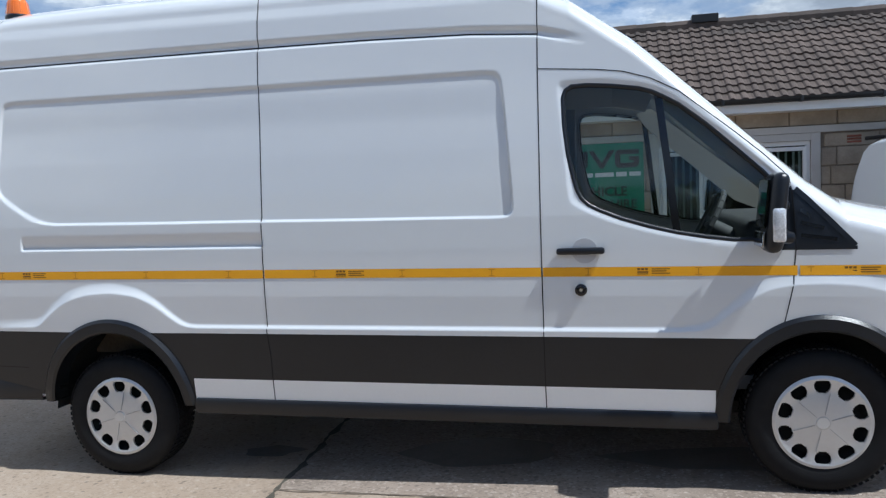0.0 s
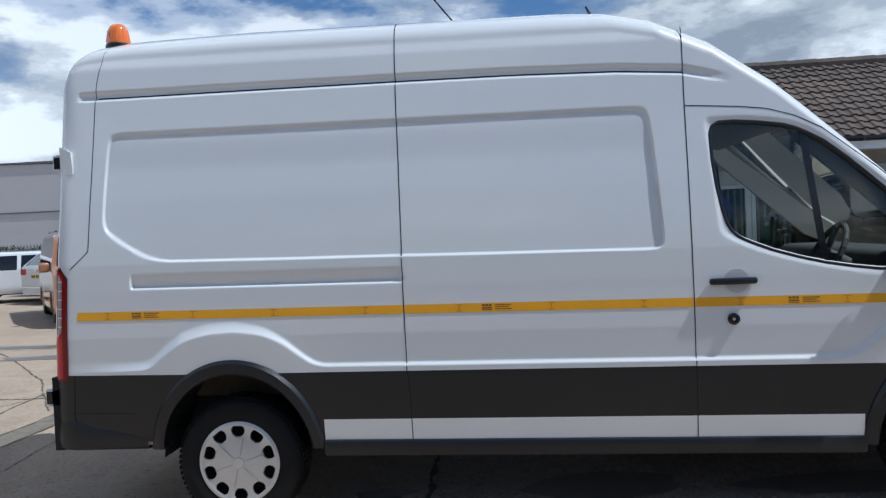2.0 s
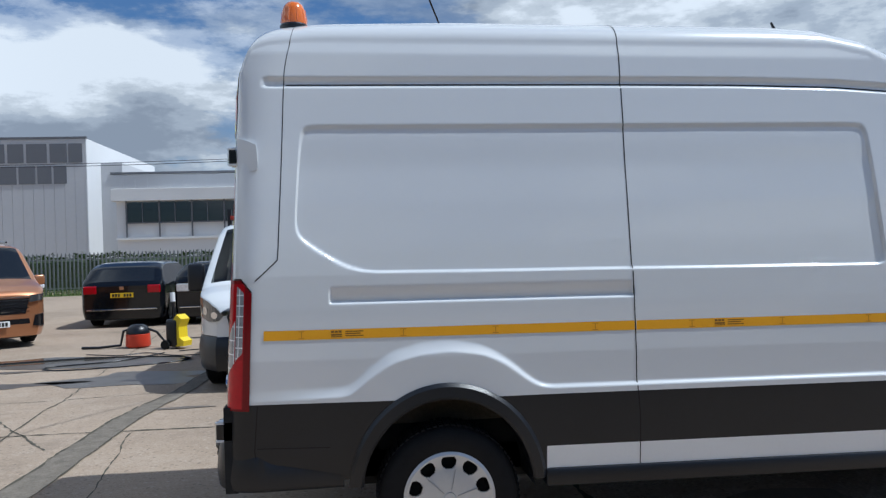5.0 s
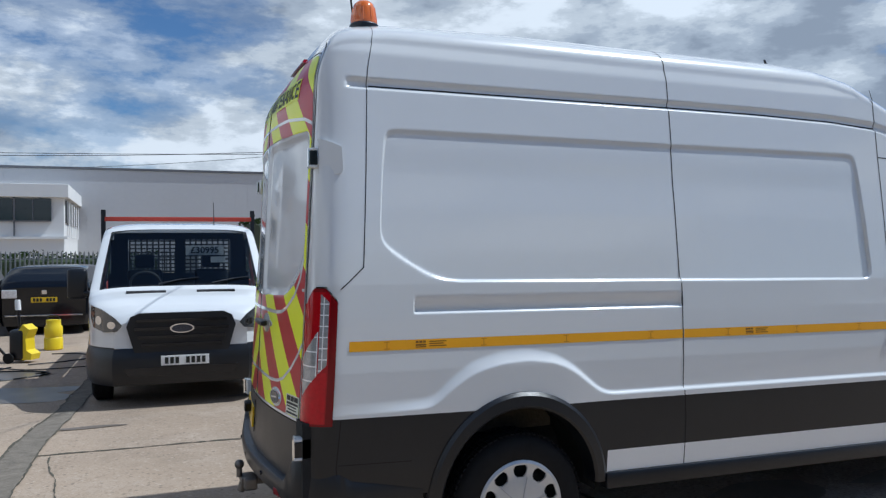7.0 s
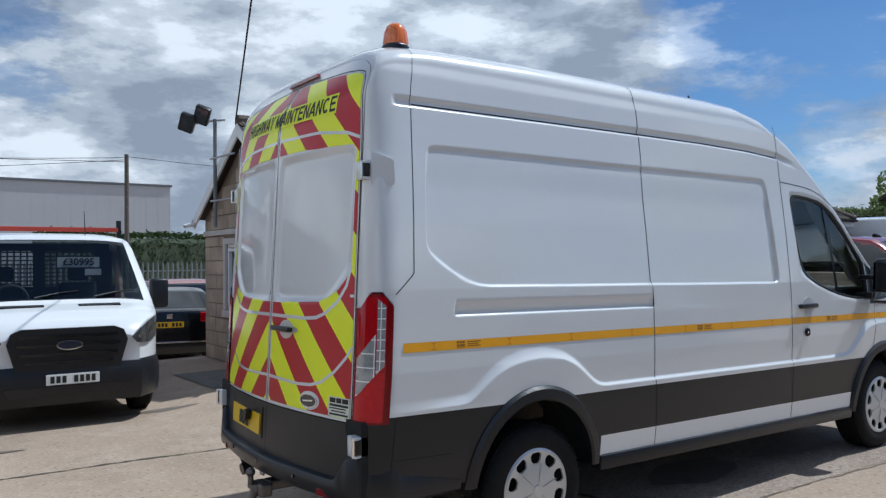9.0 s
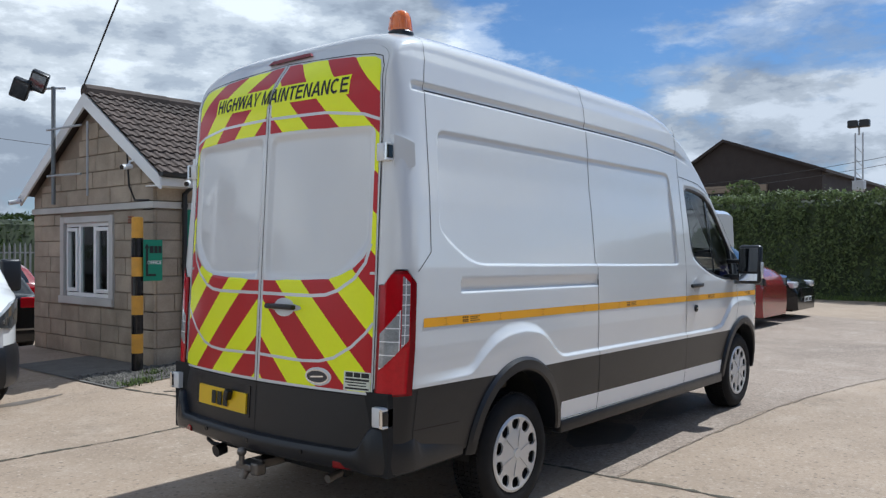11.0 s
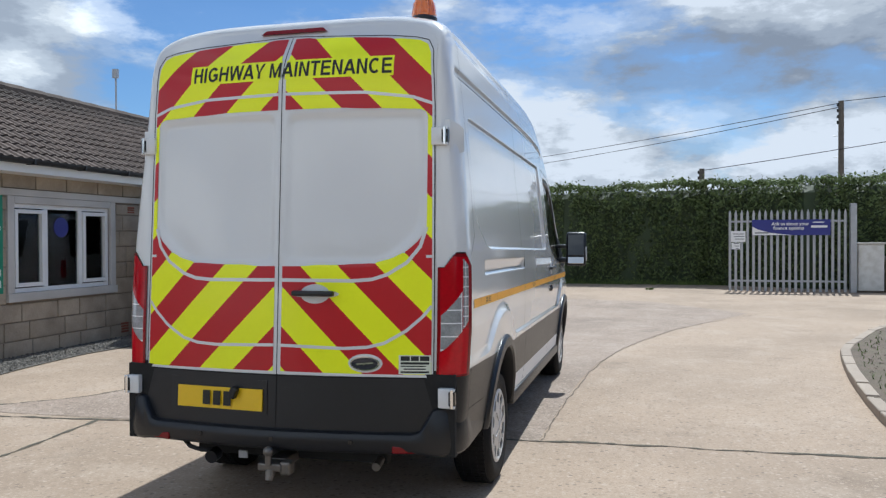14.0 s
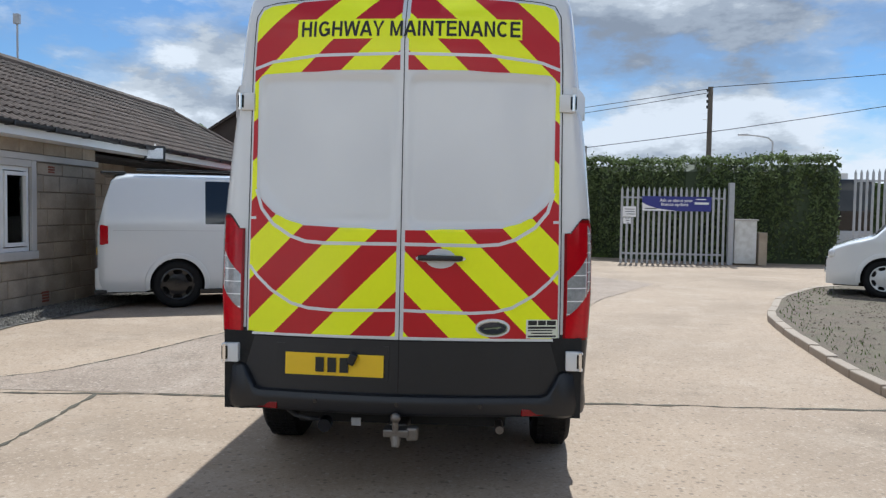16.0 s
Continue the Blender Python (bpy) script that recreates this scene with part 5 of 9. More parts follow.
def tree(x, y, h, r, count, seed, label):
    """Tapered trunk with limbs and a crown of many leaves in uneven clumps."""
    t_ = thing("tree", (x, y, 0), label, "tree")
    rnd = random.Random(seed)
    bm = bmesh.new()
    cyl(bm, (0, 0, 0), (0.1, 0, h * 0.6), 0.035 * h, 0.018 * h, 10)
    tips = []
    for k in range(9):
        a = rnd.uniform(0, 6.28)
        z = h * rnd.uniform(0.35, 0.6)
        tip = Vector((r * 0.7 * math.cos(a), r * 0.7 * math.sin(a), z + h * rnd.uniform(0.1, 0.32)))
        cyl(bm, (0.05, 0, z), tip, 0.014 * h, 0.005 * h, 6)
        tips.append(tip)
    part("trunk", bm, "bark", t_)
    cl = [(tp + Vector((rnd.uniform(-1, 1), rnd.uniform(-1, 1), rnd.uniform(-0.6, 1))) * r * 0.35, r * rnd.uniform(0.22, 0.42)) for tp in tips * 3]
    cl.append((Vector((0, 0, h * 0.92)), r * 0.35))

    def sample(cnt, g):
        w = g.integers(0, len(cl), cnt)
        C = np.array([c[0][:] for c in cl])[w]
        R = np.array([c[1] for c in cl])[w]
        d = g.normal(size=(cnt, 3))
        d /= np.linalg.norm(d, axis=1, keepdims=True)
        return C + d * (R * g.uniform(0.5, 1.0, cnt) ** 0.5)[:, None], d
    leaves("crown", count, sample, 0.028 * h, "leaf", "", "", seed, t_)


tree(70, 34.5, 9.5, 3.4, 5000, 1, "leafy green tree beside the dark barn")
tree(55, 22, 6.6, 2.2, 3000, 2, "green tree rising behind the office roof")
tree(75, 13.0, 7.2, 1.6, 2500, 3, "small dark tree above the hedge line")

# tufts of grass along the edges
def blades(name, count, where, size, seed, label, lift=0.01):
    rnd = random.Random(seed)
    vs, fs = [], []
    for _ in range(count):
        x, y = where(rnd)
        a, hgt = rnd.uniform(0, 6.28), size * rnd.uniform(0.4, 1.2)
        w = 0.006 + 0.004 * rnd.random()
        lx_, ly_ = math.cos(a) * hgt * 0.5, math.sin(a) * hgt * 0.5
        k = len(vs)
        z = gz_at(x, y) + lift
        vs += [(x - w * math.sin(a), y + w * math.cos(a), z), (x + w * math.sin(a), y - w * math.cos(a), z), (x + lx_, y + ly_, z + hgt)]
        fs.append((k, k + 1, k + 2))
    return tagged(mesh_ob(name, vs, fs, "grass"), label, "grass", kind="stuff")


blades("hedge_grass", 5000, lambda r: (r.gauss(17.95, 0.12), r.uniform(-1, 12)), 0.16, 1, "rough grass along the hedge foot")
blades("weed_tufts", 600, lambda r: (lambda c: (r.gauss(c[0], 0.08), r.gauss(c[1], 0.06)))(r.choice([(-2.1, 9.85), (-1.9, 9.9), (-1.55, 10.3), (15.3, 3.0), (17.6, 3.6), (-1.4, 9.95)])), 0.07, 2, "tufts of weeds in the chippings")
def by_kerb(r):
    x = r.uniform(-1.5, 7.5)
    return x, float(np.interp(x, [p[0] for p in kl], [p[1] for p in kl])) - 0.12 - abs(r.gauss(0.2, 0.25))


blades("island_weeds", 320, by_kerb, 0.05, 3, "short weeds along the kerb", 0.075)
blades("fence_grass", 9000, lambda r: (r.uniform(-40, -4), r.gauss(35.3, 0.4)), 0.35, 4, "strip of rough grass below the fence")
flat_patch("grass_verge", [(-60, 34.3), (-3.4, 34.9), (-3.4, 36.4), (-60, 35.9)], "grass", 0.01, label="narrow grass verge under the fence")
# ---- the white high-roof van ----
VAN_Y = 4.985
van = thing("panel_van", (0, VAN_Y, 0), "white long high-roof panel van with red and yellow rear chevrons", "van")
van.rotation_mode = "XYZ"
RAKE = 0.011
HUB_X = (-2.91, 0.84)
HUB_Z = (0.350, 0.398)


def rake(x, z):
    return z - RAKE * (x + 2.9)


W_Z = np.array([0.40, 0.47, 0.60, 0.80, 1.05, 1.30, 1.45, 1.80, 2.16, 2.35, 2.54, 2.63])
W_Y = np.array([0.925, 0.942, 0.958, 0.972, 0.985, 0.983, 0.978, 0.948, 0.908, 0.888, 0.866, 0.836])
T_X = np.array([-4.1, -3.8, -3.4, -2.8, -1.1, -0.85, -0.6, -0.3, 0.0, 0.14, 0.33, 0.60, 0.80, 0.95, 1.10, 1.30, 1.50, 1.66, 1.76, 1.83])
T_Z = np.array([2.728, 2.738, 2.762, 2.78, 2.78, 2.765, 2.71, 2.575, 2.36, 2.235, 2.06, 1.81, 1.625, 1.515, 1.475, 1.435, 1.37, 1.29, 1.16, 0.95])


def taper(x, z):
    """How far the nose and the screen pillars draw in."""
    nose = 0.30 * np.clip((x - 1.05) / 0.80, 0, 1) ** 2.2
    pillar = 0.05 * sstep(0.15, 1.0, x) * sstep(1.2, 1.9, z)
    return nose + pillar


def in_round_poly(px, pz, poly, r):
    """Signed distance to a convex outline (anticlockwise), rounded by r; negative inside."""
    d = np.full(np.shape(px), -9.0)
    n = len(poly)
    for i in range(n):
        (ax, az), (bx, bz) = poly[i], poly[(i + 1) % n]
        ln = math.hypot(bx - ax, bz - az)
        nx, nz = (bz - az) / ln, -(bx - ax) / ln
        d = np.logaddexp(d / r, ((px - ax) * nx + (pz - az) * nz) / r) * r
    return d


PANEL = [(-3.345, 1.459), (-0.590, 1.445), (-0.640, 2.192), (-3.602, 2.180), (-3.640, 1.645)]
WINDOW = [(-0.338, 2.03), (-0.325, 2.068), (-0.295, 2.087), (-0.22, 2.089), (-0.10, 2.079), (0.027, 2.060), (0.09, 2.040), (0.14, 2.014), (0.21, 1.974), (0.336, 1.872), (0.461, 1.757), (0.58, 1.645), (0.635, 1.585), (0.645, 1.345), (0.60, 1.318), (0.45, 1.320), (0.324, 1.336), (0.195, 1.358), (0.064, 1.390), (-0.068, 1.430), (-0.175, 1.474), (-0.225, 1.500), (-0.258, 1.532), (-0.280, 1.575), (-0.297, 1.640), (-0.320, 1.760), (-0.335, 1.900)]
WINDOW = WINDOW[::-1]
WINDOW_FORM = [(-0.29, 1.53), (-0.18, 1.465), (0.064, 1.385), (0.45, 1.315), (0.70, 1.32), (0.68, 1.58), (0.336, 1.872), (0.14, 2.02), (0.027, 2.062), (-0.22, 2.092), (-0.338, 2.085)]
# crease over the cladding, rising into a shoulder over each wheel: station, height, width of the slope, depth
SHOULDER = np.array([
    (-4.1, 0.862, 0.050, 0.000), (-3.80, 0.862, 0.050, 0.004), (-3.55, 0.866, 0.050, 0.012), (-3.375, 0.873, 0.050, 0.018), (-3.296, 0.945, 0.060, 0.022), (-3.18, 1.022, 0.062, 0.024),
    (-3.04, 1.062, 0.060, 0.025), (-2.885, 1.073, 0.058, 0.025), (-2.733, 1.054, 0.048, 0.024), (-2.623, 1.006, 0.036, 0.022), (-2.529, 0.934, 0.026, 0.019), (-2.470, 0.892, 0.020, 0.017),
    (-2.42, 0.877, 0.017, 0.016), (-0.48, 0.876, 0.017, 0.016), (0.20, 0.876, 0.020, 0.016), (0.33, 0.885, 0.040, 0.016), (0.447, 0.985, 0.055, 0.018), (0.574, 1.075, 0.060, 0.018),
    (0.70, 1.104, 0.060, 0.018), (0.85, 1.110, 0.060, 0.018), (1.00, 1.100, 0.060, 0.016), (1.20, 1.050, 0.060, 0.010), (1.40, 0.950, 0.060, 0.0), (1.90, 0.9, 0.06, 0.0)])


def shoulder(x, column):
    """One column of the crease table along the body, rounded between its stations."""
    acc = 0.0
    for dx, w in ((-0.05, 1), (-0.025, 2), (0.0, 3), (0.025, 2), (0.05, 1)):
        acc = acc + w * np.interp(x + dx, SHOULDER[:, 0], SHOULDER[:, column])
    return acc / 9


def gutter_z(x):
    return np.interp(x, [-3.75, -2.8, -1.97, -1.35, -0.80, -0.46, -0.22, 0.0], [2.378, 2.385, 2.390, 2.391, 2.382, 2.360, 2.303, 2.24])


def press(x, z):
    """Outward (positive) pressing of the body side at (x, z)."""
    d = np.zeros(np.shape(x))
    up = sstep(1.95, 2.14, z)
    soft = 0.009 + 0.012 * up
    d = d - (0.017 - 0.007 * up) * sstep(0.004, -1.0, in_round_poly(x, z, PANEL, 0.024) / soft)
    # long channel behind the rear panel
    ch = sstep(-3.468, -3.450, x) * sstep(-1.955, -1.975, x)
    d = d - 0.020 * ch * sstep(1.314, 1.323, z) * sstep(1.404, 1.330, z)
    # crease and wheel shoulders: soft above, a crisp lower edge
    h, wu, dep = shoulder(x, 1), shoulder(x, 2), shoulder(x, 3)
    d = d + dep * np.clip((h + wu - z) / wu, 0, 1) ** 1.5
    # gutter under the overhanging roof side, running out on the cab and at the rear corner
    zg = gutter_z(x)
    run = sstep(-0.20, -0.44, x) * sstep(-3.86, -3.80, x)
    d = d - 0.015 * run * sstep(zg + 0.045, zg + 0.012, z) * sstep(zg - 0.018, zg - 0.003, z)
    # dished surround of the door window
    d = d - 0.009 * sstep(0.036, 0.004, in_round_poly(x, z, WINDOW_FORM, 0.012)) * sstep(-0.455, -0.44, x) * sstep(0.75, 0.70, x)
    return d


Z_SIDE = np.concatenate([np.linspace(0.47, 0.84, 20)[:-1], np.linspace(0.84, 1.15, 56)[:-1], np.linspace(1.15, 1.30, 10)[:-1], np.linspace(1.30, 1.48, 34)[:-1], np.linspace(1.48, 1.66, 20)[:-1], np.linspace(1.66, 2.14, 34)[:-1], np.linspace(2.14, 2.32, 22)[:-1], np.linspace(2.32, 2.46, 30)[:-1], np.linspace(2.46, 2.60, 12)])
N_TOP = 22


CORNER = 2.9


def corner(x, z):
    """Rounding of the rear corners in plan, wider towards the roof."""
    x0 = -3.80 + 0.05 * sstep(1.45, 2.25, z)
    t = np.clip((x0 - x) / (x0 + 3.972), 0, 1)
    return 1 - (1 - t ** CORNER) ** (1 / CORNER)


def section(x):
    """Half section of the body at station x: the distances from the middle and the heights, from sill to crown."""
    T = float(np.interp(x, T_X, T_Z))
    T -= 0.08 * float(corner(np.array(x), np.array(2.6)))
    zs = np.minimum(Z_SIDE, T - 0.155)
    k = corner(np.full(zs.shape, x), zs)
    w = np.interp(zs, W_Z[:12], W_Y[:12]) * (1 - taper(x, zs))
    w = w - k * (w - np.minimum(0.815, w - 0.05))
    # crown: a rounded shoulder up to the middle
    w0, z0 = w[-1], zs[-1]
    a = np.linspace(0, 1, N_TOP + 1)[1:] * math.pi / 2
    yt = w0 * np.cos(a) ** 0.42
    zt = z0 + (T - z0) * np.sin(a) ** 0.92
    yt[-1] = 0.0
    return np.concatenate([w, yt]), np.concatenate([zs, zt])


xs = np.concatenate([-3.80 - 0.172 * np.sin(np.linspace(1, 0, 40) * math.pi / 2)[:-1], np.arange(-3.80, -3.66, 0.0105), np.arange(-3.66, -3.575, 0.004), np.arange(-3.575, -3.48, 0.0105), np.arange(-3.48, -3.44, 0.004), np.arange(-3.44, -0.67, 0.0105), np.arange(-0.67, -0.575, 0.004), np.arange(-0.575, -0.36, 0.0105), np.arange(-0.36, -0.20, 0.006), np.arange(-0.20, 0.995, 0.0105), np.linspace(1.0, 1.83, 50)])
NX, NZ = len(xs), len(Z_SIDE) + N_TOP
NSIDE = len(Z_SIDE)
gy, gz = np.zeros((NX, NZ)), np.zeros((NX, NZ))
for i, x in enumerate(xs):
    gy[i], gz[i] = section(float(x))
gx = np.repeat(xs[:, None], NZ, 1)
gy += press(gx, gz) * (gz < gz[:, NSIDE - 1:NSIDE] + 1e-6) * (np.arange(NZ)[None, :] < NSIDE) * (1 - corner(gx, gz))


def lean(x, z):
    """The tail leans forward with height."""
    return x + (0.058 * (z - 0.73) + 0.10 * sstep(2.40, 2.78, z)) * sstep(-3.45, -3.95, x)


def inside(poly, x, z):
    res = np.zeros(np.shape(x), bool)
    n = len(poly)
    for i in range(n):
        (ax, az), (bx, bz) = poly[i], poly[(i + 1) % n]
        res ^= ((az > z) != (bz > z)) & (x < (bx - ax) * (z - az) / (bz - az + 1e-12) + ax)
    return res


def door_top(x):
    return np.interp(x, [-0.46, -0.186, -0.051, 0.082, 0.211, 0.463, 0.586, 0.682, 0.73], [2.183, 2.164, 2.147, 2.106, 2.038, 1.832, 1.725, 1.629, 1.58])


def arch_hole(x, z, grow=0.0):
    h = np.zeros(np.shape(x), bool)
    for hx in HUB_X:
        zz = z - RAKE * (x + 2.9) - 0.39
        h |= ((x - hx) / (0.455 + grow)) ** 2 + (zz / (0.495 + grow)) ** 2 < 1
    return h


cx = (gx[:-1, :-1] + gx[1:, 1:]) / 2
cz = (gz[:-1, :-1] + gz[1:, 1:]) / 2
cy = (gy[:-1, :-1] + gy[1:, 1:]) / 2
side_cell = np.repeat((np.arange(NZ - 1) < NSIDE - 1)[None, :], NX - 1, 0)
WING_X = 0.725
names = np.full(cx.shape, "roof", object)
names[side_cell] = "side_panel_rear"
names[side_cell & (cx > -1.96)] = "side_panel_middle"
names[side_cell & (cx < -3.715) & (cz > 1.43)] = "rear_corner_panel"
names[side_cell & (cz > gutter_z(cx))] = "roof"
names[side_cell & (cx > -0.46) & (cz < 2.30)] = "cab_side"
names[side_cell & (cx > -0.46) & (cz < door_top(cx)) & (cx < WING_X)] = "cab_door"
names[(cx > WING_X) & (side_cell | (cx > 0.98))] = "front_wing"
names[~side_cell & (cx > 0.98) & (cy < 0.72)] = "bonnet"
names[side_cell & inside(WINDOW, cx, cz)] = ""
tri_black = side_cell & (cx > 0.66) & (cz > 1.272) & (cz < 1.272 + (0.988 - cx) * 1.12) & (cx < 0.99)
names[tri_black] = "mirror_sail_panel"
screen = ~side_cell & (cx > 0.10) & (cx < 0.96) & (cy < 0.80)
names[screen] = "windscreen"
clad = side_cell & (cz < 0.845)
names[clad] = "lower_cladding_rear"
names[clad & (cx > -1.955)] = "lower_cladding_middle"
names[clad & (cx > -0.46)] = "lower_cladding_door"
names[clad & (cx > 0.9)] = "front_bumper"
names[(cx > 1.2) & (cz < 0.80)] = "front_bumper"
sill = side_cell & (cz < 0.590) & (cx > -2.425) & (cx < 0.36)
names[sill] = "sill_panel_rear"
names[sill & (cx > -1.955)] = "sill_panel_middle"
names[sill & (cx > -0.46)] = "sill_panel_door"
names[side_cell & arch_hole(cx, cz)] = ""
# tail lamps wrap round the rear corners: red with clear fields
arc = np.clip((-3.80 - cx) / 0.172, 0, 1)
arc_deg = np.degrees(np.arcsin(arc ** (CORNER / 2)))
lamp = side_cell & (arc_deg > 12.6) & (arc_deg < 86.5) & (cz > 0.818) & (cz < 1.440 - 0.060 * np.clip((32 - arc_deg) / 20, 0, 1) - 0.075 * np.clip((arc_deg - 56) / 24, 0, 1) ** 1.4)
names[lamp] = ""

VMAT = {"mirror_sail_panel": "black_plastic", "windscreen": "glass", "lower_cladding_rear": "black_plastic", "lower_cladding_middle": "black_plastic", "lower_cladding_door": "black_plastic", "front_bumper": "black_plastic", "sill_panel_rear": "white_vinyl", "sill_panel_middle": "white_vinyl", "sill_panel_door": "white_vinyl"}
van_parts = {}


def grid_part(name, mask, px, py, pz, material, parent, both=False, label=""):
    """The cells of a grid under a mask, as one mesh; both: with its mirror image across the middle."""
    ii, jj = np.nonzero(mask)
    if len(ii) == 0:
        return None
    n0, n1 = px.shape
    quads = np.stack([ii * n1 + jj, (ii + 1) * n1 + jj, (ii + 1) * n1 + jj + 1, ii * n1 + jj + 1], 1)
    used, inv = np.unique(quads, return_inverse=True)
    quads = inv.reshape(quads.shape)
    co = np.stack([px.ravel()[used], py.ravel()[used], pz.ravel()[used]], 1)
    if both:
        mir = co * np.array([1, -1, 1])
        quads = np.concatenate([quads, quads[:, ::-1] + len(co)])
        co = np.concatenate([co, mir])
    me = bpy.data.meshes.new(name)
    me.from_pydata(co.tolist(), [], quads.tolist())
    bm = bmesh.new()
    bm.from_mesh(me)
    bmesh.ops.remove_doubles(bm, verts=bm.verts, dist=0.0004)
    bmesh.ops.dissolve_degenerate(bm, edges=bm.edges, dist=0.0003)
    bm.to_mesh(me)
    bm.free()
    me.materials.append(M[material])
    me.polygons.foreach_set("use_smooth", [True] * len(me.polygons))
    me.update()
    ob = new(name, me)
    ob.parent = parent
    return tagged(ob, label)


lx = lean(gx, gz)
lz = rake(gx, gz)
CENTRED = ("roof", "bonnet", "windscreen", "front_bumper")
for nm in sorted(set(names.ravel()) - {""}):
    msk = names == nm
    mt = VMAT.get(nm, "white_paint")
    if nm in CENTRED:
        van_parts[nm] = grid_part(nm, msk, lx, -gy, lz, mt, van, True)
    else:
        van_parts[nm] = grid_part(nm, msk, lx, -gy, lz, mt, van)
        far = grid_part(nm, msk, lx, gy, lz, mt, van)
        far.data.flip_normals()
van_parts["windscreen"].visible_shadow = False


def side_at(x, z):
    """Half width of the pressed side at (x, z)."""
    x, z = np.asarray(x, float), np.asarray(z, float)
    w = np.interp(z, W_Z[:12], W_Y[:12]) * (1 - taper(x, z))
    k = corner(x, z)
    w = w - k * (w - np.minimum(0.815, w - 0.05))
    return w + press(x, z) * (1 - k)


def on_side(x, z, out=0.0, flip=-1):
    """A point on the right (flip -1) or left body side, that far out of the surface."""
    return Vector((float(lean(np.array(x), np.array(z))), flip * (float(side_at(x, z)) + out), float(rake(x, z))))


def ribbon(name, line, width, material, out=0.0012, parent=None, label="", step=0.02, flip=-1, depth=0.0):
    """A strip of constant width that follows a line of (x, z) over the body side."""
    pts = []
    for (ax, az), (bx, bz) in zip(line[:-1], line[1:]):
        n = max(1, int(math.hypot(bx - ax, bz - az) / step))
        pts += [(ax + (bx - ax) * k / n, az + (bz - az) * k / n) for k in range(n)]
    pts.append(line[-1])
    vs, fs = [], []
    for i, (x, z) in enumerate(pts):
        (px, pz), (qx, qz) = pts[max(i - 1, 0)], pts[min(i + 1, len(pts) - 1)]
        ln = math.hypot(qx - px, qz - pz) or 1
        nx, nz = -(qz - pz) / ln * width / 2, (qx - px) / ln * width / 2
        vs += [on_side(x + nx, z + nz, out, flip), on_side(x - nx, z - nz, out, flip)]
    fs = [(2 * i, 2 * i + 1, 2 * i + 3, 2 * i + 2) for i in range(len(pts) - 1)]
    return mesh_ob(name, vs, fs, material, parent or van, label)


for line in ([(-1.965, 2.60), (-1.965, 2.2), (-1.957, 0.85)], [(-1.955, 0.85), (-1.945, 0.72), (-1.945, 0.475)], [(-0.455, 2.60), (-0.46, 2.2), (-0.463, 0.85)], [(-0.463, 0.85), (-0.463, 0.475)],
             [(-3.700, 2.60), (-3.713, 2.0), (-3.728, 1.53), (-3.845, 1.43)],
             [(-0.457, 2.183), (-0.186, 2.164), (-0.051, 2.147), (0.082, 2.106), (0.211, 2.038), (0.463, 1.832), (0.586, 1.725), (0.682, 1.629), (0.704, 1.585), (0.712, 1.537), (0.722, 1.273), (0.708, 1.114), (0.661, 0.90)]):
    ribbon("panel_gap", line, 0.0052, "gap")
ribbon("gutter_strip", [(x, float(gutter_z(x))) for x in np.linspace(-3.69, -0.46, 60)], 0.0065, "gap", out=0.001)
# the body joints run on over the roof
for x0 in (-3.705, -1.965, -0.455):
    vs = []
    for dx in (-0.0026, 0.0026):
        sy, sz = section(x0 + dx)
        for y, z in zip(sy[NSIDE - 2:], sz[NSIDE - 2:]):
            vs.append((float(lean(np.array(x0 + dx), np.array(z))), -float(y) - 0.0006, float(rake(x0 + dx, z)) + 0.0012))
    n = len(vs) // 2
    mesh_ob("panel_gap", vs, [(k, k + 1, n + k + 1, n + k) for k in range(n - 1)], "gap", van)

# amber tape with small printed blocks, one length per panel
M["tape_faint"] = mat("tape_faint", (0.55, 0.24, 0.01), 0.45, var=0.1)
for xa, xb, marks, prints in ((-3.795, -1.963, (-3.62, -3.13, -2.68, -2.18), (-3.46,)), (-1.953, -0.467, (-1.68, -1.20, -0.73), (-1.545,)), (-0.457, 0.727, (-0.25, 0.27), (0.0,)), (0.738, 1.30, (0.77,), (0.93,))):
    tp = ribbon("amber_tape", [(xa, 1.171), (xb, 1.171)], 0.046, "amber_tape", out=0.0022, label="amber reflective tape along the side")
    for xk in prints:
        for u in (0.0, 0.018, 0.036):
            ribbon("print_block", [(xk + u, 1.183), (xk + u + 0.014, 1.183)], 0.010, "tape_ink", out=0.0032, parent=tp)
        ribbon("print_block", [(xk, 1.168), (xk + 0.052, 1.168)], 0.007, "tape_ink", out=0.0032, parent=tp)
        ribbon("print_block", [(xk, 1.159), (xk + 0.052, 1.159)], 0.004, "tape_ink", out=0.0032, parent=tp)
        for zz, ww in ((1.183, 0.085), (1.173, 0.07), (1.162, 0.085)):
            ribbon("print_block", [(xk + 0.068, zz), (xk + 0.068 + ww, zz)], 0.0045, "tape_ink", out=0.0032, parent=tp)
    for xk in marks:
        ribbon("print_mark", [(xk, 1.187), (xk + 0.030, 1.187)], 0.004, "tape_faint", out=0.0032, parent=tp)
        ribbon("print_mark", [(xk, 1.155), (xk + 0.030, 1.155)], 0.004, "tape_faint", out=0.0032, parent=tp)
        ribbon("print_mark", [(xk + 0.015, 1.185), (xk + 0.015, 1.157)], 0.004, "tape_faint", out=0.0034, parent=tp)


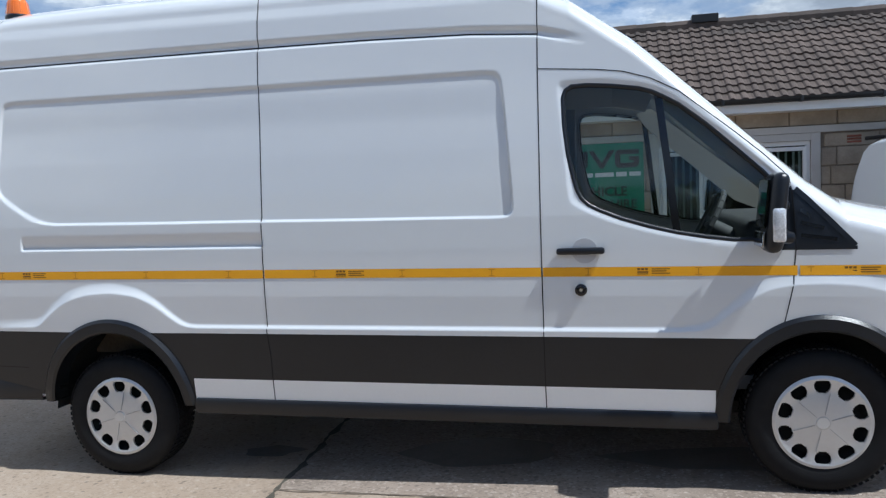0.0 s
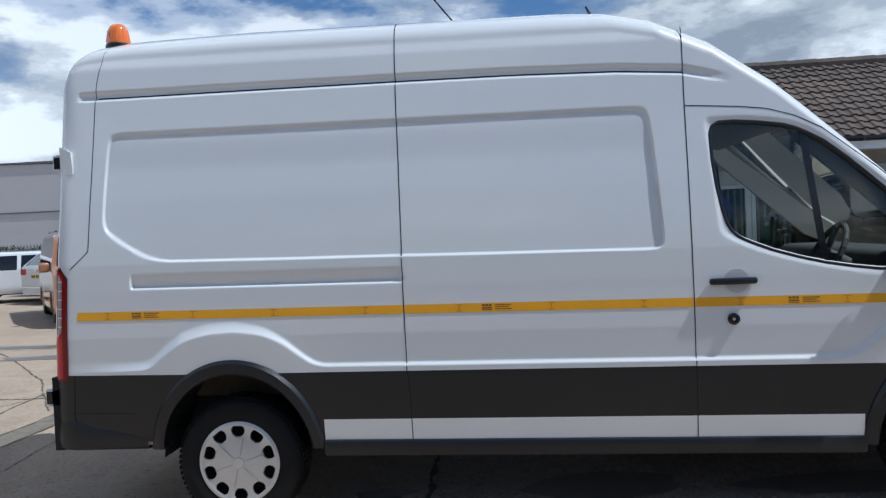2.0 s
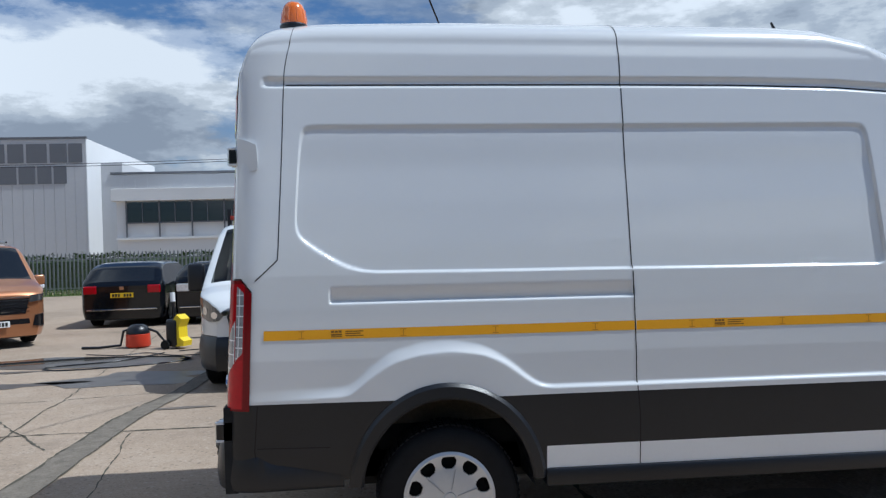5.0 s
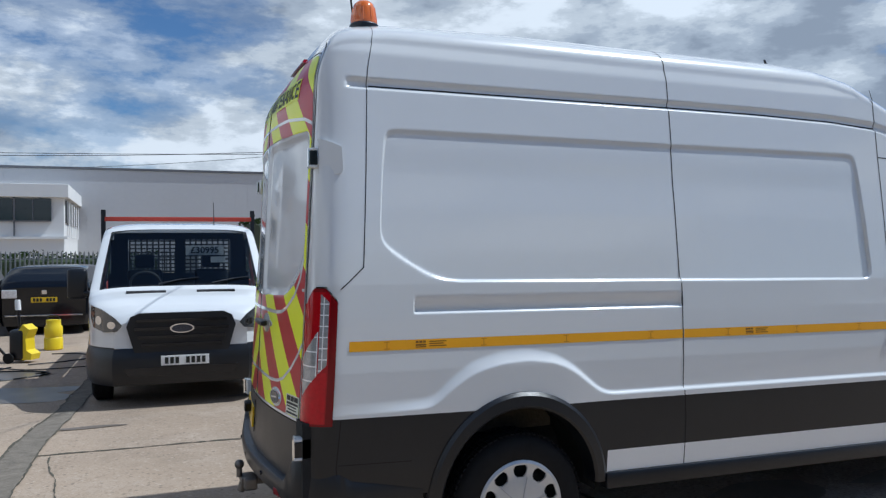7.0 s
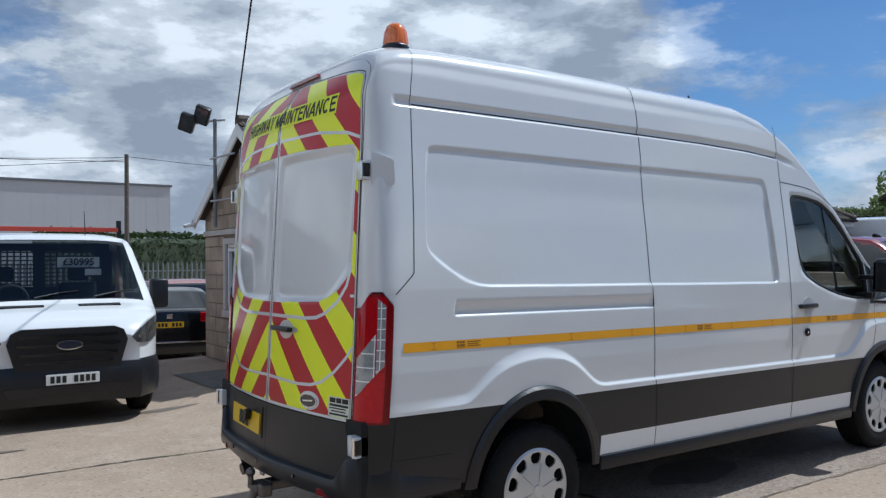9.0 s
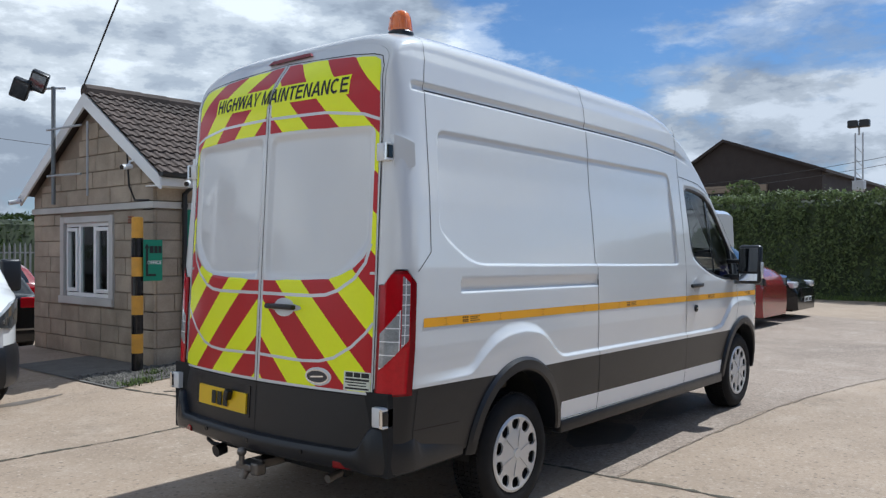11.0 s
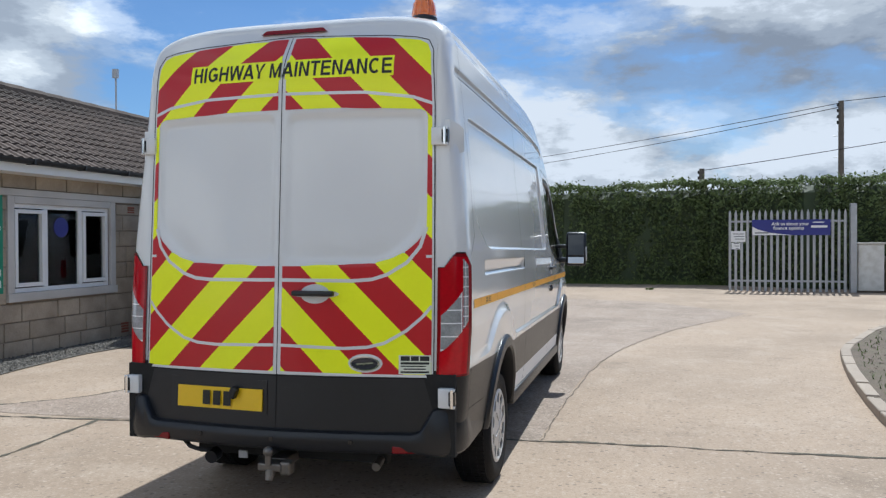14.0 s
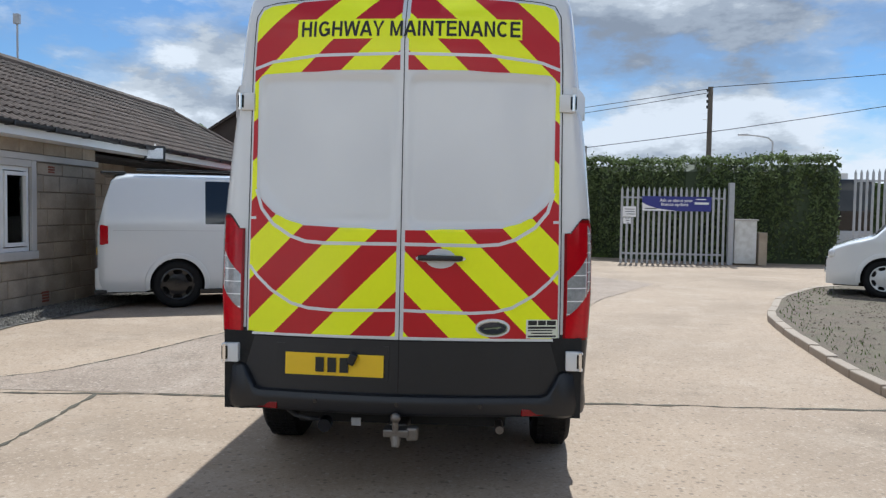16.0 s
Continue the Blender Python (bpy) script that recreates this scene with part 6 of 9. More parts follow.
def outline_strip(name, poly, width, material, out, flip=-1, parent=None, label=""):
    """A raised frame along a closed outline on the body side."""
    n = len(poly)
    cxm, czm = sum(p[0] for p in poly) / n, sum(p[1] for p in poly) / n
    vs, fs = [], []
    dense = []
    for i in range(n):
        (ax, az), (bx, bz) = poly[i], poly[(i + 1) % n]
        k = max(1, int(math.hypot(bx - ax, bz - az) / 0.03))
        dense += [(ax + (bx - ax) * q / k, az + (bz - az) * q / k) for q in range(k)]
    m = len(dense)
    for i, (x, z) in enumerate(dense):
        (px, pz), (qx, qz) = dense[i - 1], dense[(i + 1) % m]
        ln = math.hypot(qx - px, qz - pz) or 1
        nx, nz = (qz - pz) / ln, -(qx - px) / ln
        vs += [on_side(x + nx * width * 0.75, z + nz * width * 0.75, -0.004, flip), on_side(x + nx * width * 0.55, z + nz * width * 0.55, out, flip),
               on_side(x - nx * width * 0.45, z - nz * width * 0.45, out, flip), on_side(x - nx * width * 0.6, z - nz * width * 0.6, -0.03, flip)]
    for i in range(m):
        a, b = 4 * i, 4 * ((i + 1) % m)
        fs += [(a + k, b + k, b + k + 1, a + k + 1) for k in range(3)]
    return mesh_ob(name, vs, fs, material, parent or van, label, smooth=True)


for flip in (-1, 1):
    outline_strip("window_seal", WINDOW, 0.017, "black_plastic", 0.002, flip)
    pane = mesh_ob("door_window", [on_side(x, z, -0.010, flip) for x, z in WINDOW], [tuple(range(len(WINDOW)))], "glass", van, "tinted door window glass")
    pane.visible_shadow = False
    ribbon("window_divider", [(0.118, 2.025), (0.190, 1.362)], 0.036, "black_gloss", out=-0.006, flip=flip)

# ---- wheel arches, tyres, wheel trims ----


def arch_trim(hx, hz, flip):
    bm = bmesh.new()
    cols = []
    n = 44
    for i in range(n + 1):
        a = math.radians(-8 + 196 * i / n)
        c, s = math.cos(a), math.sin(a)
        ring = []
        for ra, rb, out in ((0.415, 0.450, -0.10), (0.418, 0.453, 0.012), (0.430, 0.465, 0.024), (0.470, 0.515, 0.020), (0.488, 0.532, 0.004), (0.490, 0.535, -0.02)):
            x, z = hx + ra * c, max(0.43, 0.39 + rb * s + RAKE * (hx + 2.9))
            w = float(side_at(x, z)) + 0.002
            ring.append(bm.verts.new((x, flip * (w + out), rake(x, z))))
        cols.append(ring)
    for p, q in zip(cols[:-1], cols[1:]):
        for k in range(5):
            bm.faces.new((p[k], q[k], q[k + 1], p[k + 1]))
    bmesh.ops.remove_doubles(bm, verts=bm.verts, dist=0.0005)
    return part("wheel_arch_trim", bm, "black_plastic", van, smooth=True)


def wheel(hx, hz, flip, parent, R=0.349, W=0.225, face=0.955, rim=0.222, windows=10, cap="silver", tyre="rubber"):
    """A road wheel: tyre with tread blocks, dark steel rim and a trim with windows round its edge."""
    yo = flip * face
    sgn = -flip
    bm = bmesh.new()
    prof = [(rim - 0.01, 0.01), (rim + 0.015, 0.0), (rim + 0.05, -0.006), (R - 0.035, -0.004), (R - 0.012, 0.018), (R, 0.045), (R, W - 0.045), (R - 0.012, W - 0.018), (R - 0.035, W), (rim, W)]
    lathe(bm, [(r, sgn * h) for r, h in prof], (hx, yo, hz), "y", 56)
    for k in range(72):
        a = 2 * math.pi * k / 72
        for h in (0.036, 0.080, 0.125, 0.172):
            m = Matrix.Translation((hx, yo + sgn * (h + 0.008), hz)) @ Matrix.Rotation(a, 4, "Y") @ Matrix.Translation((0, 0, R + 0.001))
            box(bm, -0.010, 0.010, -0.016, 0.016, -0.004, 0.004, m=m)
    wh = part("wheel", bm, tyre, parent, "black rubber tyre with moulded tread", smooth=True, sharp=50)
    bm = bmesh.new()
    lathe(bm, [(rim, sgn * 0.006), (rim - 0.015, sgn * 0.05), (rim - 0.03, sgn * 0.09), (0.06, sgn * 0.10), (0.0, sgn * 0.10)], (hx, yo, hz), "y", 40)
    part("rim", bm, "dark_under", wh, smooth=True)
    bm = bmesh.new()
    na, radii = 240 if windows == 10 else 140, [0.0, 0.028, 0.032, 0.06, 0.10, 0.128, 0.135, 0.142, 0.150, 0.160, 0.170, 0.180, 0.190, 0.197, 0.203, 0.212, rim + 0.004]
    dome = [-0.010, -0.010, -0.004, -0.003, 0.000, 0.003, 0.004, 0.005, 0.006, 0.006, 0.006, 0.005, 0.004, 0.003, 0.002, 0.000, 0.006]
    scale = rim / 0.222
    per = na / windows
    rings = []
    for r, h in zip(radii, dome):
        rings.append([bm.verts.new((hx + r * scale * math.cos(2 * math.pi * i / na), yo + sgn * (h - 0.004), hz + r * scale * math.sin(2 * math.pi * i / na))) for i in range(na)])
    for k in range(len(radii) - 1):
        rm = (radii[k] + radii[k + 1]) / 2
        half = 0.0
        if 0.142 < rm < 0.204:
            half = float(np.interp(rm, [0.142, 0.150, 0.160, 0.175, 0.190, 0.204], [0.16, 0.26, 0.31, 0.34, 0.33, 0.24]))
        for i in range(na):
            ph = abs(((i + 0.5) / per) % 1 - 0.5)
            if ph < half:
                continue
            j = (i + 1) % na
            if k == 0:
                bm.faces.new((rings[0][i], rings[0][j], rings[1][j], rings[1][i]))
            else:
                bm.faces.new((rings[k][i], rings[k][j], rings[k + 1][j], rings[k + 1][i]))
    bmesh.ops.remove_doubles(bm, verts=bm.verts, dist=0.0002)
    g = bmesh.ops.extrude_face_region(bm, geom=list(bm.faces))
    bmesh.ops.translate(bm, vec=(0, sgn * 0.012, 0), verts=[v for v in g["geom"] if isinstance(v, bmesh.types.BMVert)])
    trim = part("wheel_trim", bm, cap, wh, "silver wheel trim with dark windows", smooth=True, sharp=30)
    if windows == 10:
        for k in range(6):
            a = 2 * math.pi * k / 6 + 0.3
            bm = bmesh.new()
            d = Vector((math.cos(a), 0, math.sin(a)))
            m = Matrix.Translation((hx, yo - sgn * 0.008, hz)) @ Matrix.Rotation(-a, 4, "Y")
            box(bm, 0.04, 0.145, -0.002, 0.002, -0.0015, 0.0015, m=m)
            part("groove", bm, "galvanised", trim)
    return wh


for hx, hz in zip(HUB_X, HUB_Z):
    for flip in (-1, 1):
        arch_trim(hx, hz, flip)
        wheel(hx, hz, flip, van)
        # dark liner inside the arch
        bm = bmesh.new()
        pts = []
        for i in range(25):
            a = math.pi * i / 24
            pts.append((hx + 0.43 * math.cos(a), hz + 0.03 + 0.50 * math.sin(a)))
        pts = [(pts[0][0], 0.40)] + pts + [(pts[-1][0], 0.40)]
        vs = []
        for yy in (0.935, 0.60):
            vs.append([bm.verts.new((x, flip * yy, z)) for x, z in pts])
        for i in range(len(pts) - 1):
            bm.faces.new((vs[0][i], vs[0][i + 1], vs[1][i + 1], vs[1][i]))
        bm.faces.new(vs[1])
        part("wheel_arch_liner", bm, "dark_under", van)

# floor pan and black side skirt
bm = bmesh.new()
box(bm, -3.40, 1.40, -0.60, 0.60, 0.34, 0.52)
box(bm, -2.42, 0.34, -0.925, 0.925, 0.44, 0.53)
part("floor_pan", bm, "dark_under", van)
for flip in (-1, 1):
    bm = bmesh.new()
    box(bm, -2.43, 0.37, flip * 0.93 - 0.045, flip * 0.93 + 0.045, 0.385, 0.475, 0.018, m=Matrix.Translation((0, 0, 0)))
    for v in bm.verts:
        v.co.z = rake(v.co.x, v.co.z)
    part("side_skirt", bm, "black_plastic", van, smooth=True)

# ---- tail: rear doors, lamps, bumper ----
last_y, last_z = section(-3.972)
T_LAST = float(last_z[-1])


def tail_half(z):
    return np.interp(z, last_z, last_y)


def door_press(y, z):
    d = np.zeros(np.shape(y))
    poly = [(0.028, 1.375), (0.56, 1.375), (0.765, 1.56), (0.765, 2.165), (0.028, 2.165)]
    d = d + 0.014 * sstep(0.008, -0.03, in_round_poly(np.abs(y), z, poly, 0.022))
    return d


def tail_x(y, z):
    """The tail surface over the distance from the middle and the height."""
    y, z = np.asarray(y, float), np.asarray(z, float)
    base = lean(np.full(np.shape(z), -3.972), z)
    h = np.maximum(tail_half(z), 0.3)
    bulge = 0.088 * (1 - np.clip(np.abs(y) / 0.83, 0, 1) ** 2) * sstep(2.72, 2.3, z)
    return base - bulge + door_press(y, z)


def on_tail(y, z, out=0.0):
    return Vector((float(tail_x(y, z)) - out, -y, float(z) + 0.012))


tz = np.concatenate([np.linspace(0.50, 2.60, 130)[:-1], np.linspace(2.60, T_LAST - 0.0005, 14)])
ts = np.linspace(-1, 1, 129)
TS, TZ = np.meshgrid(ts, tz, indexing="ij")
TY = TS * tail_half(TZ)
TX = tail_x(TY, TZ)
cyy, czz = (TY[:-1, :-1] + TY[1:, 1:]) / 2, (TZ[:-1, :-1] + TZ[1:, 1:]) / 2
door_lim = np.interp(np.abs(cyy), [0, 0.55, 0.70, 0.77, 0.80, 0.82], [2.605, 2.575, 2.556, 2.535, 2.46, 0.0])
t_names = np.full(cyy.shape, "tail_header", object)
is_door = czz < door_lim
t_names[is_door & (cyy > 0)] = "rear_door_right"
t_names[is_door & (cyy <= 0)] = "rear_door_left"
t_names[is_door & (czz < 0.806) & (cyy > 0)] = "door_base_right"
t_names[is_door & (czz < 0.806) & (cyy <= 0)] = "door_base_left"
for nm in sorted(set(t_names.ravel())):
    van_parts[nm] = grid_part(nm, t_names == nm, TX, -TY, TZ + 0.012, "black_plastic" if "base" in nm else "white_paint", van)


def tail_ribbon(name, line, width, material, out=0.002, parent=None, label="", step=0.02):
    pts = []
    for (ay, az), (by, bz) in zip(line[:-1], line[1:]):
        n = max(1, int(math.hypot(by - ay, bz - az) / step))
        pts += [(ay + (by - ay) * k / n, az + (bz - az) * k / n) for k in range(n)]
    pts.append(line[-1])
    vs = []
    for i, (y, z) in enumerate(pts):
        (py, pz), (qy, qz) = pts[max(i - 1, 0)], pts[min(i + 1, len(pts) - 1)]
        ln = math.hypot(qy - py, qz - pz) or 1
        ny, nz = -(qz - pz) / ln * width / 2, (qy - py) / ln * width / 2
        vs += [on_tail(y + ny, z + nz, out), on_tail(y - ny, z - nz, out)]
    fs = [(2 * i, 2 * i + 1, 2 * i + 3, 2 * i + 2) for i in range(len(pts) - 1)]
    return mesh_ob(name, vs, fs, material, parent or van, label)


# tail lamps: lenses wrapped round the rear corners, red with clear fields
th = np.linspace(0.20, 1.53, 76)
lzs = np.linspace(0.816, 1.440, 114)
TH, LZ = np.meshgrid(th, lzs, indexing="ij")
cTH, cLZ = (TH[:-1, :-1] + TH[1:, 1:]) / 2, (LZ[:-1, :-1] + LZ[1:, 1:]) / 2
deg = np.degrees(cTH)
top_z = 1.435 - 0.060 * np.clip((32 - deg) / 20, 0, 1) - 0.075 * np.clip((deg - 56) / 24, 0, 1) ** 1.4
strip = (deg > 25) & (deg < 41) & (cLZ < 1.375 + 0.0022 * (deg - 25)) & (cLZ > 1.045 - 0.0026 * (deg - 43))
block_r = (deg >= 43) & (deg < 84) & (cLZ < 1.245 - 0.0030 * (deg - 43)) & (cLZ > 1.045 - 0.0026 * (deg - 43))
kind_l = np.full(deg.shape, "lens_red", object)
kind_l[block_r] = "lens_clear"
kind_l[strip] = "lens_clear"
jj_ = np.repeat(np.arange(len(lzs) - 1)[None, :], len(th) - 1, 0)
kind_l[strip & ((jj_ % 9 == 0) | (np.abs(deg - 34) < 0.7))] = "lens_rib"
kind_l[block_r & ((np.abs(deg - 45) < 1.0) | (jj_ % 12 == 0))] = "lens_rib"
kind_l[(deg < 23) & (kind_l == "lens_red")] = "lens_dark"
kind_l[(cLZ < 0.828) | (deg > 85) & (kind_l == "lens_red")] = "lens_dark"
kind_l[(cLZ > 1.418) & (deg >= 23)] = "lens_dark"
kind_l[(cLZ < 1.035 - 0.0026 * (deg - 43)) & (cLZ < 1.06) & (deg > 25) & (kind_l == "lens_red")] = "lens_bright"
kind_l[cLZ > top_z] = ""
M["lens_field"] = mat("lens_field", (0.36, 0.37, 0.39), 0.12, metal=0.2, var=0.5, scale=26, fine=150, coat=1.0)
M["lens_white"] = mat("lens_white", (0.86, 0.86, 0.87), 0.15, var=0.05, coat=1.0)
M["red_bright"] = mat("red_bright", (0.52, 0.003, 0.012), 0.08, var=0.15, scale=30, coat=0.25, spec=0.3)
M["red_dark"] = mat("red_dark", (0.20, 0.002, 0.006), 0.2, var=0.1, scale=25, coat=0.1, spec=0.3)
LMAT = {"lens_dark": "red_dark", "lens_red": "red_lens", "lens_clear": "lens_field", "lens_rib": "lens_white", "lens_bright": "red_bright"}
lamp_x = -3.80 - 0.172 * np.sin(TH) ** (2 / CORNER)
lamp_w = np.interp(LZ, W_Z[:12], W_Y[:12])
lamp_k = 1 - np.cos(TH) ** (2 / CORNER)
lamp_y = lamp_w - lamp_k * (lamp_w - 0.815)
lamp_ox, lamp_oy = -0.008 * np.sin(TH), 0.005 * np.cos(TH)
for side in (-1, 1):
    tl = new("tail_lamp")
    tl.parent = van
    tagged(tl, "red tail lamp with clear fields")
    for nm in LMAT:
        ob = grid_part(nm, kind_l == nm, lean(lamp_x, LZ) + lamp_ox, side * (lamp_y + lamp_oy), rake(lamp_x, LZ), LMAT[nm], tl)
        if side == 1:
            ob.data.flip_normals()

# door gap and the frame gap round both doors
tail_ribbon("panel_gap", [(0.0, 0.52), (0.0, 2.60)], 0.0045, "gap", 0.0015)
for s in (-1, 1):
    tail_ribbon("panel_gap", [(s * y, z) for y, z in ((0.0, 2.607), (0.55, 2.577), (0.70, 2.558), (0.768, 2.538), (0.797, 2.48), (0.81, 2.2), (0.818, 1.2), (0.818, 0.55))], 0.005, "gap", 0.0015)
tail_ribbon("panel_gap", [(-0.815, 0.808), (0.815, 0.808)], 0.007, "gap", 0.0015)

# chevrons: stripes at 45 degrees, meeting under the roof, cut round the blank panels
PERIOD, C0 = 0.410, 1.286


def chev_lo(z):
    return float(np.interp(z, [0.80, 1.372, 1.385, 1.41, 1.45, 1.50, 1.545, 1.58, 2.135, 2.16, 2.176, 2.185], [0.021, 0.021, 0.50, 0.60, 0.68, 0.735, 0.765, 0.776, 0.776, 0.765, 0.73, 0.021]))


def chev_hi(z):
    return float(np.interp(z, [0.80, 1.2, 2.2, 2.46, 2.515, 2.54, 2.56, 2.580, 2.596], [0.806, 0.806, 0.797, 0.785, 0.765, 0.72, 0.58, 0.35, 0.013]))


def stripe(side, c0, c1, material, parent):
    """One diagonal stripe on a rear door, split where the blank panel interrupts it."""
    zs = list(np.arange(0.822, 2.596, 0.0075)) + [2.596]
    runs, cur = [], []
    for z in zs:
        a, b = max(chev_lo(z), c0 - z), min(chev_hi(z), c1 - z)
        if b - a > 0.0008:
            cur.append((z, a, b))
        else:
            if len(cur) > 1:
                runs.append(cur)
            cur = []
    if len(cur) > 1:
        runs.append(cur)
    for run in runs:
        n = 5
        vs, fs = [], []
        for z, a, b in run:
            vs += [on_tail(side * (a + (b - a) * k / n), z, 0.0025) for k in range(n + 1)]
        for i in range(len(run) - 1):
            fs += [(i * (n + 1) + k, i * (n + 1) + k + 1, (i + 1) * (n + 1) + k + 1, (i + 1) * (n + 1) + k) for k in range(n)]
        mesh_ob("chevron_stripe", vs, fs, material, parent, "reflective yellow stripe" if "yellow" in material else "reflective red stripe", True)


for side, door in ((1, van_parts["rear_door_right"]), (-1, van_parts["rear_door_left"])):
    c = C0 - 2 * PERIOD
    while c < 3.6:
        stripe(side, c, c + PERIOD / 2, "vinyl_red", door)
        stripe(side, c + PERIOD / 2, c + PERIOD, "vinyl_yellow", door)
        c += PERIOD
    # bare paint shows along the pressed folds
    for pts, w_ in ([[(0.013, 2.270), (0.45, 2.264), (0.70, 2.235), (0.80, 2.20)], 0.016], [[(0.013, 1.298), (0.40, 1.296), (0.50, 1.303), (0.58, 1.328), (0.68, 1.39), (0.745, 1.47), (0.775, 1.57)], 0.018],
                    [[(0.013, 0.962), (0.36, 0.953), (0.48, 0.960), (0.57, 0.982), (0.68, 1.045), (0.76, 1.115), (0.806, 1.17)], 0.016], [[(0.013, 0.822), (0.806, 0.818)], 0.013], [[(0.775, 1.42), (0.806, 1.42)], 0.014]):
        tail_ribbon("bare_fold", [(side * y, z) for y, z in pts], w_, "white_paint", 0.0035, door)
door_r, door_l = van_parts["rear_door_right"], van_parts["rear_door_left"]


ADVANCE = {"H": 0.722, "I": 0.278, "G": 0.778, "W": 0.944, "A": 0.722, "Y": 0.667, " ": 0.278, "M": 0.833, "N": 0.722, "T": 0.611, "E": 0.667, "C": 0.722}


def bold_letter(ch):
    """Convex pieces of a heavy sans capital: widths in ems, heights from 0 to 1."""
    w, b, m = ADVANCE[ch], 0.148, 0.066
    l, r = m, w - m

    def bar(x0, x1, z0=0.0, z1=1.0):
        return [(x0, z0), (x1, z0), (x1, z1), (x0, z1)]

    def slope(xa, xb, z0=0.0, z1=1.0, t=0.160):
        return [(xa, z0), (xa + t, z0), (xb + t, z1), (xb, z1)]
    if ch == "H":
        return [bar(l, l + b), bar(r - b, r), bar(l + b, r - b, 0.42, 0.59)]
    if ch == "I":
        return [bar(l, r)]
    if ch == "T":
        c = w / 2
        return [bar(0.02, w - 0.02, 0.83, 1.0), bar(c - b / 2, c + b / 2, 0.0, 0.83)]
    if ch == "E":
        return [bar(l, l + b), bar(l + b, r + 0.03, 0.0, 0.17), bar(l + b, r, 0.43, 0.59), bar(l + b, r + 0.02, 0.83, 1.0)]
    if ch == "N":
        return [bar(l, l + b), bar(r - b, r), [(l + b, 1.0), (l + b, 0.72), (r - b, 0.0), (r - b, 0.28)]]
    if ch == "M":
        c = w / 2
        return [bar(l, l + 0.135), bar(r - 0.135, r), [(l + 0.135, 1.0), (l + 0.135, 0.62), (c - 0.06, 0.0), (c, 0.0), (c, 0.27)], [(r - 0.135, 0.62), (r - 0.135, 1.0), (c, 0.27), (c, 0.0), (c + 0.06, 0.0)]]
    if ch == "A":
        c = w / 2
        return [slope(0.0, c - 0.085), slope(w - 0.160, c - 0.075), bar(0.20, w - 0.20, 0.22, 0.38)]
    if ch == "Y":
        c = w / 2
        return [bar(c - b / 2, c + b / 2, 0.0, 0.42), [(c - b / 2, 0.42), (c + 0.01, 0.42), (0.165, 1.0), (0.0, 1.0)], [(c - 0.01, 0.42), (c + b / 2, 0.42), (w, 1.0), (w - 0.165, 1.0)]]
    if ch == "W":
        q = w / 4
        return [slope(q - 0.075, 0.0, t=0.145), slope(q - 0.075, 2 * q - 0.0725, t=0.145), slope(3 * q - 0.070, 2 * q - 0.0725, t=0.145), slope(3 * q - 0.070, w - 0.145, t=0.145)]
    out = []
    c, n = w / 2 + 0.012, 18
    a0, a1 = (48, 312) if ch == "C" else (42, 330)
    for k in range(n):
        p, q = radians(a0 + (a1 - a0) * k / n), radians(a0 + (a1 - a0) * (k + 1) / n)
        out.append([(c + 0.335 * math.cos(p), 0.5 + 0.51 * math.sin(p)), (c + 0.335 * math.cos(q), 0.5 + 0.51 * math.sin(q)), (c + 0.185 * math.cos(q), 0.5 + 0.335 * math.sin(q)), (c + 0.185 * math.cos(p), 0.5 + 0.335 * math.sin(p))])
    if ch == "G":
        out += [bar(c + 0.02, r + 0.01, 0.36, 0.53), bar(r - 0.14, r + 0.01, 0.12, 0.36)]
    return out


def door_letters(words, y0, y1, z0, height, parent_of, out=0.0062):
    """Heavy capitals that follow the curve of the rear doors, one mesh a letter."""
    k = (y1 - y0) / sum(ADVANCE[c] for c in words)
    at = 0.0
    for ch in words:
        if ch != " ":
            bm = bmesh.new()
            for i, poly in enumerate(bold_letter(ch)):
                f = bm.faces.new([bm.verts.new((u, v, 0.00012 * (i % 4))) for u, v in poly])
            for ax, n in ((0, 5), (1, 7)):
                for q in range(1, n):
                    co, no = [0, 0, 0], [0, 0, 0]
                    co[ax], no[ax] = q / n, 1
                    bmesh.ops.bisect_plane(bm, geom=bm.verts[:] + bm.edges[:] + bm.faces[:], plane_co=co, plane_no=no)
            for v in bm.verts:
                v.co = on_tail(y0 + k * (at + v.co.x), z0 + height * v.co.y, out + v.co.z)
            mid = y0 + k * (at + ADVANCE[ch] / 2)
            part("letter", bm, "ink", parent_of(mid), "black block letter")
        at += ADVANCE[ch]


for y0, y1, dr in ((-0.565, -0.013, door_l), (0.013, 0.598, door_r)):
    vs = [on_tail(y0 + (y1 - y0) * i / 24, 2.348 + 0.108 * k / 8, 0.0045) for i in range(25) for k in range(9)]
    mesh_ob("letter_field", vs, [(i * 9 + k, i * 9 + k + 1, i * 9 + k + 10, i * 9 + k + 9) for i in range(24) for k in range(8)], "vinyl_yellow", dr, "", True)
door_letters("HIGHWAY MAINTENANCE", -0.550, 0.592, 2.361, 0.083, lambda y: door_r if y > 0 else door_l)

# oval badge, dealer sticker, door handle
def plate_on_tail(name, pts, material, parent, out0, out1, label=""):
    bm = bmesh.new()
    lo = [bm.verts.new(on_tail(y, z, out0)) for y, z in pts]
    hi = [bm.verts.new(on_tail(y, z, out1)) for y, z in pts]
    bm.faces.new(hi)
    for i in range(len(pts)):
        bm.faces.new((lo[i], lo[(i + 1) % len(pts)], hi[(i + 1) % len(pts)], hi[i]))
    return part(name, bm, material, parent, label)


def oval(y, z, a, b, n=32):
    return [(y + a * math.cos(2 * math.pi * k / n), z + b * math.sin(2 * math.pi * k / n)) for k in range(n)]


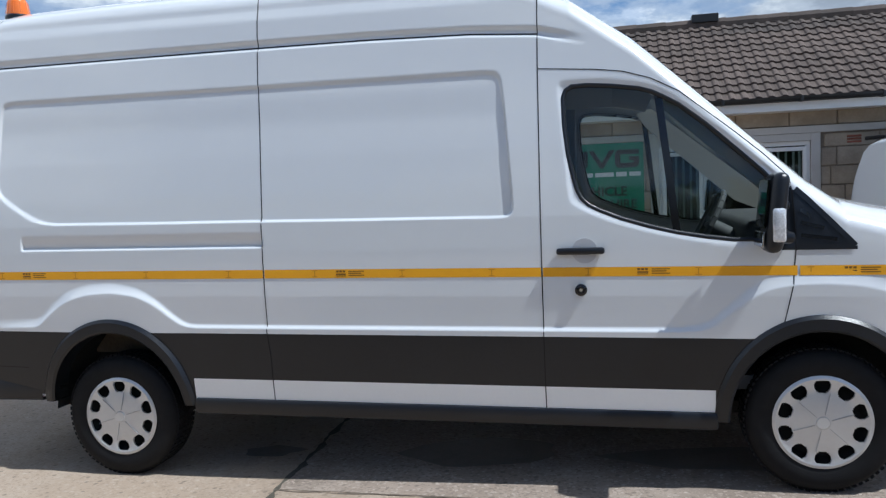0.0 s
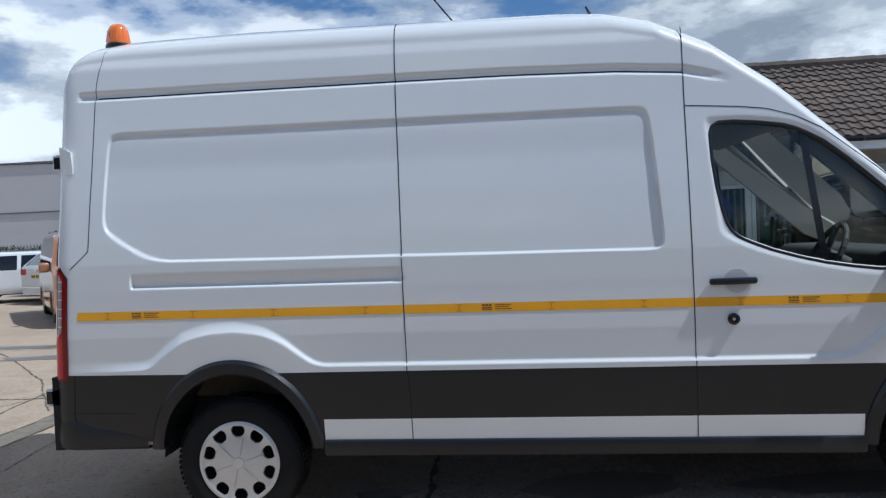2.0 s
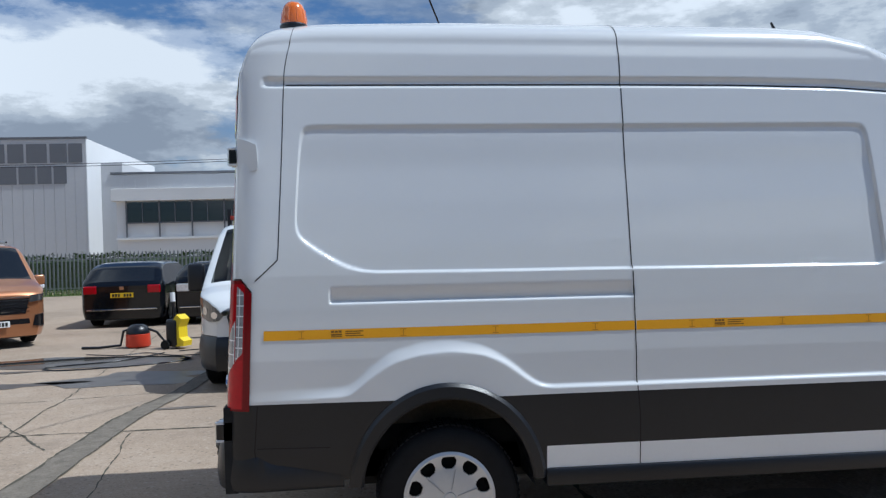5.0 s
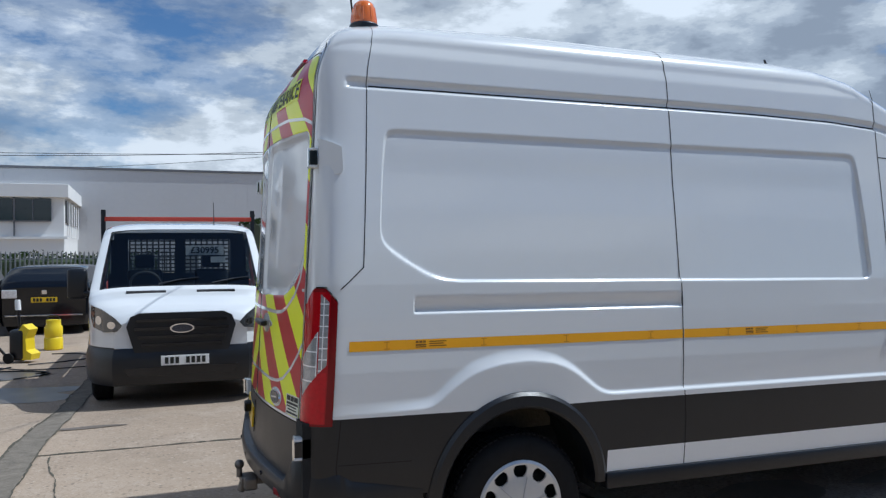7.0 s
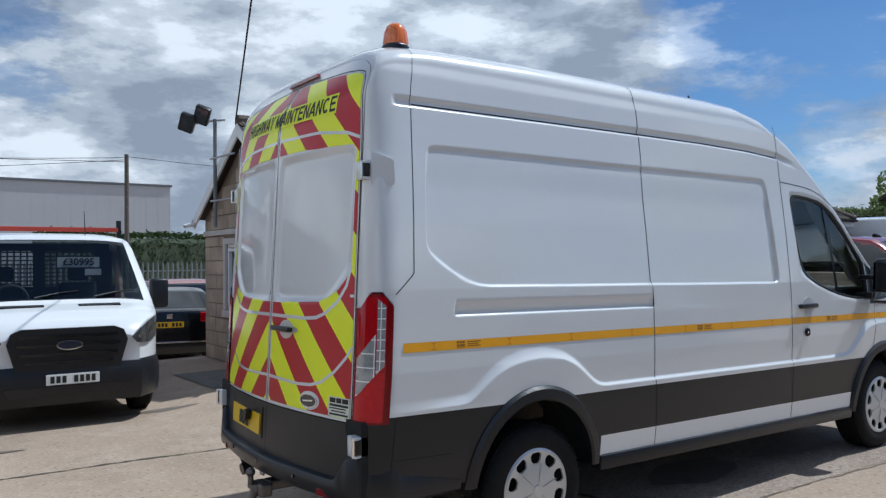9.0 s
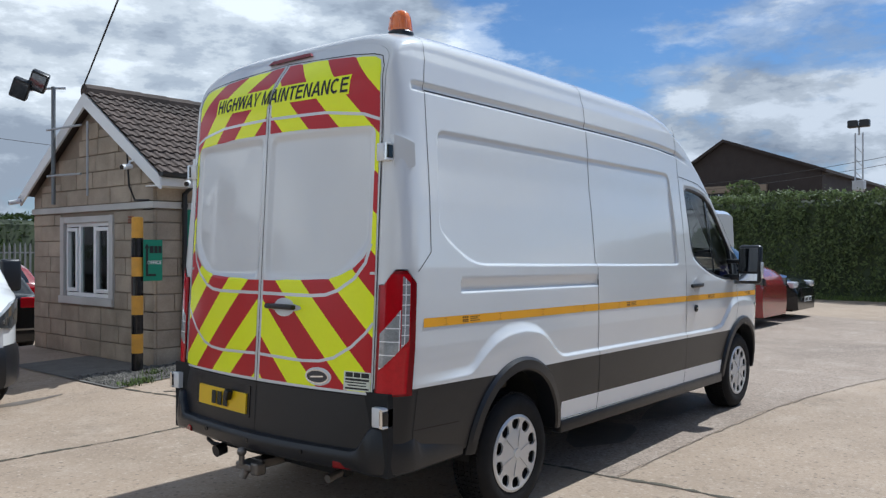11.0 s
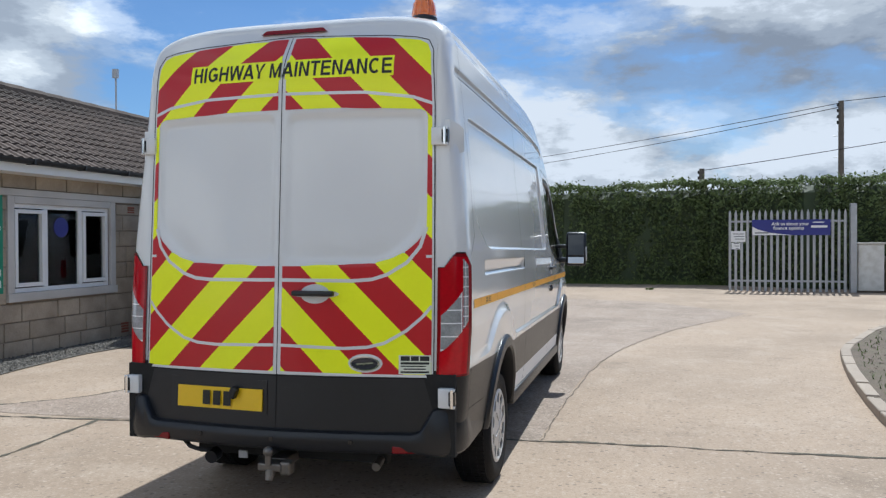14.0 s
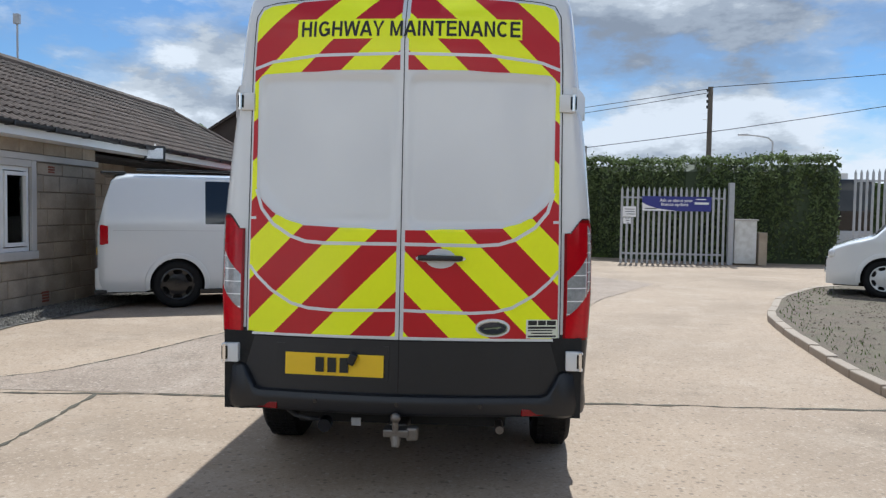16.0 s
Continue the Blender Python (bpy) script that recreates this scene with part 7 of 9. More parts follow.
def rect(y0, y1, z0, z1):
    return [(y0, z0), (y1, z0), (y1, z1), (y0, z1)]


plate_on_tail("badge_edge", oval(0.475, 0.880, 0.088, 0.047), "white_paint", door_r, 0.0, 0.005)
badge = plate_on_tail("badge", oval(0.475, 0.880, 0.076, 0.036), "chrome", door_r, 0.0, 0.012, "oval chrome-edged blue badge")
plate_on_tail("badge_field", oval(0.475, 0.880, 0.068, 0.030), "badge_blue", badge, 0.012, 0.0135)
plate_on_tail("badge_stroke", [(0.432, 0.872), (0.518, 0.880), (0.518, 0.888), (0.432, 0.880)], "chrome", badge, 0.0135, 0.0145)
M["clear_sticker"] = mat("clear_sticker", (0.70, 0.73, 0.62), 0.3, var=0.05)
st = plate_on_tail("dealer_sticker", rect(0.645, 0.805, 0.828, 0.923), "clear_sticker", door_r, 0.003, 0.0052, "small clear dealer sticker with dark lettering")
for y0, y1, z0, z1 in ((0.655, 0.700, 0.920, 0.943), (0.706, 0.745, 0.920, 0.943), (0.751, 0.797, 0.920, 0.943), (0.655, 0.797, 0.902, 0.913), (0.655, 0.78, 0.890, 0.896), (0.67, 0.78, 0.876, 0.882), (0.655, 0.797, 0.859, 0.868)):
    plate_on_tail("bar", rect(y0, y1, z0 - 0.025, z1 - 0.025), "ink", st, 0.0052, 0.0056)
plate_on_tail("handle_recess", oval(0.205, 1.228, 0.078, 0.050), "white_paint", door_r, 0.0, 0.006)
plate_on_tail("handle_edge", oval(0.205, 1.228, 0.128, 0.022), "white_paint", door_r, 0.0, 0.0055)
bm = bmesh.new()
box(bm, -0.022, 0.014, -0.115, 0.115, -0.014, 0.014, 0.010, m=Matrix.Translation(on_tail(0.205, 1.232, 0.03)))
part("door_handle", bm, "black_plastic", door_r, "black plastic door handle", smooth=True)

# number plate with plain bars, in its recess
base_l = van_parts["door_base_left"]
plate_on_tail("plate_recess", rect(-0.64, -0.05, 0.60, 0.775), "black_plastic", base_l, -0.01, 0.004)
npl = plate_on_tail("number_plate", rect(-0.592, -0.075, 0.618, 0.730), "plate_yellow", base_l, 0.0, 0.012, "yellow number plate")
for k in range(3):
    plate_on_tail("bar", rect(-0.43 + 0.064 * k, -0.385 + 0.064 * k, 0.637, 0.712), "ink", npl, 0.012, 0.0135)
bm = bmesh.new()
box(bm, -0.02, 0.02, -0.02, 0.02, -0.03, 0.03, 0.008, m=Matrix.Translation(on_tail(-0.235, 0.71, 0.025)) @ Matrix.Rotation(0.4, 4, "X"))
part("plate_lamp", bm, "black_plastic", base_l)

# high brake lamp and roof-edge drip rail
plate_on_tail("brake_lamp", [(-0.19, 2.628), (0.19, 2.628), (0.165, 2.652), (-0.165, 2.652)], "red_dark", van, -0.01, 0.018, "long dark red high brake lamp")

# hinges
for z, w_ in ((2.03, 0.092), (0.715, 0.100)):
    for s in (-1, 1):
        hg = new("door_hinge")
        hg.parent = van
        tagged(hg, "white door hinge with a black pivot")
        e = on_tail(s * (0.815 if z > 1 else 0.868), z, 0.002 if z > 1 else 0.018)
        mv = Matrix.Translation((e.x, e.y, e.z)) @ Matrix.Diagonal((1, -s, 1, 1))
        bm = bmesh.new()
        box(bm, -0.020, 0.060, -0.020, 0.062, -w_ * 0.5, w_ * 0.5, 0.007, m=mv)
        part("strap", bm, "white_paint", hg, smooth=True)
        bm = bmesh.new()
        box(bm, -0.0245, 0.012, 0.036, 0.069, -w_ * 0.36, w_ * 0.36, 0.004, m=mv)
        part("bracket", bm, "black_gloss", hg)
        bm = bmesh.new()
        cyl(bm, mv @ Vector((-0.024, 0.053, -w_ * 0.46)), mv @ Vector((-0.024, 0.053, w_ * 0.46)), 0.009, seg=12)
        part("pivot", bm, "chrome", hg)
        for zc in (-0.42, 0.42):
            bm = bmesh.new()
            box(bm, -0.027, 0.010, 0.040, 0.067, (zc - 0.07) * w_, (zc + 0.07) * w_, 0.004, m=mv)
            part("knuckle", bm, "white_paint", hg, smooth=True)
        if z > 1:
            bm = bmesh.new()
            prism(bm, [(-3.885, z - 0.062), (-3.83, z - 0.068), (-3.790, z - 0.060), (-3.784, z - 0.045), (-3.790, z + 0.060), (-3.83, z + 0.080), (-3.885, z + 0.10)], "y", -s * 0.84, -s * 0.938)
            for v in bm.verts:
                if abs(v.co.y) > 0.9:
                    v.co.y = -s * (0.938 - 0.62 * max(0.0, -3.80 - v.co.x))
            part("hinge_cover", bm, "white_paint", hg, smooth=True)

# rear bumper: swept black moulding with a step, reflectors, tow bar
def sweep(plan, prof):
    """Sweep a (out, z) profile round a plan line."""
    bm = bmesh.new()
    cols = []
    for i, (x, y) in enumerate(plan):
        p, q = Vector(plan[max(i - 1, 0)]), Vector(plan[min(i + 1, len(plan) - 1)])
        d = (q - p).normalized()
        n = Vector((-d.y, d.x))
        cols.append([bm.verts.new((x + n.x * o, y + n.y * o, z)) for o, z in prof])
    for a, b in zip(cols[:-1], cols[1:]):
        for k in range(len(prof) - 1):
            bm.faces.new((a[k], b[k], b[k + 1], a[k + 1]))
    return bm


plan_b = smooth_line([(-3.42, -0.940), (-3.70, -0.947), (-3.85, -0.947), (-3.945, -0.912), (-4.008, -0.82), (-4.047, -0.60), (-4.085, -0.30), (-4.10, 0.0), (-4.085, 0.30), (-4.047, 0.60), (-4.008, 0.82), (-3.945, 0.912), (-3.85, 0.947), (-3.70, 0.947), (-3.42, 0.940)], 6)
bm = bmesh.new()
cols = []
for i, (x, y) in enumerate(plan_b):
    p, q = Vector(plan_b[max(i - 1, 0)]), Vector(plan_b[min(i + 1, len(plan_b) - 1)])
    d = (q - p).normalized()
    n = Vector((-d.y, d.x))
    horn = float(sstep(0.74, 0.84, abs(y)))
    top = 0.548 + 0.125 * horn - 0.075 * float(sstep(-3.84, -3.76, x))
    low = 0.445 - 0.012 * horn
    prof = [(-0.06, low + 0.005), (0.0, low), (0.015, low + 0.015), (0.022, low + 0.06), (0.020 - 0.012 * horn, top - 0.022), (0.010 - 0.012 * horn, top - 0.006), (-0.006 - 0.012 * horn, top), (-0.10, top + 0.002)]
    cols.append([bm.verts.new((x + n.x * o, y + n.y * o, z)) for o, z in prof])
for p, q in zip(cols[:-1], cols[1:]):
    for k in range(7):
        bm.faces.new((p[k], q[k], q[k + 1], p[k + 1]))
bump = part("rear_bumper", bm, "black_plastic", van, "black textured plastic bumper with a step", smooth=True)
for y in (-0.68, 0.68):
    bm = bmesh.new()
    box(bm, -0.013, 0.02, -0.058, 0.058, 0.452, 0.488, 0.005, m=Matrix.Translation((-4.040, y, 0.0)) @ Matrix.Rotation(math.copysign(0.27, -y), 4, "Z"))
    part("reflector", bm, "red_dark", bump)
for y in (-0.42, 0.0, 0.42):
    bm = bmesh.new()
    cyl(bm, (-4.100 - 0.024 * (y == 0), y, 0.505), (-4.080 - 0.03 * (y == 0), y, 0.505), 0.011, seg=14)
    part("parking_sensor", bm, "black_gloss", bump)
for flip in (-1, 1):
    ribbon("panel_gap", [(-3.82, 0.84), (-3.83, 0.62), (-3.80, 0.47)], 0.005, "gap", flip=flip)
    ribbon("panel_gap", [(-3.82, 0.635), (-3.48, 0.63)], 0.004, "gap", flip=flip)
tow = new("tow_bar")
tow.parent = van
tagged(tow, "steel tow bar with a ball")
bm = bmesh.new()
box(bm, -4.06, -3.8, -0.05, 0.05, 0.34, 0.39, 0.008)
box(bm, -4.15, -4.05, -0.065, 0.065, 0.345, 0.385, 0.008)
part("neck", bm, "steel", tow)
bm = bmesh.new()
cyl(bm, (-4.155, 0.0, 0.38), (-4.155, 0.0, 0.43), 0.016, seg=14)
bmesh.ops.create_uvsphere(bm, u_segments=20, v_segments=12, radius=0.026, matrix=Matrix.Translation((-4.155, 0.0, 0.448)))
part("ball", bm, "steel", tow, smooth=True)
bm = bmesh.new()
box(bm, -4.14, -4.07, -0.11, -0.05, 0.325, 0.395, 0.012)
part("coupling_block", bm, "steel", tow)
bm = bmesh.new()
cyl(bm, (-4.13, 0.0, 0.345), (-4.15, 0.0, 0.30), 0.028, 0.02, 14)
part("pin", bm, "steel", tow)
bm = bmesh.new()
box(bm, -3.9, -3.84, -0.55, 0.55, 0.35, 0.42, 0.006)
part("cross_member", bm, "dark_under", tow)
bm = bmesh.new()
cyl(bm, (-4.06, 0.38, 0.37), (-4.0, 0.38, 0.38), 0.035, seg=16)
part("socket", bm, "black_plastic", tow)
bm = bmesh.new()
box(bm, -4.00, -3.99, 0.20, 0.25, 0.36, 0.40)
part("tag", bm, "galvanised", tow)
bm = bmesh.new()
tube(bm, [(-3.96, 0.60, 0.43), (-4.0, 0.54, 0.405), (-4.02, 0.46, 0.395), (-4.0, 0.42, 0.39)], 0.012, 8)
part("cable_loop", bm, "wire", tow)
bm = bmesh.new()
cyl(bm, (-4.0, -0.52, 0.36), (-3.7, -0.50, 0.40), 0.022, seg=12)
part("exhaust_pipe", bm, "steel", van)
bm = bmesh.new()
box(bm, -3.98, -3.92, -0.93, 0.93, 0.43, 0.84)
part("tail_inner", bm, "dark_under", van)

# ---- side fittings ----
for flip in (-1, 1):
    h0, h1 = on_side(-0.385, 1.275, 0.0, flip), on_side(-0.155, 1.275, 0.0, flip)
    mid = (h0 + h1) / 2
    hd = new("door_handle")
    hd.parent = van
    bm = bmesh.new()
    box(bm, -0.118, 0.118, -0.015, 0.015, -0.017, 0.017, 0.012, m=Matrix.Translation(mid + Vector((0, flip * 0.018, 0))))
    part("grip", bm, "black_plastic", hd, "black door handle", smooth=True)
    # flat grey disc paints the shaded hollow behind the grip
    bm = bmesh.new()
    cyl(bm, mid + Vector((0.02, flip * -0.01, 0.0)), mid + Vector((0.02, flip * 0.0035, 0.0)), 0.062, seg=32)
    part("scoop", bm, "cladding_grey", hd, smooth=True)
    lk = on_side(-0.272, 1.082, 0.0, flip)
    bm = bmesh.new()
    lathe(bm, [(0.030, 0.0), (0.030, flip * 0.012), (0.018, flip * 0.016), (0.016, flip * 0.010), (0.0, flip * 0.010)], lk, "y", 24)
    part("door_lock", bm, "black_gloss", van, smooth=True)
    bm = bmesh.new()
    cyl(bm, lk + Vector((0, flip * 0.010, 0)), lk + Vector((0, flip * 0.014, 0)), 0.008, seg=12)
    part("key_barrel", bm, "chrome", van)
    # door mirror on its arm
    mr = new("door_mirror")
    mr.parent = van
    tagged(mr, "large black door mirror with clear indicator")
    bm = bmesh.new()
    box(bm, 0.562, 0.640, -0.105, 0.105, 1.235, 1.590, 0.036, m=Matrix.Translation((0, flip * 1.150, 0)), seg=4)
    for v in bm.verts:
        v.co.x += 0.10 * (v.co.z - 1.45)
    part("housing", bm, "black_plastic", mr, smooth=True)
    bm = bmesh.new()
    box(bm, 0.554, 0.563, -0.082, 0.082, 1.345, 1.562, 0.004, m=Matrix.Translation((0, flip * 1.150, 0)))
    bl = bmesh.new()
    box(bl, 0.554, 0.563, -0.082, 0.082, 1.262, 1.330, 0.004, m=Matrix.Translation((0, flip * 1.150, 0)))
    for q, nm_ in ((bm, "mirror_dimmed"), (bl, "mirror")):
        for v in q.verts:
            v.co.x -= -0.10 * (v.co.z - 1.45) - flip * 0.05 * (v.co.y - flip * 1.150) + 0.010
        part("mirror_glass", q, nm_, mr)
    bm = bmesh.new()
    box(bm, 0.572, 0.628, -0.006, 0.012, 1.285, 1.435, 0.012, m=Matrix.Translation((0, flip * 1.250, 0)) @ Matrix.Diagonal((1, flip, 1, 1)), seg=3)
    part("indicator", bm, "clear_lens", mr, smooth=True)
    bm = bmesh.new()
    box(bm, 0.58, 0.70, 0.90, 1.10, 1.265, 1.32, 0.02, m=Matrix.Diagonal((1, flip, 1, 1)))
    part("arm", bm, "black_plastic", mr, smooth=True)
    bm = bmesh.new()
    box(bm, 0.58, 0.68, 0.93, 1.08, 1.42, 1.46, 0.015, m=Matrix.Diagonal((1, flip, 1, 1)))
    part("arm", bm, "black_plastic", mr, smooth=True)
    # ribs on the dark sail panel
    for k in range(3):
        ribbon("sail_rib", [(0.745, 1.335 + 0.06 * k), (0.90 - 0.055 * k, 1.315 + 0.052 * k)], 0.018, "black_gloss", 0.004, flip=flip)
    for ln_ in ([(0.725, 1.552), (0.777, 1.502), (0.88, 1.392), (0.978, 1.284)], [(0.728, 1.280), (0.978, 1.280)]):
        ribbon("sail_edge", ln_, 0.026, "black_plastic", 0.004, flip=flip)
    bm = bmesh.new()
    box(bm, -3.26, -2.58, 0.62, 0.66, 0.66, 0.80, 0.01, m=Matrix.Diagonal((1, flip, 1, 1)))
    part("chassis_rail", bm, "soil", van)
    # mud flap behind the rear wheel
    bm = bmesh.new()
    box(bm, -3.36, -3.345, 0.70, 0.945, 0.16, 0.56, 0.006, m=Matrix.Diagonal((1, flip, 1, 1)) @ Matrix.Rotation(0.10, 4, "Y"))
    part("mud_flap", bm, "rubber", van)
    # headlamp
    bm = bmesh.new()
    box(bm, 1.42, 1.68, 0.62, 0.80, 0.88, 1.12, 0.05, m=Matrix.Diagonal((1, flip, 1, 1)), seg=3)
    part("headlamp", bm, "clear_lens", van, smooth=True)

bcn = new("roof_beacon")
bcn.parent = van
tagged(bcn, "amber roof beacon on a black base")
bc = (-3.61, -0.675, 2.688)
bm = bmesh.new()
lathe(bm, [(0.0, 0.0), (0.072, 0.0), (0.072, 0.038), (0.066, 0.046), (0.0, 0.046)], bc, "z", 28)
part("base", bm, "black_plastic", bcn, smooth=True)
bm = bmesh.new()
lathe(bm, [(0.066, 0.045), (0.067, 0.055), (0.062, 0.09), (0.057, 0.12), (0.049, 0.142), (0.032, 0.158), (0.0, 0.163)], bc, "z", 28)
part("lens", bm, "beacon_lens", bcn, smooth=True)
for k in range(10):
    a = 2 * math.pi * k / 10
    bm = bmesh.new()
    cyl(bm, (bc[0] + 0.066 * math.cos(a), bc[1] + 0.066 * math.sin(a), bc[2] + 0.055), (bc[0] + 0.056 * math.cos(a), bc[1] + 0.056 * math.sin(a), bc[2] + 0.122), 0.003, seg=5)
    part("lens_rib", bm, "beacon_lens", bcn)
bm = bmesh.new()
cyl(bm, (-0.85, -0.45, 2.72), (-0.90, -0.45, 2.82), 0.014, 0.006, 8)
cyl(bm, (-0.84, -0.45, 2.70), (-0.84, -0.45, 2.735), 0.03, 0.022, 12)
part("roof_aerial", bm, "black_plastic", van)

# ---- cab interior ----
bm = bmesh.new()
box(bm, -0.60, -0.56, -0.83, 0.83, 0.55, 2.22)
part("bulkhead", bm, "interior", van)
bm = bmesh.new()
box(bm, -0.55, 0.9, -0.86, 0.86, 0.53, 0.60)
part("cab_floor", bm, "interior", van)
for yy in (-0.50, 0.42):
    seat = new("cab_seat")
    seat.parent = van
    bm = bmesh.new()
    box(bm, -0.35, 0.15, yy - 0.24, yy + 0.24, 0.85, 1.02, 0.05, seg=3)
    part("cushion", bm, "seat_cloth", seat, smooth=True)
    bm = bmesh.new()
    box(bm, -0.06, 0.06, yy - 0.23, yy + 0.23, 0.0, 0.62, 0.05, seg=3, m=Matrix.Translation((-0.36, 0, 1.0)) @ Matrix.Rotation(-0.14, 4, "Y"))
    part("backrest", bm, "seat_cloth", seat, smooth=True)
    bm = bmesh.new()
    box(bm, -0.05, 0.04, yy - 0.13, yy + 0.13, 1.64, 1.82, 0.035, seg=3, m=Matrix.Translation((-0.42, 0, 0)))
    part("headrest", bm, "seat_cloth", seat, smooth=True)
bm = bmesh.new()
prism(bm, [(-0.56, 2.13), (-0.10, 2.13), (0.10, 2.08), (0.12, 2.05), (-0.10, 2.10), (-0.56, 2.10)], "y", -0.78, 0.78)
part("headliner", bm, "headliner", van)
for s in (-1, 1):
    bm = bmesh.new()
    prism(bm, [(0.06, 2.04), (0.16, 2.07), (0.95, 1.42), (0.84, 1.36), (0.70, 1.42), (0.12, 1.95)], "y", s * 0.79, s * 0.83)
    part("pillar_trim", bm, "headliner", van)
    bm = bmesh.new()
    box(bm, -0.44, -0.36, min(s * 0.80, s * 0.85), max(s * 0.80, s * 0.85), 1.0, 2.1, 0.01)
    part("pillar_trim", bm, "headliner", van)
bm = bmesh.new()
box(bm, 0.52, 0.95, -0.84, 0.84, 1.02, 1.36, 0.06, seg=3)
part("dashboard", bm, "interior", van, smooth=True)
bm = bmesh.new()
rm = Matrix.Translation((0.38, -0.46, 1.33)) @ Matrix.Rotation(radians(-62), 4, "Y")
for k in range(24):
    a, b = 2 * math.pi * k / 24, 2 * math.pi * (k + 1) / 24
    cyl(bm, rm @ Vector((0.19 * math.cos(a), 0.19 * math.sin(a), 0)), rm @ Vector((0.19 * math.cos(b), 0.19 * math.sin(b), 0)), 0.016, seg=8)
for a in (0.3, 2.84, 4.71):
    cyl(bm, rm @ Vector((0, 0, 0)), rm @ Vector((0.18 * math.cos(a), 0.18 * math.sin(a), 0)), 0.018, seg=8)
cyl(bm, rm @ Vector((0, 0, -0.25)), rm @ Vector((0, 0, 0.02)), 0.045, seg=12)
part("steering_wheel", bm, "interior", van, smooth=True)
# ---- parked vehicles ----
def make_car(name, loc, rz, label, category, L, W, top, belt, paint, side_glass, screens, wheels, R=0.31, zb=0.22, tumble=0.17, nose=0.22, tail=0.16, trim_z=0.0, real_glass=False, cap="silver", rim_windows=7, edge=0.10, group="", rear_wall=True):
    """A parked vehicle, front towards +x, lofted from its top line; returns the thing and its surface functions."""
    car = thing(name, loc, label, category, group, rz=rz)
    tx, tzz = [p[0] for p in top], [p[1] for p in top]
    xs_ = np.unique(np.concatenate([np.linspace(0, tail, 8), np.linspace(tail, L - nose, 70), np.linspace(L - nose, L, 10)]))
    side_z = np.concatenate([np.linspace(zb, belt, 16)[:-1], np.linspace(belt, max(tzz) - 0.02, 16)])
    ntop = 12
    NXc, NZc = len(xs_), len(side_z) + ntop
    Y, Z = np.zeros((NXc, NZc)), np.zeros((NXc, NZc))

    def half(x, z):
        """Half width at a station and height."""
        f = W / 2 * (1 - 0.06 * np.clip((zb + 0.25 - z) / 0.25, 0, 1) ** 2) - tumble * np.clip((z - belt) / (max(tzz) - belt), 0, 1) ** 1.1
        kn = np.clip((x - (L - nose * 1.9)) / (nose * 1.9), 0, 1) ** 2.2 * nose * 0.85
        kt = np.clip((tail * 1.3 - x) / (tail * 1.3), 0, 1) ** 2.2 * tail * 0.6
        return f - kn - kt
    for i, x in enumerate(xs_):
        T = float(np.interp(x, tx, tzz))
        zs_ = np.minimum(side_z, T - edge)
        w = half(x, zs_)
        a = np.linspace(0, 1, ntop + 1)[1:] * math.pi / 2
        Y[i] = np.concatenate([w, w[-1] * np.cos(a) ** 0.5])
        Y[i, -1] = 0
        Z[i] = np.concatenate([zs_, zs_[-1] + (T - zs_[-1]) * np.sin(a) ** 0.9])
    X = np.repeat(xs_[:, None], NZc, 1)
    ccx, ccy, ccz = (X[:-1, :-1] + X[1:, 1:]) / 2, (Y[:-1, :-1] + Y[1:, 1:]) / 2, (Z[:-1, :-1] + Z[1:, 1:]) / 2
    TT = np.interp(ccx, tx, tzz)
    sidec = np.repeat((np.arange(NZc - 1) < len(side_z) - 1)[None, :], NXc - 1, 0)
    nm = np.full(ccx.shape, "body", object)
    for k, (a, b) in enumerate(side_glass):
        nm[sidec & (ccx > a) & (ccx < b) & (ccz > belt + 0.015) & (ccz < TT - edge - 0.03)] = "side_window%d" % k
    for k, (a, b, wf) in enumerate(screens):
        nm[~sidec & (ccx > a) & (ccx < b) & (ccy < wf * Y[:-1, len(side_z) - 1:len(side_z)])] = "screen%d" % k
    if trim_z:
        nm[(ccz < trim_z) & sidec] = "lower_trim"
    for hx in wheels:
        nm[sidec & (np.hypot(ccx - hx, ccz - R) < R + 0.055)] = ""
    gmat = "glass_tint" if real_glass else "glass_dark"
    out = {}
    for key in sorted(set(nm.ravel()) - {""}):
        msk = nm == key
        if key.startswith("screen"):
            out[key] = grid_part("windscreen", msk, X, -Y, Z, gmat, car, True)
            out[key].visible_shadow = not real_glass
        elif key.startswith("side_window"):
            grid_part("side_window", msk, X, -Y, Z, gmat, car)
            grid_part("side_window", msk, X, Y, Z, gmat, car)
        else:
            out[key] = grid_part(key, msk, X, -Y, Z, paint if key == "body" else "black_plastic", car, True)
    for i, nme in ((0, "tail_panel"), (NXc - 1, "nose_panel")):
        pts = [(float(X[i, j]), -float(Y[i, j]), float(Z[i, j])) for j in range(NZc)] + [(float(X[i, j]), float(Y[i, j]), float(Z[i, j])) for j in range(NZc - 2, -1, -1)]
        if i or rear_wall:
            mesh_ob(nme, pts, [tuple(range(len(pts)))], paint, car)
    bm = bmesh.new()
    box(bm, 0.1, L - 0.12, -W / 2 + 0.27, W / 2 - 0.27, zb - 0.03, zb + 0.35)
    box(bm, wheels[0] + R + 0.08, wheels[1] - R - 0.08, -W / 2 + 0.05, W / 2 - 0.05, zb - 0.02, zb + 0.2)
    part("underbody", bm, "dark_under", car)
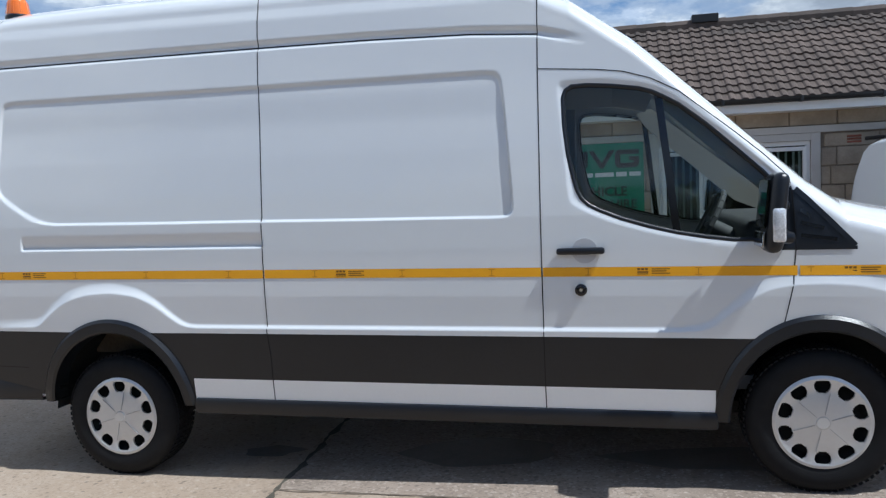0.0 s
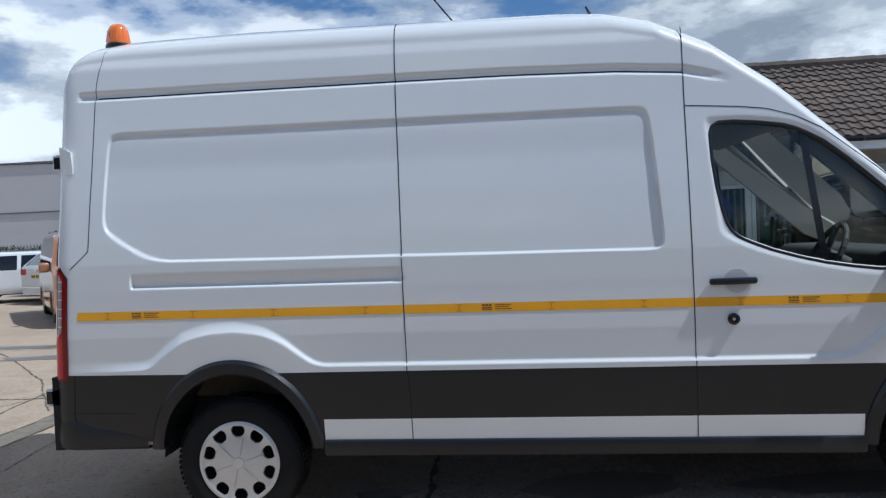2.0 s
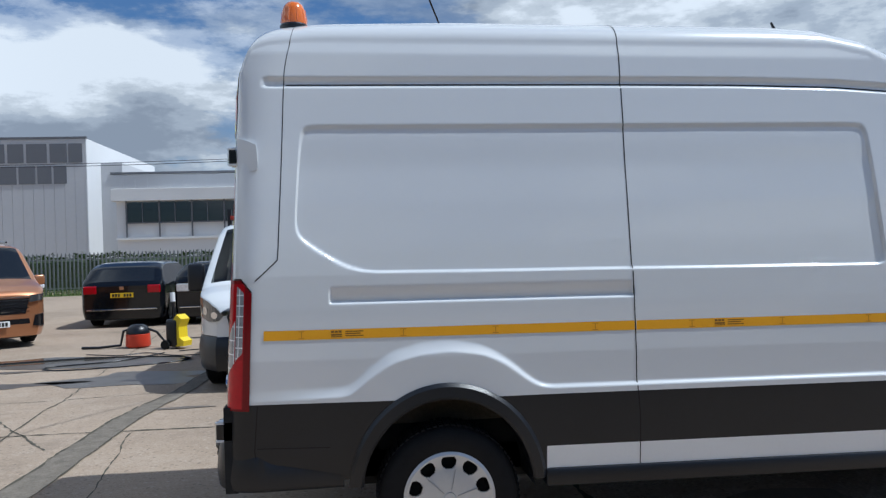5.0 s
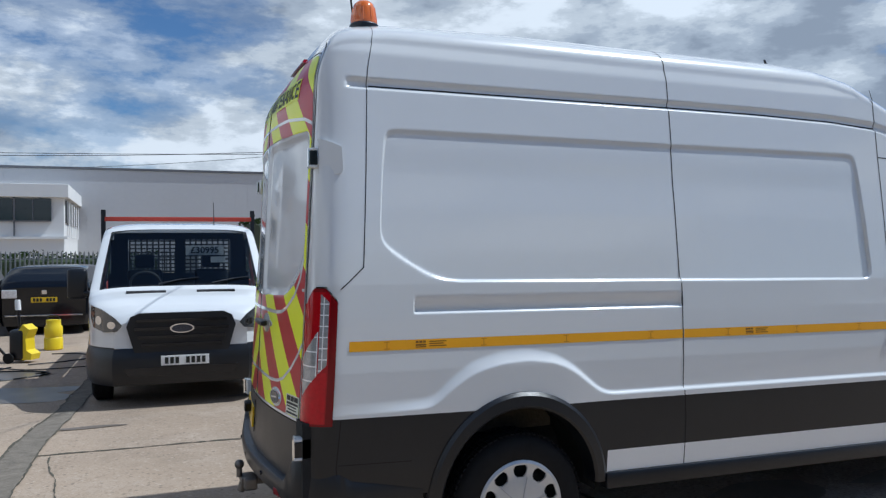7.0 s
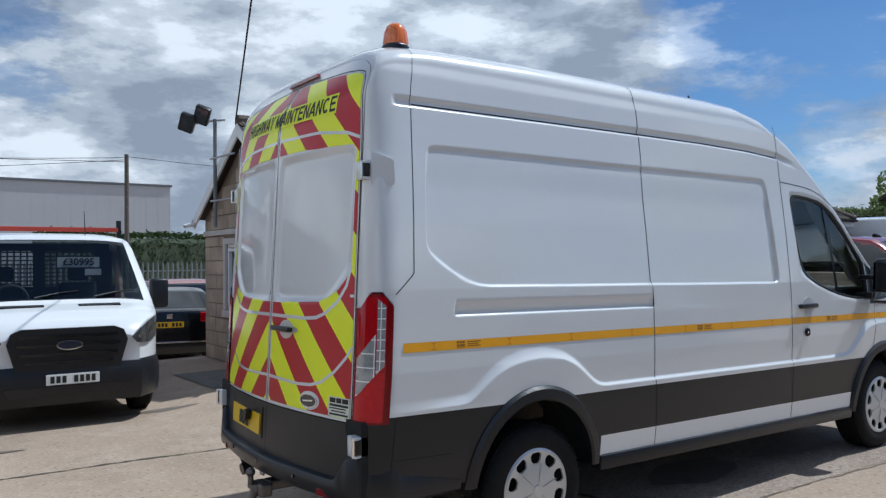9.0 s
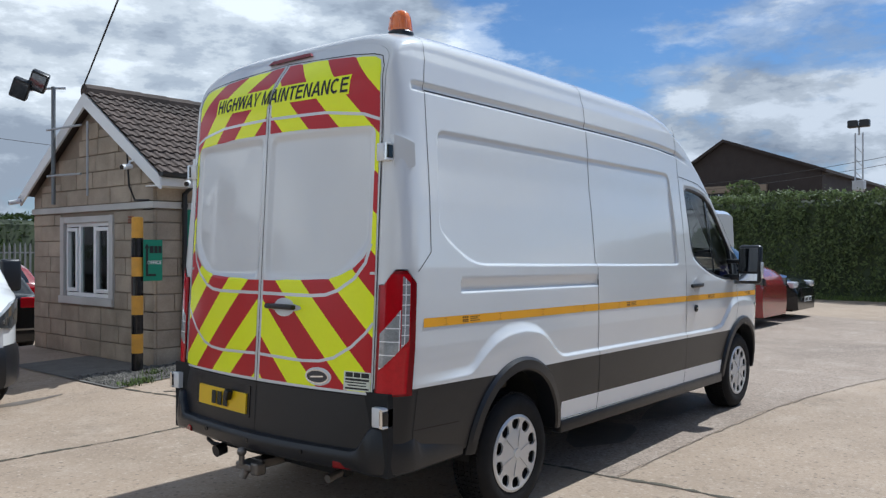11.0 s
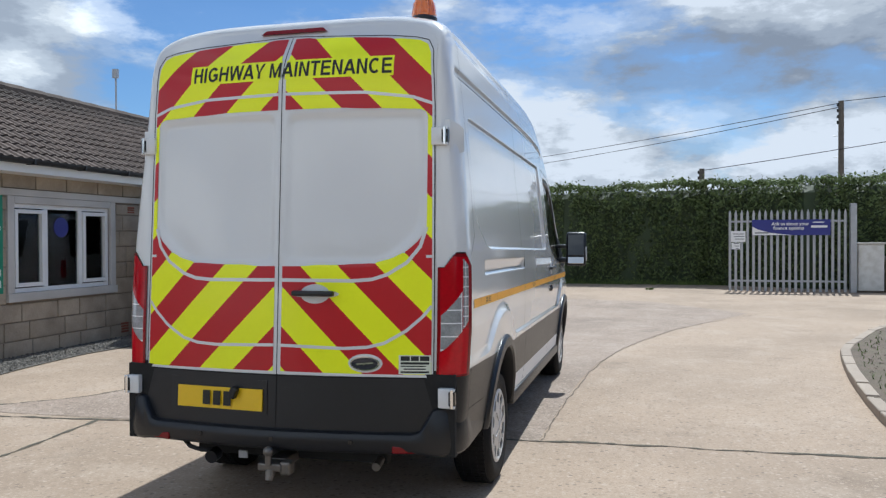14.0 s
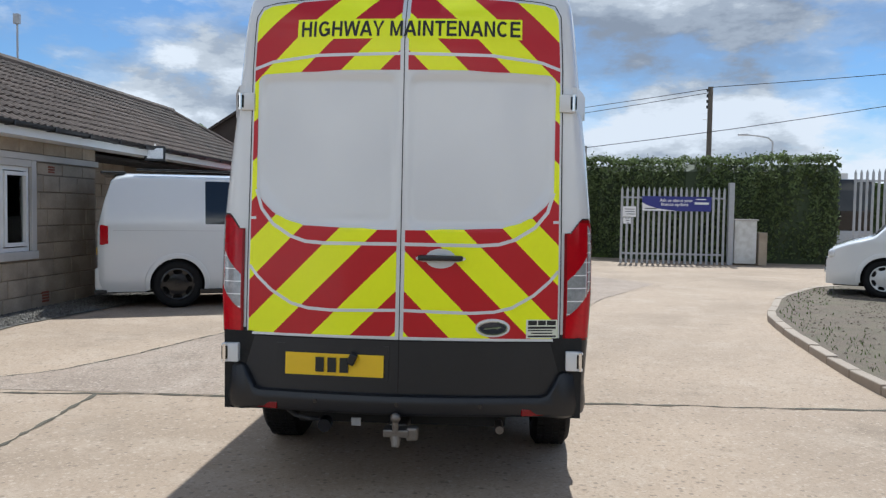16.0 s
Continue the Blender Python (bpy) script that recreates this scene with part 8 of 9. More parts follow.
    for hx in wheels:
        for fl_ in (-1, 1):
            if hx > 0.1:
                bm = bmesh.new()
                cols = []
                for i in range(33):
                    a = math.radians(-12 + 204 * i / 32)
                    col = []
                    for rr, o in ((R + 0.03, -0.06), (R + 0.032, 0.010), (R + 0.05, 0.014), (R + 0.095, 0.008), (R + 0.11, -0.006)):
                        x, z = hx + rr * math.cos(a), max(zb - 0.02, R + rr * math.sin(a))
                        col.append(bm.verts.new((x, fl_ * (float(half(x, z)) + o), z)))
                    cols.append(col)
                for p, q in zip(cols[:-1], cols[1:]):
                    for k in range(4):
                        bm.faces.new((p[k], q[k], q[k + 1], p[k + 1]))
                part("arch_lip", bm, "black_plastic" if trim_z else paint, car, smooth=True)
            wheel(hx, R, fl_, car, R=R, W=0.20, face=W / 2 - 0.03, rim=R * 0.66, windows=rim_windows, cap=cap)
    return car, half


def pane_block(name, car, x, y0, y1, z0, z1, material, thick=0.03, bevel=0.01, label="", tilt=0.0):
    bm = bmesh.new()
    box(bm, -thick / 2, thick / 2, y0, y1, z0, z1, bevel)
    if tilt:
        for v in bm.verts:
            v.co.x += tilt * (v.co.z - z0)
    bmesh.ops.translate(bm, verts=bm.verts, vec=(x, 0, 0))
    return part(name, bm, material, car, label)


def nose_shape(L, W, nose):
    """How far the rounded nose falls back at a distance from the middle."""
    def fall(y):
        k = min(max((W / 2 - abs(y)) / (0.85 * nose), 0.0), 1.0)
        return 1.9 * nose * (1 - k ** (1 / 2.2))
    return fall


def shape_block(name, car, pts, x0, x1, material, label="", slant=0.0, curve=0.0, fall=None):
    """A moulded plate on the front or tail, from an outline of (y, z)."""
    bm = bmesh.new()
    prism(bm, pts, "x", x0, x1)
    if fall:
        for k in range(-19, 20):
            bmesh.ops.bisect_plane(bm, geom=bm.verts[:] + bm.edges[:] + bm.faces[:], plane_co=(0, 0.05 * k + 0.003, 0), plane_no=(0, 1, 0))
    for v in bm.verts:
        v.co.x += slant * v.co.z - (fall(v.co.y) if fall else curve * v.co.y ** 2)
    return part(name, bm, material, car, label)


def plate_bars(car, x, yc, zc, w, h, material, s, groups=(3, 3)):
    """A number plate whose characters are plain bars."""
    pl = pane_block("number_plate", car, x, yc - w / 2, yc + w / 2, zc - h / 2, zc + h / 2, material, 0.012, 0.002)
    n = sum(groups) + 1
    cell = w * 0.88 / n
    k = 0
    for gi, g in enumerate(groups):
        for _ in range(g):
            y = yc + w * 0.44 - cell * (k + 0.5)
            pane_block("bar", pl, x + s * 0.0075, y - cell * 0.34, y + cell * 0.34, zc - h * 0.33, zc + h * 0.33, "ink", 0.003, 0)
            k += 1
        k += 1
    return pl


# ---- white tipper truck facing the yard ----
TL = 2.62
tip, tip_half = make_car("tipper_truck", (-4.16, 9.66 + TL, gz_at(-4.2, 10.5)), -92.0, "white cab tipper truck with a red rail, facing the yard", "truck", TL, 2.0,
                         [(0, 2.02), (0.25, 2.07), (0.85, 2.08), (1.06, 2.05), (1.24, 1.96), (1.60, 1.62), (1.90, 1.33), (2.02, 1.27), (2.28, 1.20), (2.48, 1.11), (2.58, 1.04), (2.62, 0.97)], 1.25, "white_paint",
                         [(0.35, 1.25)], [(1.16, 1.95, 0.90)], [0.25 - 2.2, 1.72], R=0.335, zb=0.30, tumble=0.12, nose=0.36, tail=0.05, trim_z=0.66, real_glass=True, rim_windows=10, edge=0.10, rear_wall=False)
tip_fall = nose_shape(TL, 2.0, 0.36)
gr = [(-0.53, 1.005), (-0.57, 0.90), (-0.49, 0.62), (-0.42, 0.565), (0.42, 0.565), (0.49, 0.62), (0.57, 0.90), (0.53, 1.005), (0.44, 1.045), (-0.44, 1.045)]
grille = shape_block("grille", tip, gr, TL - 0.06, TL + 0.03, "black_plastic", "black grille", fall=tip_fall)
for z0, w_ in ((0.965, 0.47), (0.875, 0.49), (0.785, 0.46), (0.70, 0.42)):
    shape_block("grille_bar", grille, [(-w_, z0 - 0.016), (w_, z0 - 0.016), (w_, z0 + 0.016), (-w_, z0 + 0.016)], TL + 0.03, TL + 0.05, "black_gloss", fall=tip_fall)
shape_block("badge", grille, oval(0, 0.875, 0.125, 0.052), TL + 0.05, TL + 0.062, "chrome", "oval chrome badge")
shape_block("badge_field", grille, oval(0, 0.875, 0.112, 0.041), TL + 0.062, TL + 0.066, "badge_blue")
for s in (-1, 1):
    hl = shape_block("headlamp", tip, [(s * y, z) for y, z in ((0.61, 0.92), (0.66, 0.86), (0.80, 0.845), (0.92, 0.89), (0.955, 1.0), (0.945, 1.13), (0.82, 1.09), (0.69, 1.01))], TL - 0.16, TL + 0.040, "lamp_glass", "clear glass headlamp", fall=tip_fall)
    shape_block("lamp_inner", hl, oval(s * 0.72, 0.925, 0.045, 0.04, 14), TL + 0.040, TL + 0.046, "chrome", fall=tip_fall)
    shape_block("lamp_inner", hl, oval(s * 0.86, 0.97, 0.035, 0.05, 14), TL + 0.040, TL + 0.046, "chrome", fall=tip_fall)
    bm = bmesh.new()
    box(bm, -0.032, 0.032, min(s * 0.17, s * 0.60), max(s * 0.17, s * 0.60), -0.02, 0.006, 0.004, m=Matrix.Translation((2.10, 0, 1.252)) @ Matrix.Rotation(0.27, 4, "Y"))
    part("bonnet_vent", bm, "gap", tip)
    shape_block("corner_vent", tip, [(s * 0.70, 0.44), (s * 0.88, 0.47), (s * 0.88, 0.57), (s * 0.72, 0.55)], TL - 0.12, TL + 0.002, "black_gloss", fall=tip_fall)
    bm = bmesh.new()
    box(bm, 1.42, 1.52, 1.06, 1.28, 1.16, 1.52, 0.04, m=Matrix.Diagonal((1, s, 1, 1)), seg=3)
    box(bm, 1.46, 1.54, 0.90, 1.10, 1.20, 1.25, 0.015, m=Matrix.Diagonal((1, s, 1, 1)))
    part("door_mirror", bm, "black_plastic", tip, "black door mirror", smooth=True)
bm = sweep([(TL - min(tip_fall(y), 0.62) + 0.012, y) for y in np.linspace(0.995, -0.995, 61)], [(-0.1, 0.26), (0.0, 0.27), (0.02, 0.32), (0.03, 0.42), (0.03, 0.54), (0.018, 0.62), (0.0, 0.665), (-0.06, 0.685)])
part("front_bumper", bm, "black_plastic", tip, "grey-black plastic front bumper", smooth=True)
shape_block("lower_intake", tip, [(-0.55, 0.37), (0.55, 0.37), (0.60, 0.46), (-0.60, 0.46)], TL + 0.02, TL + 0.055, "black_gloss", fall=tip_fall)
plate_bars(tip, TL + 0.065, 0.03, 0.53, 0.50, 0.105, "plate_white", 1, (4, 3))
bm = bmesh.new()
box(bm, -0.03, 0.03, -0.98, 0.98, 2.14, 2.20, 0.008)
part("red_rail", bm, "rail_red", tip, "red steel headboard rail")
for s in (-1, 1):
    bm = bmesh.new()
    box(bm, -0.08, -0.02, s * 1.0 - 0.03, s * 1.0 + 0.03, 0.5, 2.30, 0.006)
    part("headboard_post", bm, "black_plastic", tip)
    bm = bmesh.new()
    box(bm, -3.1, -0.1, s * 1.02 - 0.02, s * 1.02 + 0.02, 0.85, 1.28, 0.006)
    part("drop_side", bm, "rail_red", tip)
bm = bmesh.new()
box(bm, -3.1, -0.1, -1.0, 1.0, 0.72, 0.84, 0.01)
part("tipper_bed", bm, "dark_under", tip)
# cab inside: bulkhead mesh, seats, wheel, price board
bm = bmesh.new()
box(bm, 0.0, 0.04, -0.94, 0.94, 0.40, 1.42)
box(bm, 0.0, 0.04, -0.86, 0.86, 1.88, 1.98)
for y0, y1 in ((-0.90, -0.68), (-0.06, 0.06), (0.68, 0.90)):
    box(bm, 0.0, 0.04, y0, y1, 1.42, 1.88)
part("rear_wall", bm, "interior", tip)
for yc in (-0.36, 0.36):
    gd = new("window_guard")
    gd.parent = tip
    for k in range(9):
        part("wire_bar", box(bmesh.new(), 0.045, 0.055, yc - 0.31, yc + 0.31, 1.43 + 0.053 * k, 1.450 + 0.053 * k), "interior", gd)
    for k in range(9):
        part("wire_bar", box(bmesh.new(), 0.056, 0.066, yc - 0.31 + 0.075 * k, yc - 0.288 + 0.075 * k, 1.42, 1.88), "interior", gd)
for yy in (-0.45, 0.40):
    bm = bmesh.new()
    box(bm, 0.42, 0.56, yy - 0.22, yy + 0.22, 0.9, 1.48, 0.05, seg=3)
    box(bm, 0.44, 0.54, yy - 0.12, yy + 0.12, 1.50, 1.68, 0.035, seg=3)
    part("seat", bm, "seat_cloth", tip, smooth=True)
bm = bmesh.new()
box(bm, 1.35, 1.80, -0.80, 0.80, 0.9, 1.24, 0.05)
part("dashboard", bm, "interior", tip)
bm = bmesh.new()
rm = Matrix.Translation((1.22, -0.42, 1.30)) @ Matrix.Rotation(radians(-65), 4, "Y")
for k in range(20):
    a, b = 2 * math.pi * k / 20, 2 * math.pi * (k + 1) / 20
    cyl(bm, rm @ Vector((0.18 * math.cos(a), 0.18 * math.sin(a), 0)), rm @ Vector((0.18 * math.cos(b), 0.18 * math.sin(b), 0)), 0.016, seg=6)
part("steering_wheel", bm, "interior", tip)
pb = pane_block("price_board", tip, 1.30, 0.06, 0.52, 1.665, 1.785, "sign_white", 0.006, 0, "white price board")
text_part("£30995", 0.115, Matrix.Translation((1.306, 0.29, 1.725)) @ Matrix.Rotation(radians(90), 4, "Z") @ Matrix.Rotation(radians(90), 4, "X"), "ink", pb, bold=0.002)
pane_block("price_card", tip, 1.30, 0.36, 0.54, 1.57, 1.645, "sign_white", 0.006, 0)
for s in (-0.25, 0.35):
    bm = bmesh.new()
    tube(bm, [(1.93, s, 1.335), (1.86, s + 0.25, 1.38), (1.84, s + 0.45, 1.40)], 0.010, 6)
    part("wiper", bm, "black_plastic", tip)
bm = bmesh.new()
cyl(bm, (0.95, 0.42, 2.05), (0.86, 0.42, 2.36), 0.007, 0.004, 6)
part("roof_aerial", bm, "black_plastic", tip)

# ---- bronze van facing the yard ----
bz, _ = make_car("bronze_van", (-12.70, 19.27, -0.06), -54.0, "bronze metallic panel van with black grille, facing the yard", "van", 4.9, 1.90,
                 [(0, 1.75), (0.1, 1.88), (0.4, 1.94), (3.2, 1.94), (3.5, 1.90), (3.66, 1.82), (4.18, 1.27), (4.34, 1.21), (4.65, 1.12), (4.84, 1.03), (4.9, 0.96)], 1.14, "bronze_paint",
                 [(0.3, 1.3), (1.45, 2.6), (2.75, 3.75)], [(3.58, 4.20, 0.90), (0.0, 0.2, 0.8)], [0.95, 3.95], R=0.335, zb=0.20, nose=0.22, rim_windows=5, cap="black_gloss")
bz_fall = nose_shape(4.9, 1.90, 0.22)
g = shape_block("grille", bz, [(-0.54, 0.61), (0.54, 0.61), (0.62, 0.93), (-0.62, 0.93)], 4.86, 4.93, "black_gloss", curve=0.08)
for z0 in (0.655, 0.725, 0.795, 0.865, 0.92):
    shape_block("grille_bar", g, [(-0.6, z0 - 0.006), (0.6, z0 - 0.006), (0.6, z0 + 0.006), (-0.6, z0 + 0.006)], 4.93, 4.94, "chrome", curve=0.08)
shape_block("badge", g, oval(0, 0.82, 0.085, 0.085), 4.93, 4.955, "chrome", "round chrome badge")
for s in (-1, 1):
    shape_block("headlamp", bz, [(s * y, z) for y, z in ((0.60, 0.82), (0.88, 0.85), (0.90, 0.97), (0.62, 0.95))], 4.70, 4.94, "lamp_glass", fall=bz_fall)
    shape_block("fog_lamp", bz, [(s * y, z) for y, z in ((0.66, 0.38), (0.88, 0.36), (0.88, 0.60), (0.70, 0.58))], 4.70, 4.92, "black_gloss", fall=bz_fall)
    bm = bmesh.new()
    box(bm, 3.85, 3.97, 0.96, 1.16, 1.10, 1.30, 0.04, m=Matrix.Diagonal((1, s, 1, 1)), seg=3)
    part("door_mirror", bm, "bronze_paint", bz, smooth=True)
    bm = bmesh.new()
    box(bm, 0.8, 3.0, s * 0.72 - 0.015, s * 0.72 + 0.015, 1.95, 1.99, 0.008)
    part("roof_rail", bm, "black_gloss", bz)
shape_block("lower_intake", bz, [(-0.62, 0.36), (0.62, 0.36), (0.60, 0.52), (-0.60, 0.52)], 4.88, 4.93, "black_gloss", curve=0.08)
shape_block("chrome_strip", bz, [(-0.85, 0.355), (0.85, 0.355), (0.85, 0.372), (-0.85, 0.372)], 4.90, 4.945, "chrome", curve=0.10)
plate_bars(bz, 4.96, 0.0, 0.44, 0.52, 0.11, "plate_white", 1, (4, 3))
pb = pane_block("price_board", bz, 3.72, 0.18, 0.62, 1.50, 1.66, "banner_blue", 0.006, 0)
pane_block("bar", pb, 3.728, 0.22, 0.58, 1.58, 1.64, "sign_white", 0.004, 0)

# ---- white van with black wheels beside the office ----
wv, _ = make_car("white_van", (3.37, 10.35, gz_at(3.5, 8)), -66.0, "white panel van with black wheels and dark rear glass", "van", 4.9, 1.90,
                 [(0, 1.20), (0.03, 1.34), (0.08, 1.55), (0.15, 1.80), (0.20, 1.88), (0.36, 1.92), (3.2, 1.93), (3.5, 1.90), (3.7, 1.80), (4.25, 1.22), (4.4, 1.15), (4.65, 1.06), (4.84, 0.93), (4.9, 0.75)], 1.20, "white_paint",
                 [(1.44, 2.55), (2.75, 3.75)], [(3.62, 4.28, 0.86), (0.015, 0.16, 0.93)], [1.05, 3.97], R=0.34, zb=0.24, tail=0.10, nose=0.22, rim_windows=6, cap="black_gloss", tumble=0.12)
for s in (-1, 1):
    bm = bmesh.new()
    box(bm, 0.03, 0.175, 0.80, 0.949, 0.90, 1.18, 0.015, m=Matrix.Diagonal((1, s, 1, 1)))
    part("tail_lamp", bm, "red_lens", wv, "red tail lamp")
    bm = bmesh.new()
    box(bm, 0.5, 3.2, s * 0.76 - 0.015, s * 0.76 + 0.015, 1.945, 1.975, 0.006)
    part("roof_rail", bm, "black_gloss", wv)
    part("body_line", box(bmesh.new(), 0.2, 4.4, s * 0.9505 - 0.003, s * 0.9505 + 0.003, 1.10, 1.108), "cladding_grey", wv)
    part("sill", box(bmesh.new(), 1.35, 3.6, s * 0.93 - 0.02, s * 0.93 + 0.02, 0.20, 0.27, 0.01), "black_gloss", wv)
bm = bmesh.new()
box(bm, 0.03, 0.36, -0.74, 0.74, 1.885, 1.93, 0.015)
part("roof_spoiler", bm, "black_gloss", wv)
bm = bmesh.new()
box(bm, -0.04, 0.10, -0.90, 0.90, 0.26, 0.58, 0.04, seg=3)
part("rear_bumper", bm, "white_paint", wv, smooth=True)
part("bumper_trim", box(bmesh.new(), -0.045, 0.12, -0.905, 0.905, 0.22, 0.27, 0.01), "black_plastic", wv)
plate_bars(wv, -0.05, 0.0, 0.78, 0.52, 0.11, "plate_yellow", -1)


def hatch(name, loc, rz, label, paint, L=4.4, W=1.82, H=1.5, kind="estate", group="parked cars", lamp="red_lens"):
    """A parked passenger car with lamps, plates and mirrors."""
    if kind == "suv":
        top = [(0, 1.00), (0.04, 1.12), (0.25, H - 0.18), (0.5, H - 0.03), (1.0, H), (2.6, H - 0.01), (2.9, H - 0.09), (3.45, 1.08), (3.6, 1.03), (L - 0.35, 0.96), (L - 0.08, 0.85), (L, 0.65)]
        scr = [(0.05, 0.42, 0.78), (2.85, 3.5, 0.84)]
        sg = [(0.4, 0.95), (1.05, 1.95), (2.05, 3.0)]
    elif kind == "saloon":
        top = [(0, 0.80), (0.06, 0.98), (0.55, 1.0), (1.2, H - 0.06), (1.6, H), (2.4, H - 0.01), (2.7, H - 0.08), (3.3, 1.0), (3.45, 0.95), (L - 0.35, 0.88), (L - 0.08, 0.76), (L, 0.6)]
        scr = [(0.6, 1.2, 0.78), (2.62, 3.32, 0.84)]
        sg = [(0.95, 1.75), (1.85, 2.85)]
    else:
        top = [(0, 0.95), (0.05, 1.05), (0.45, H - 0.12), (0.75, H - 0.03), (1.2, H), (2.5, H - 0.01), (2.8, H - 0.08), (3.45, 1.0), (3.6, 0.96), (L - 0.35, 0.88), (L - 0.08, 0.76), (L, 0.6)]
        scr = [(0.06, 0.50, 0.80), (2.74, 3.47, 0.84)]
        sg = [(0.5, 1.0), (1.08, 1.95), (2.03, 2.95)]
    car, _ = make_car(name, loc, rz, label, "car", L, W, top, 0.98 if kind == "suv" else 0.92, paint, sg, scr, [0.82, L - 0.9], R=0.33 if kind == "suv" else 0.315, zb=0.2, nose=0.3, tail=0.14, rim_windows=7, group=group, edge=0.08)
    for s in (-1, 1):
        bm = bmesh.new()
        box(bm, -0.015, 0.16, W / 2 - 0.36, W / 2 - 0.07, 0.78, 0.96, 0.02, m=Matrix.Diagonal((1, s, 1, 1)))
        part("tail_lamp", bm, lamp, car)
        bm = bmesh.new()
        box(bm, L - 0.30, L - 0.03, W / 2 - 0.48, W / 2 - 0.14, 0.66, 0.80, 0.04, m=Matrix.Diagonal((1, s, 1, 1)), seg=3)
        part("headlamp", bm, "clear_lens", car, smooth=True)
        bm = bmesh.new()
        box(bm, 2.95, 3.08, W / 2 - 0.02, W / 2 + 0.16, 0.98, 1.12, 0.03, m=Matrix.Diagonal((1, s, 1, 1)), seg=2)
        part("door_mirror", bm, paint, car, smooth=True)
    pane_block("bumper_strip", car, 0.0, -W / 2 + 0.14, W / 2 - 0.14, 0.40, 0.43, "chrome", 0.05, 0.005)
    pane_block("badge", car, -0.012, -0.05, 0.05, 0.86, 0.94, "chrome", 0.012, 0.004)
    pane_block("grille", car, L, -0.42, 0.42, 0.46, 0.66, "black_gloss", 0.05, 0.01)
    plate_bars(car, -0.018, 0.0, 0.74, 0.50, 0.105, "plate_yellow", -1)
    plate_bars(car, L + 0.03, 0.0, 0.42, 0.50, 0.105, "plate_white", 1)
    return car


hatch("black_hatchback", (-6.6, 19.0, gz_at(-6.6, 20)), 86, "black hatchback with clear tail lamps parked facing the fence", "black_paint", 4.2, 1.76, 1.46, "suv", lamp="clear_lens")
hatch("black_estate", (-8.6, 19.0, gz_at(-8.6, 20)), 91, "black estate car parked facing the fence", "black_paint", 4.7, 1.83, 1.50, "estate")
hatch("silver_estate", (-15.2, 21.3, 0.0), 62, "silver estate car parked near the fence", "silver", 4.5, 1.8, 1.5, "estate")
hatch("white_hatchback", (-18.6, 22.5, 0.0), 20, "white hatchback parked near the fence", "white_paint", 4.2, 1.78, 1.48, "estate")
hatch("dark_blue_car", (-17.5, 25.0, 0.0), 75, "dark blue car parked by the fence", "badge_blue", 4.3, 1.8, 1.45, "estate")
hatch("black_saloon", (-1.45, 15.8, gz_at(-1.4, 17)), 78, "black saloon car parked beside the office gable", "black_paint", 4.4, 1.82, 1.40, "saloon")
hatch("red_car", (-0.05, 19.0, gz_at(0, 20)), 85, "red car parked beyond the office gable", "red_paint", 4.2, 1.8, 1.5, "estate")
rv, _ = make_car("red_van", (9.15, 11.1, gz_at(8, 8)), -90.0, "dark red panel van with black wheels parked nose out", "van", 4.9, 1.92,
                 [(0, 1.75), (0.1, 1.88), (0.4, 1.94), (3.0, 1.94), (3.3, 1.90), (3.5, 1.80), (4.15, 1.30), (4.35, 1.20), (4.65, 1.08), (4.84, 0.95), (4.9, 0.80)], 1.18, "red_paint",
                 [(2.55, 3.62)], [(3.42, 4.18, 0.86)], [0.95, 3.95], R=0.345, zb=0.20, nose=0.26, rim_windows=5, cap="black_gloss", edge=0.09)
for s in (-1, 1):
    bm = bmesh.new()
    box(bm, 3.55, 3.68, 0.98, 1.18, 1.14, 1.36, 0.04, m=Matrix.Diagonal((1, s, 1, 1)), seg=3)
    part("door_mirror", bm, "red_paint", rv, smooth=True)
    shape_block("headlamp", rv, [(s * y, z) for y, z in ((0.58, 0.78), (0.88, 0.84), (0.90, 0.98), (0.62, 0.92))], 4.66, 4.92, "lamp_glass", fall=nose_shape(4.9, 1.92, 0.26))
bm = bmesh.new()
prism(bm, [(2.95, 1.93), (3.12, 1.93), (3.02, 1.985), (2.96, 1.985)], "y", -0.03, 0.03)
part("roof_fin", bm, "black_gloss", rv)
hatch("black_hatchback", (11.3, 10.7, gz_at(11, 8)), -90, "black hatchback parked nose out near the hedge", "black_paint", 4.5, 1.80, 1.50, "estate")
wp, _ = make_car("white_long_van", (14.0, 9.0, gz_at(13, 8)), 90.0, "white long panel van parked tail out", "van", 5.6, 1.98,
                 [(0, 2.40), (0.12, 2.50), (3.4, 2.54), (3.8, 2.42), (4.25, 1.95), (4.8, 1.32), (5.0, 1.24), (5.4, 1.10), (5.55, 0.95), (5.6, 0.75)], 1.22, "white_paint",
                 [(3.5, 4.35)], [(4.12, 4.86, 0.84)], [1.1, 4.6], R=0.34, zb=0.25)
hatch("white_car", (5.25, -5.45, gz_at(6, -3) + 0.075), 66, "white car parked on the gravel bed", "white_paint", 4.2, 1.80, 1.75, "suv", group="")
lorry = thing("lorry", (26.0, -9.95, 0.0), "dark lorry cab parked beyond the entrance", "lorry")
part("cab", box(bmesh.new(), 0, 2.2, -1.2, 1.2, 0.6, 3.1, 0.15, seg=3), "black_paint", lorry, smooth=True)
part("windscreen", box(bmesh.new(), -0.02, 0.05, -1.05, 1.05, 1.75, 2.65, 0.02), "glass_dark", lorry)
part("bumper", box(bmesh.new(), -0.1, 0.2, -1.2, 1.2, 0.4, 0.95, 0.05), "galvanised", lorry)
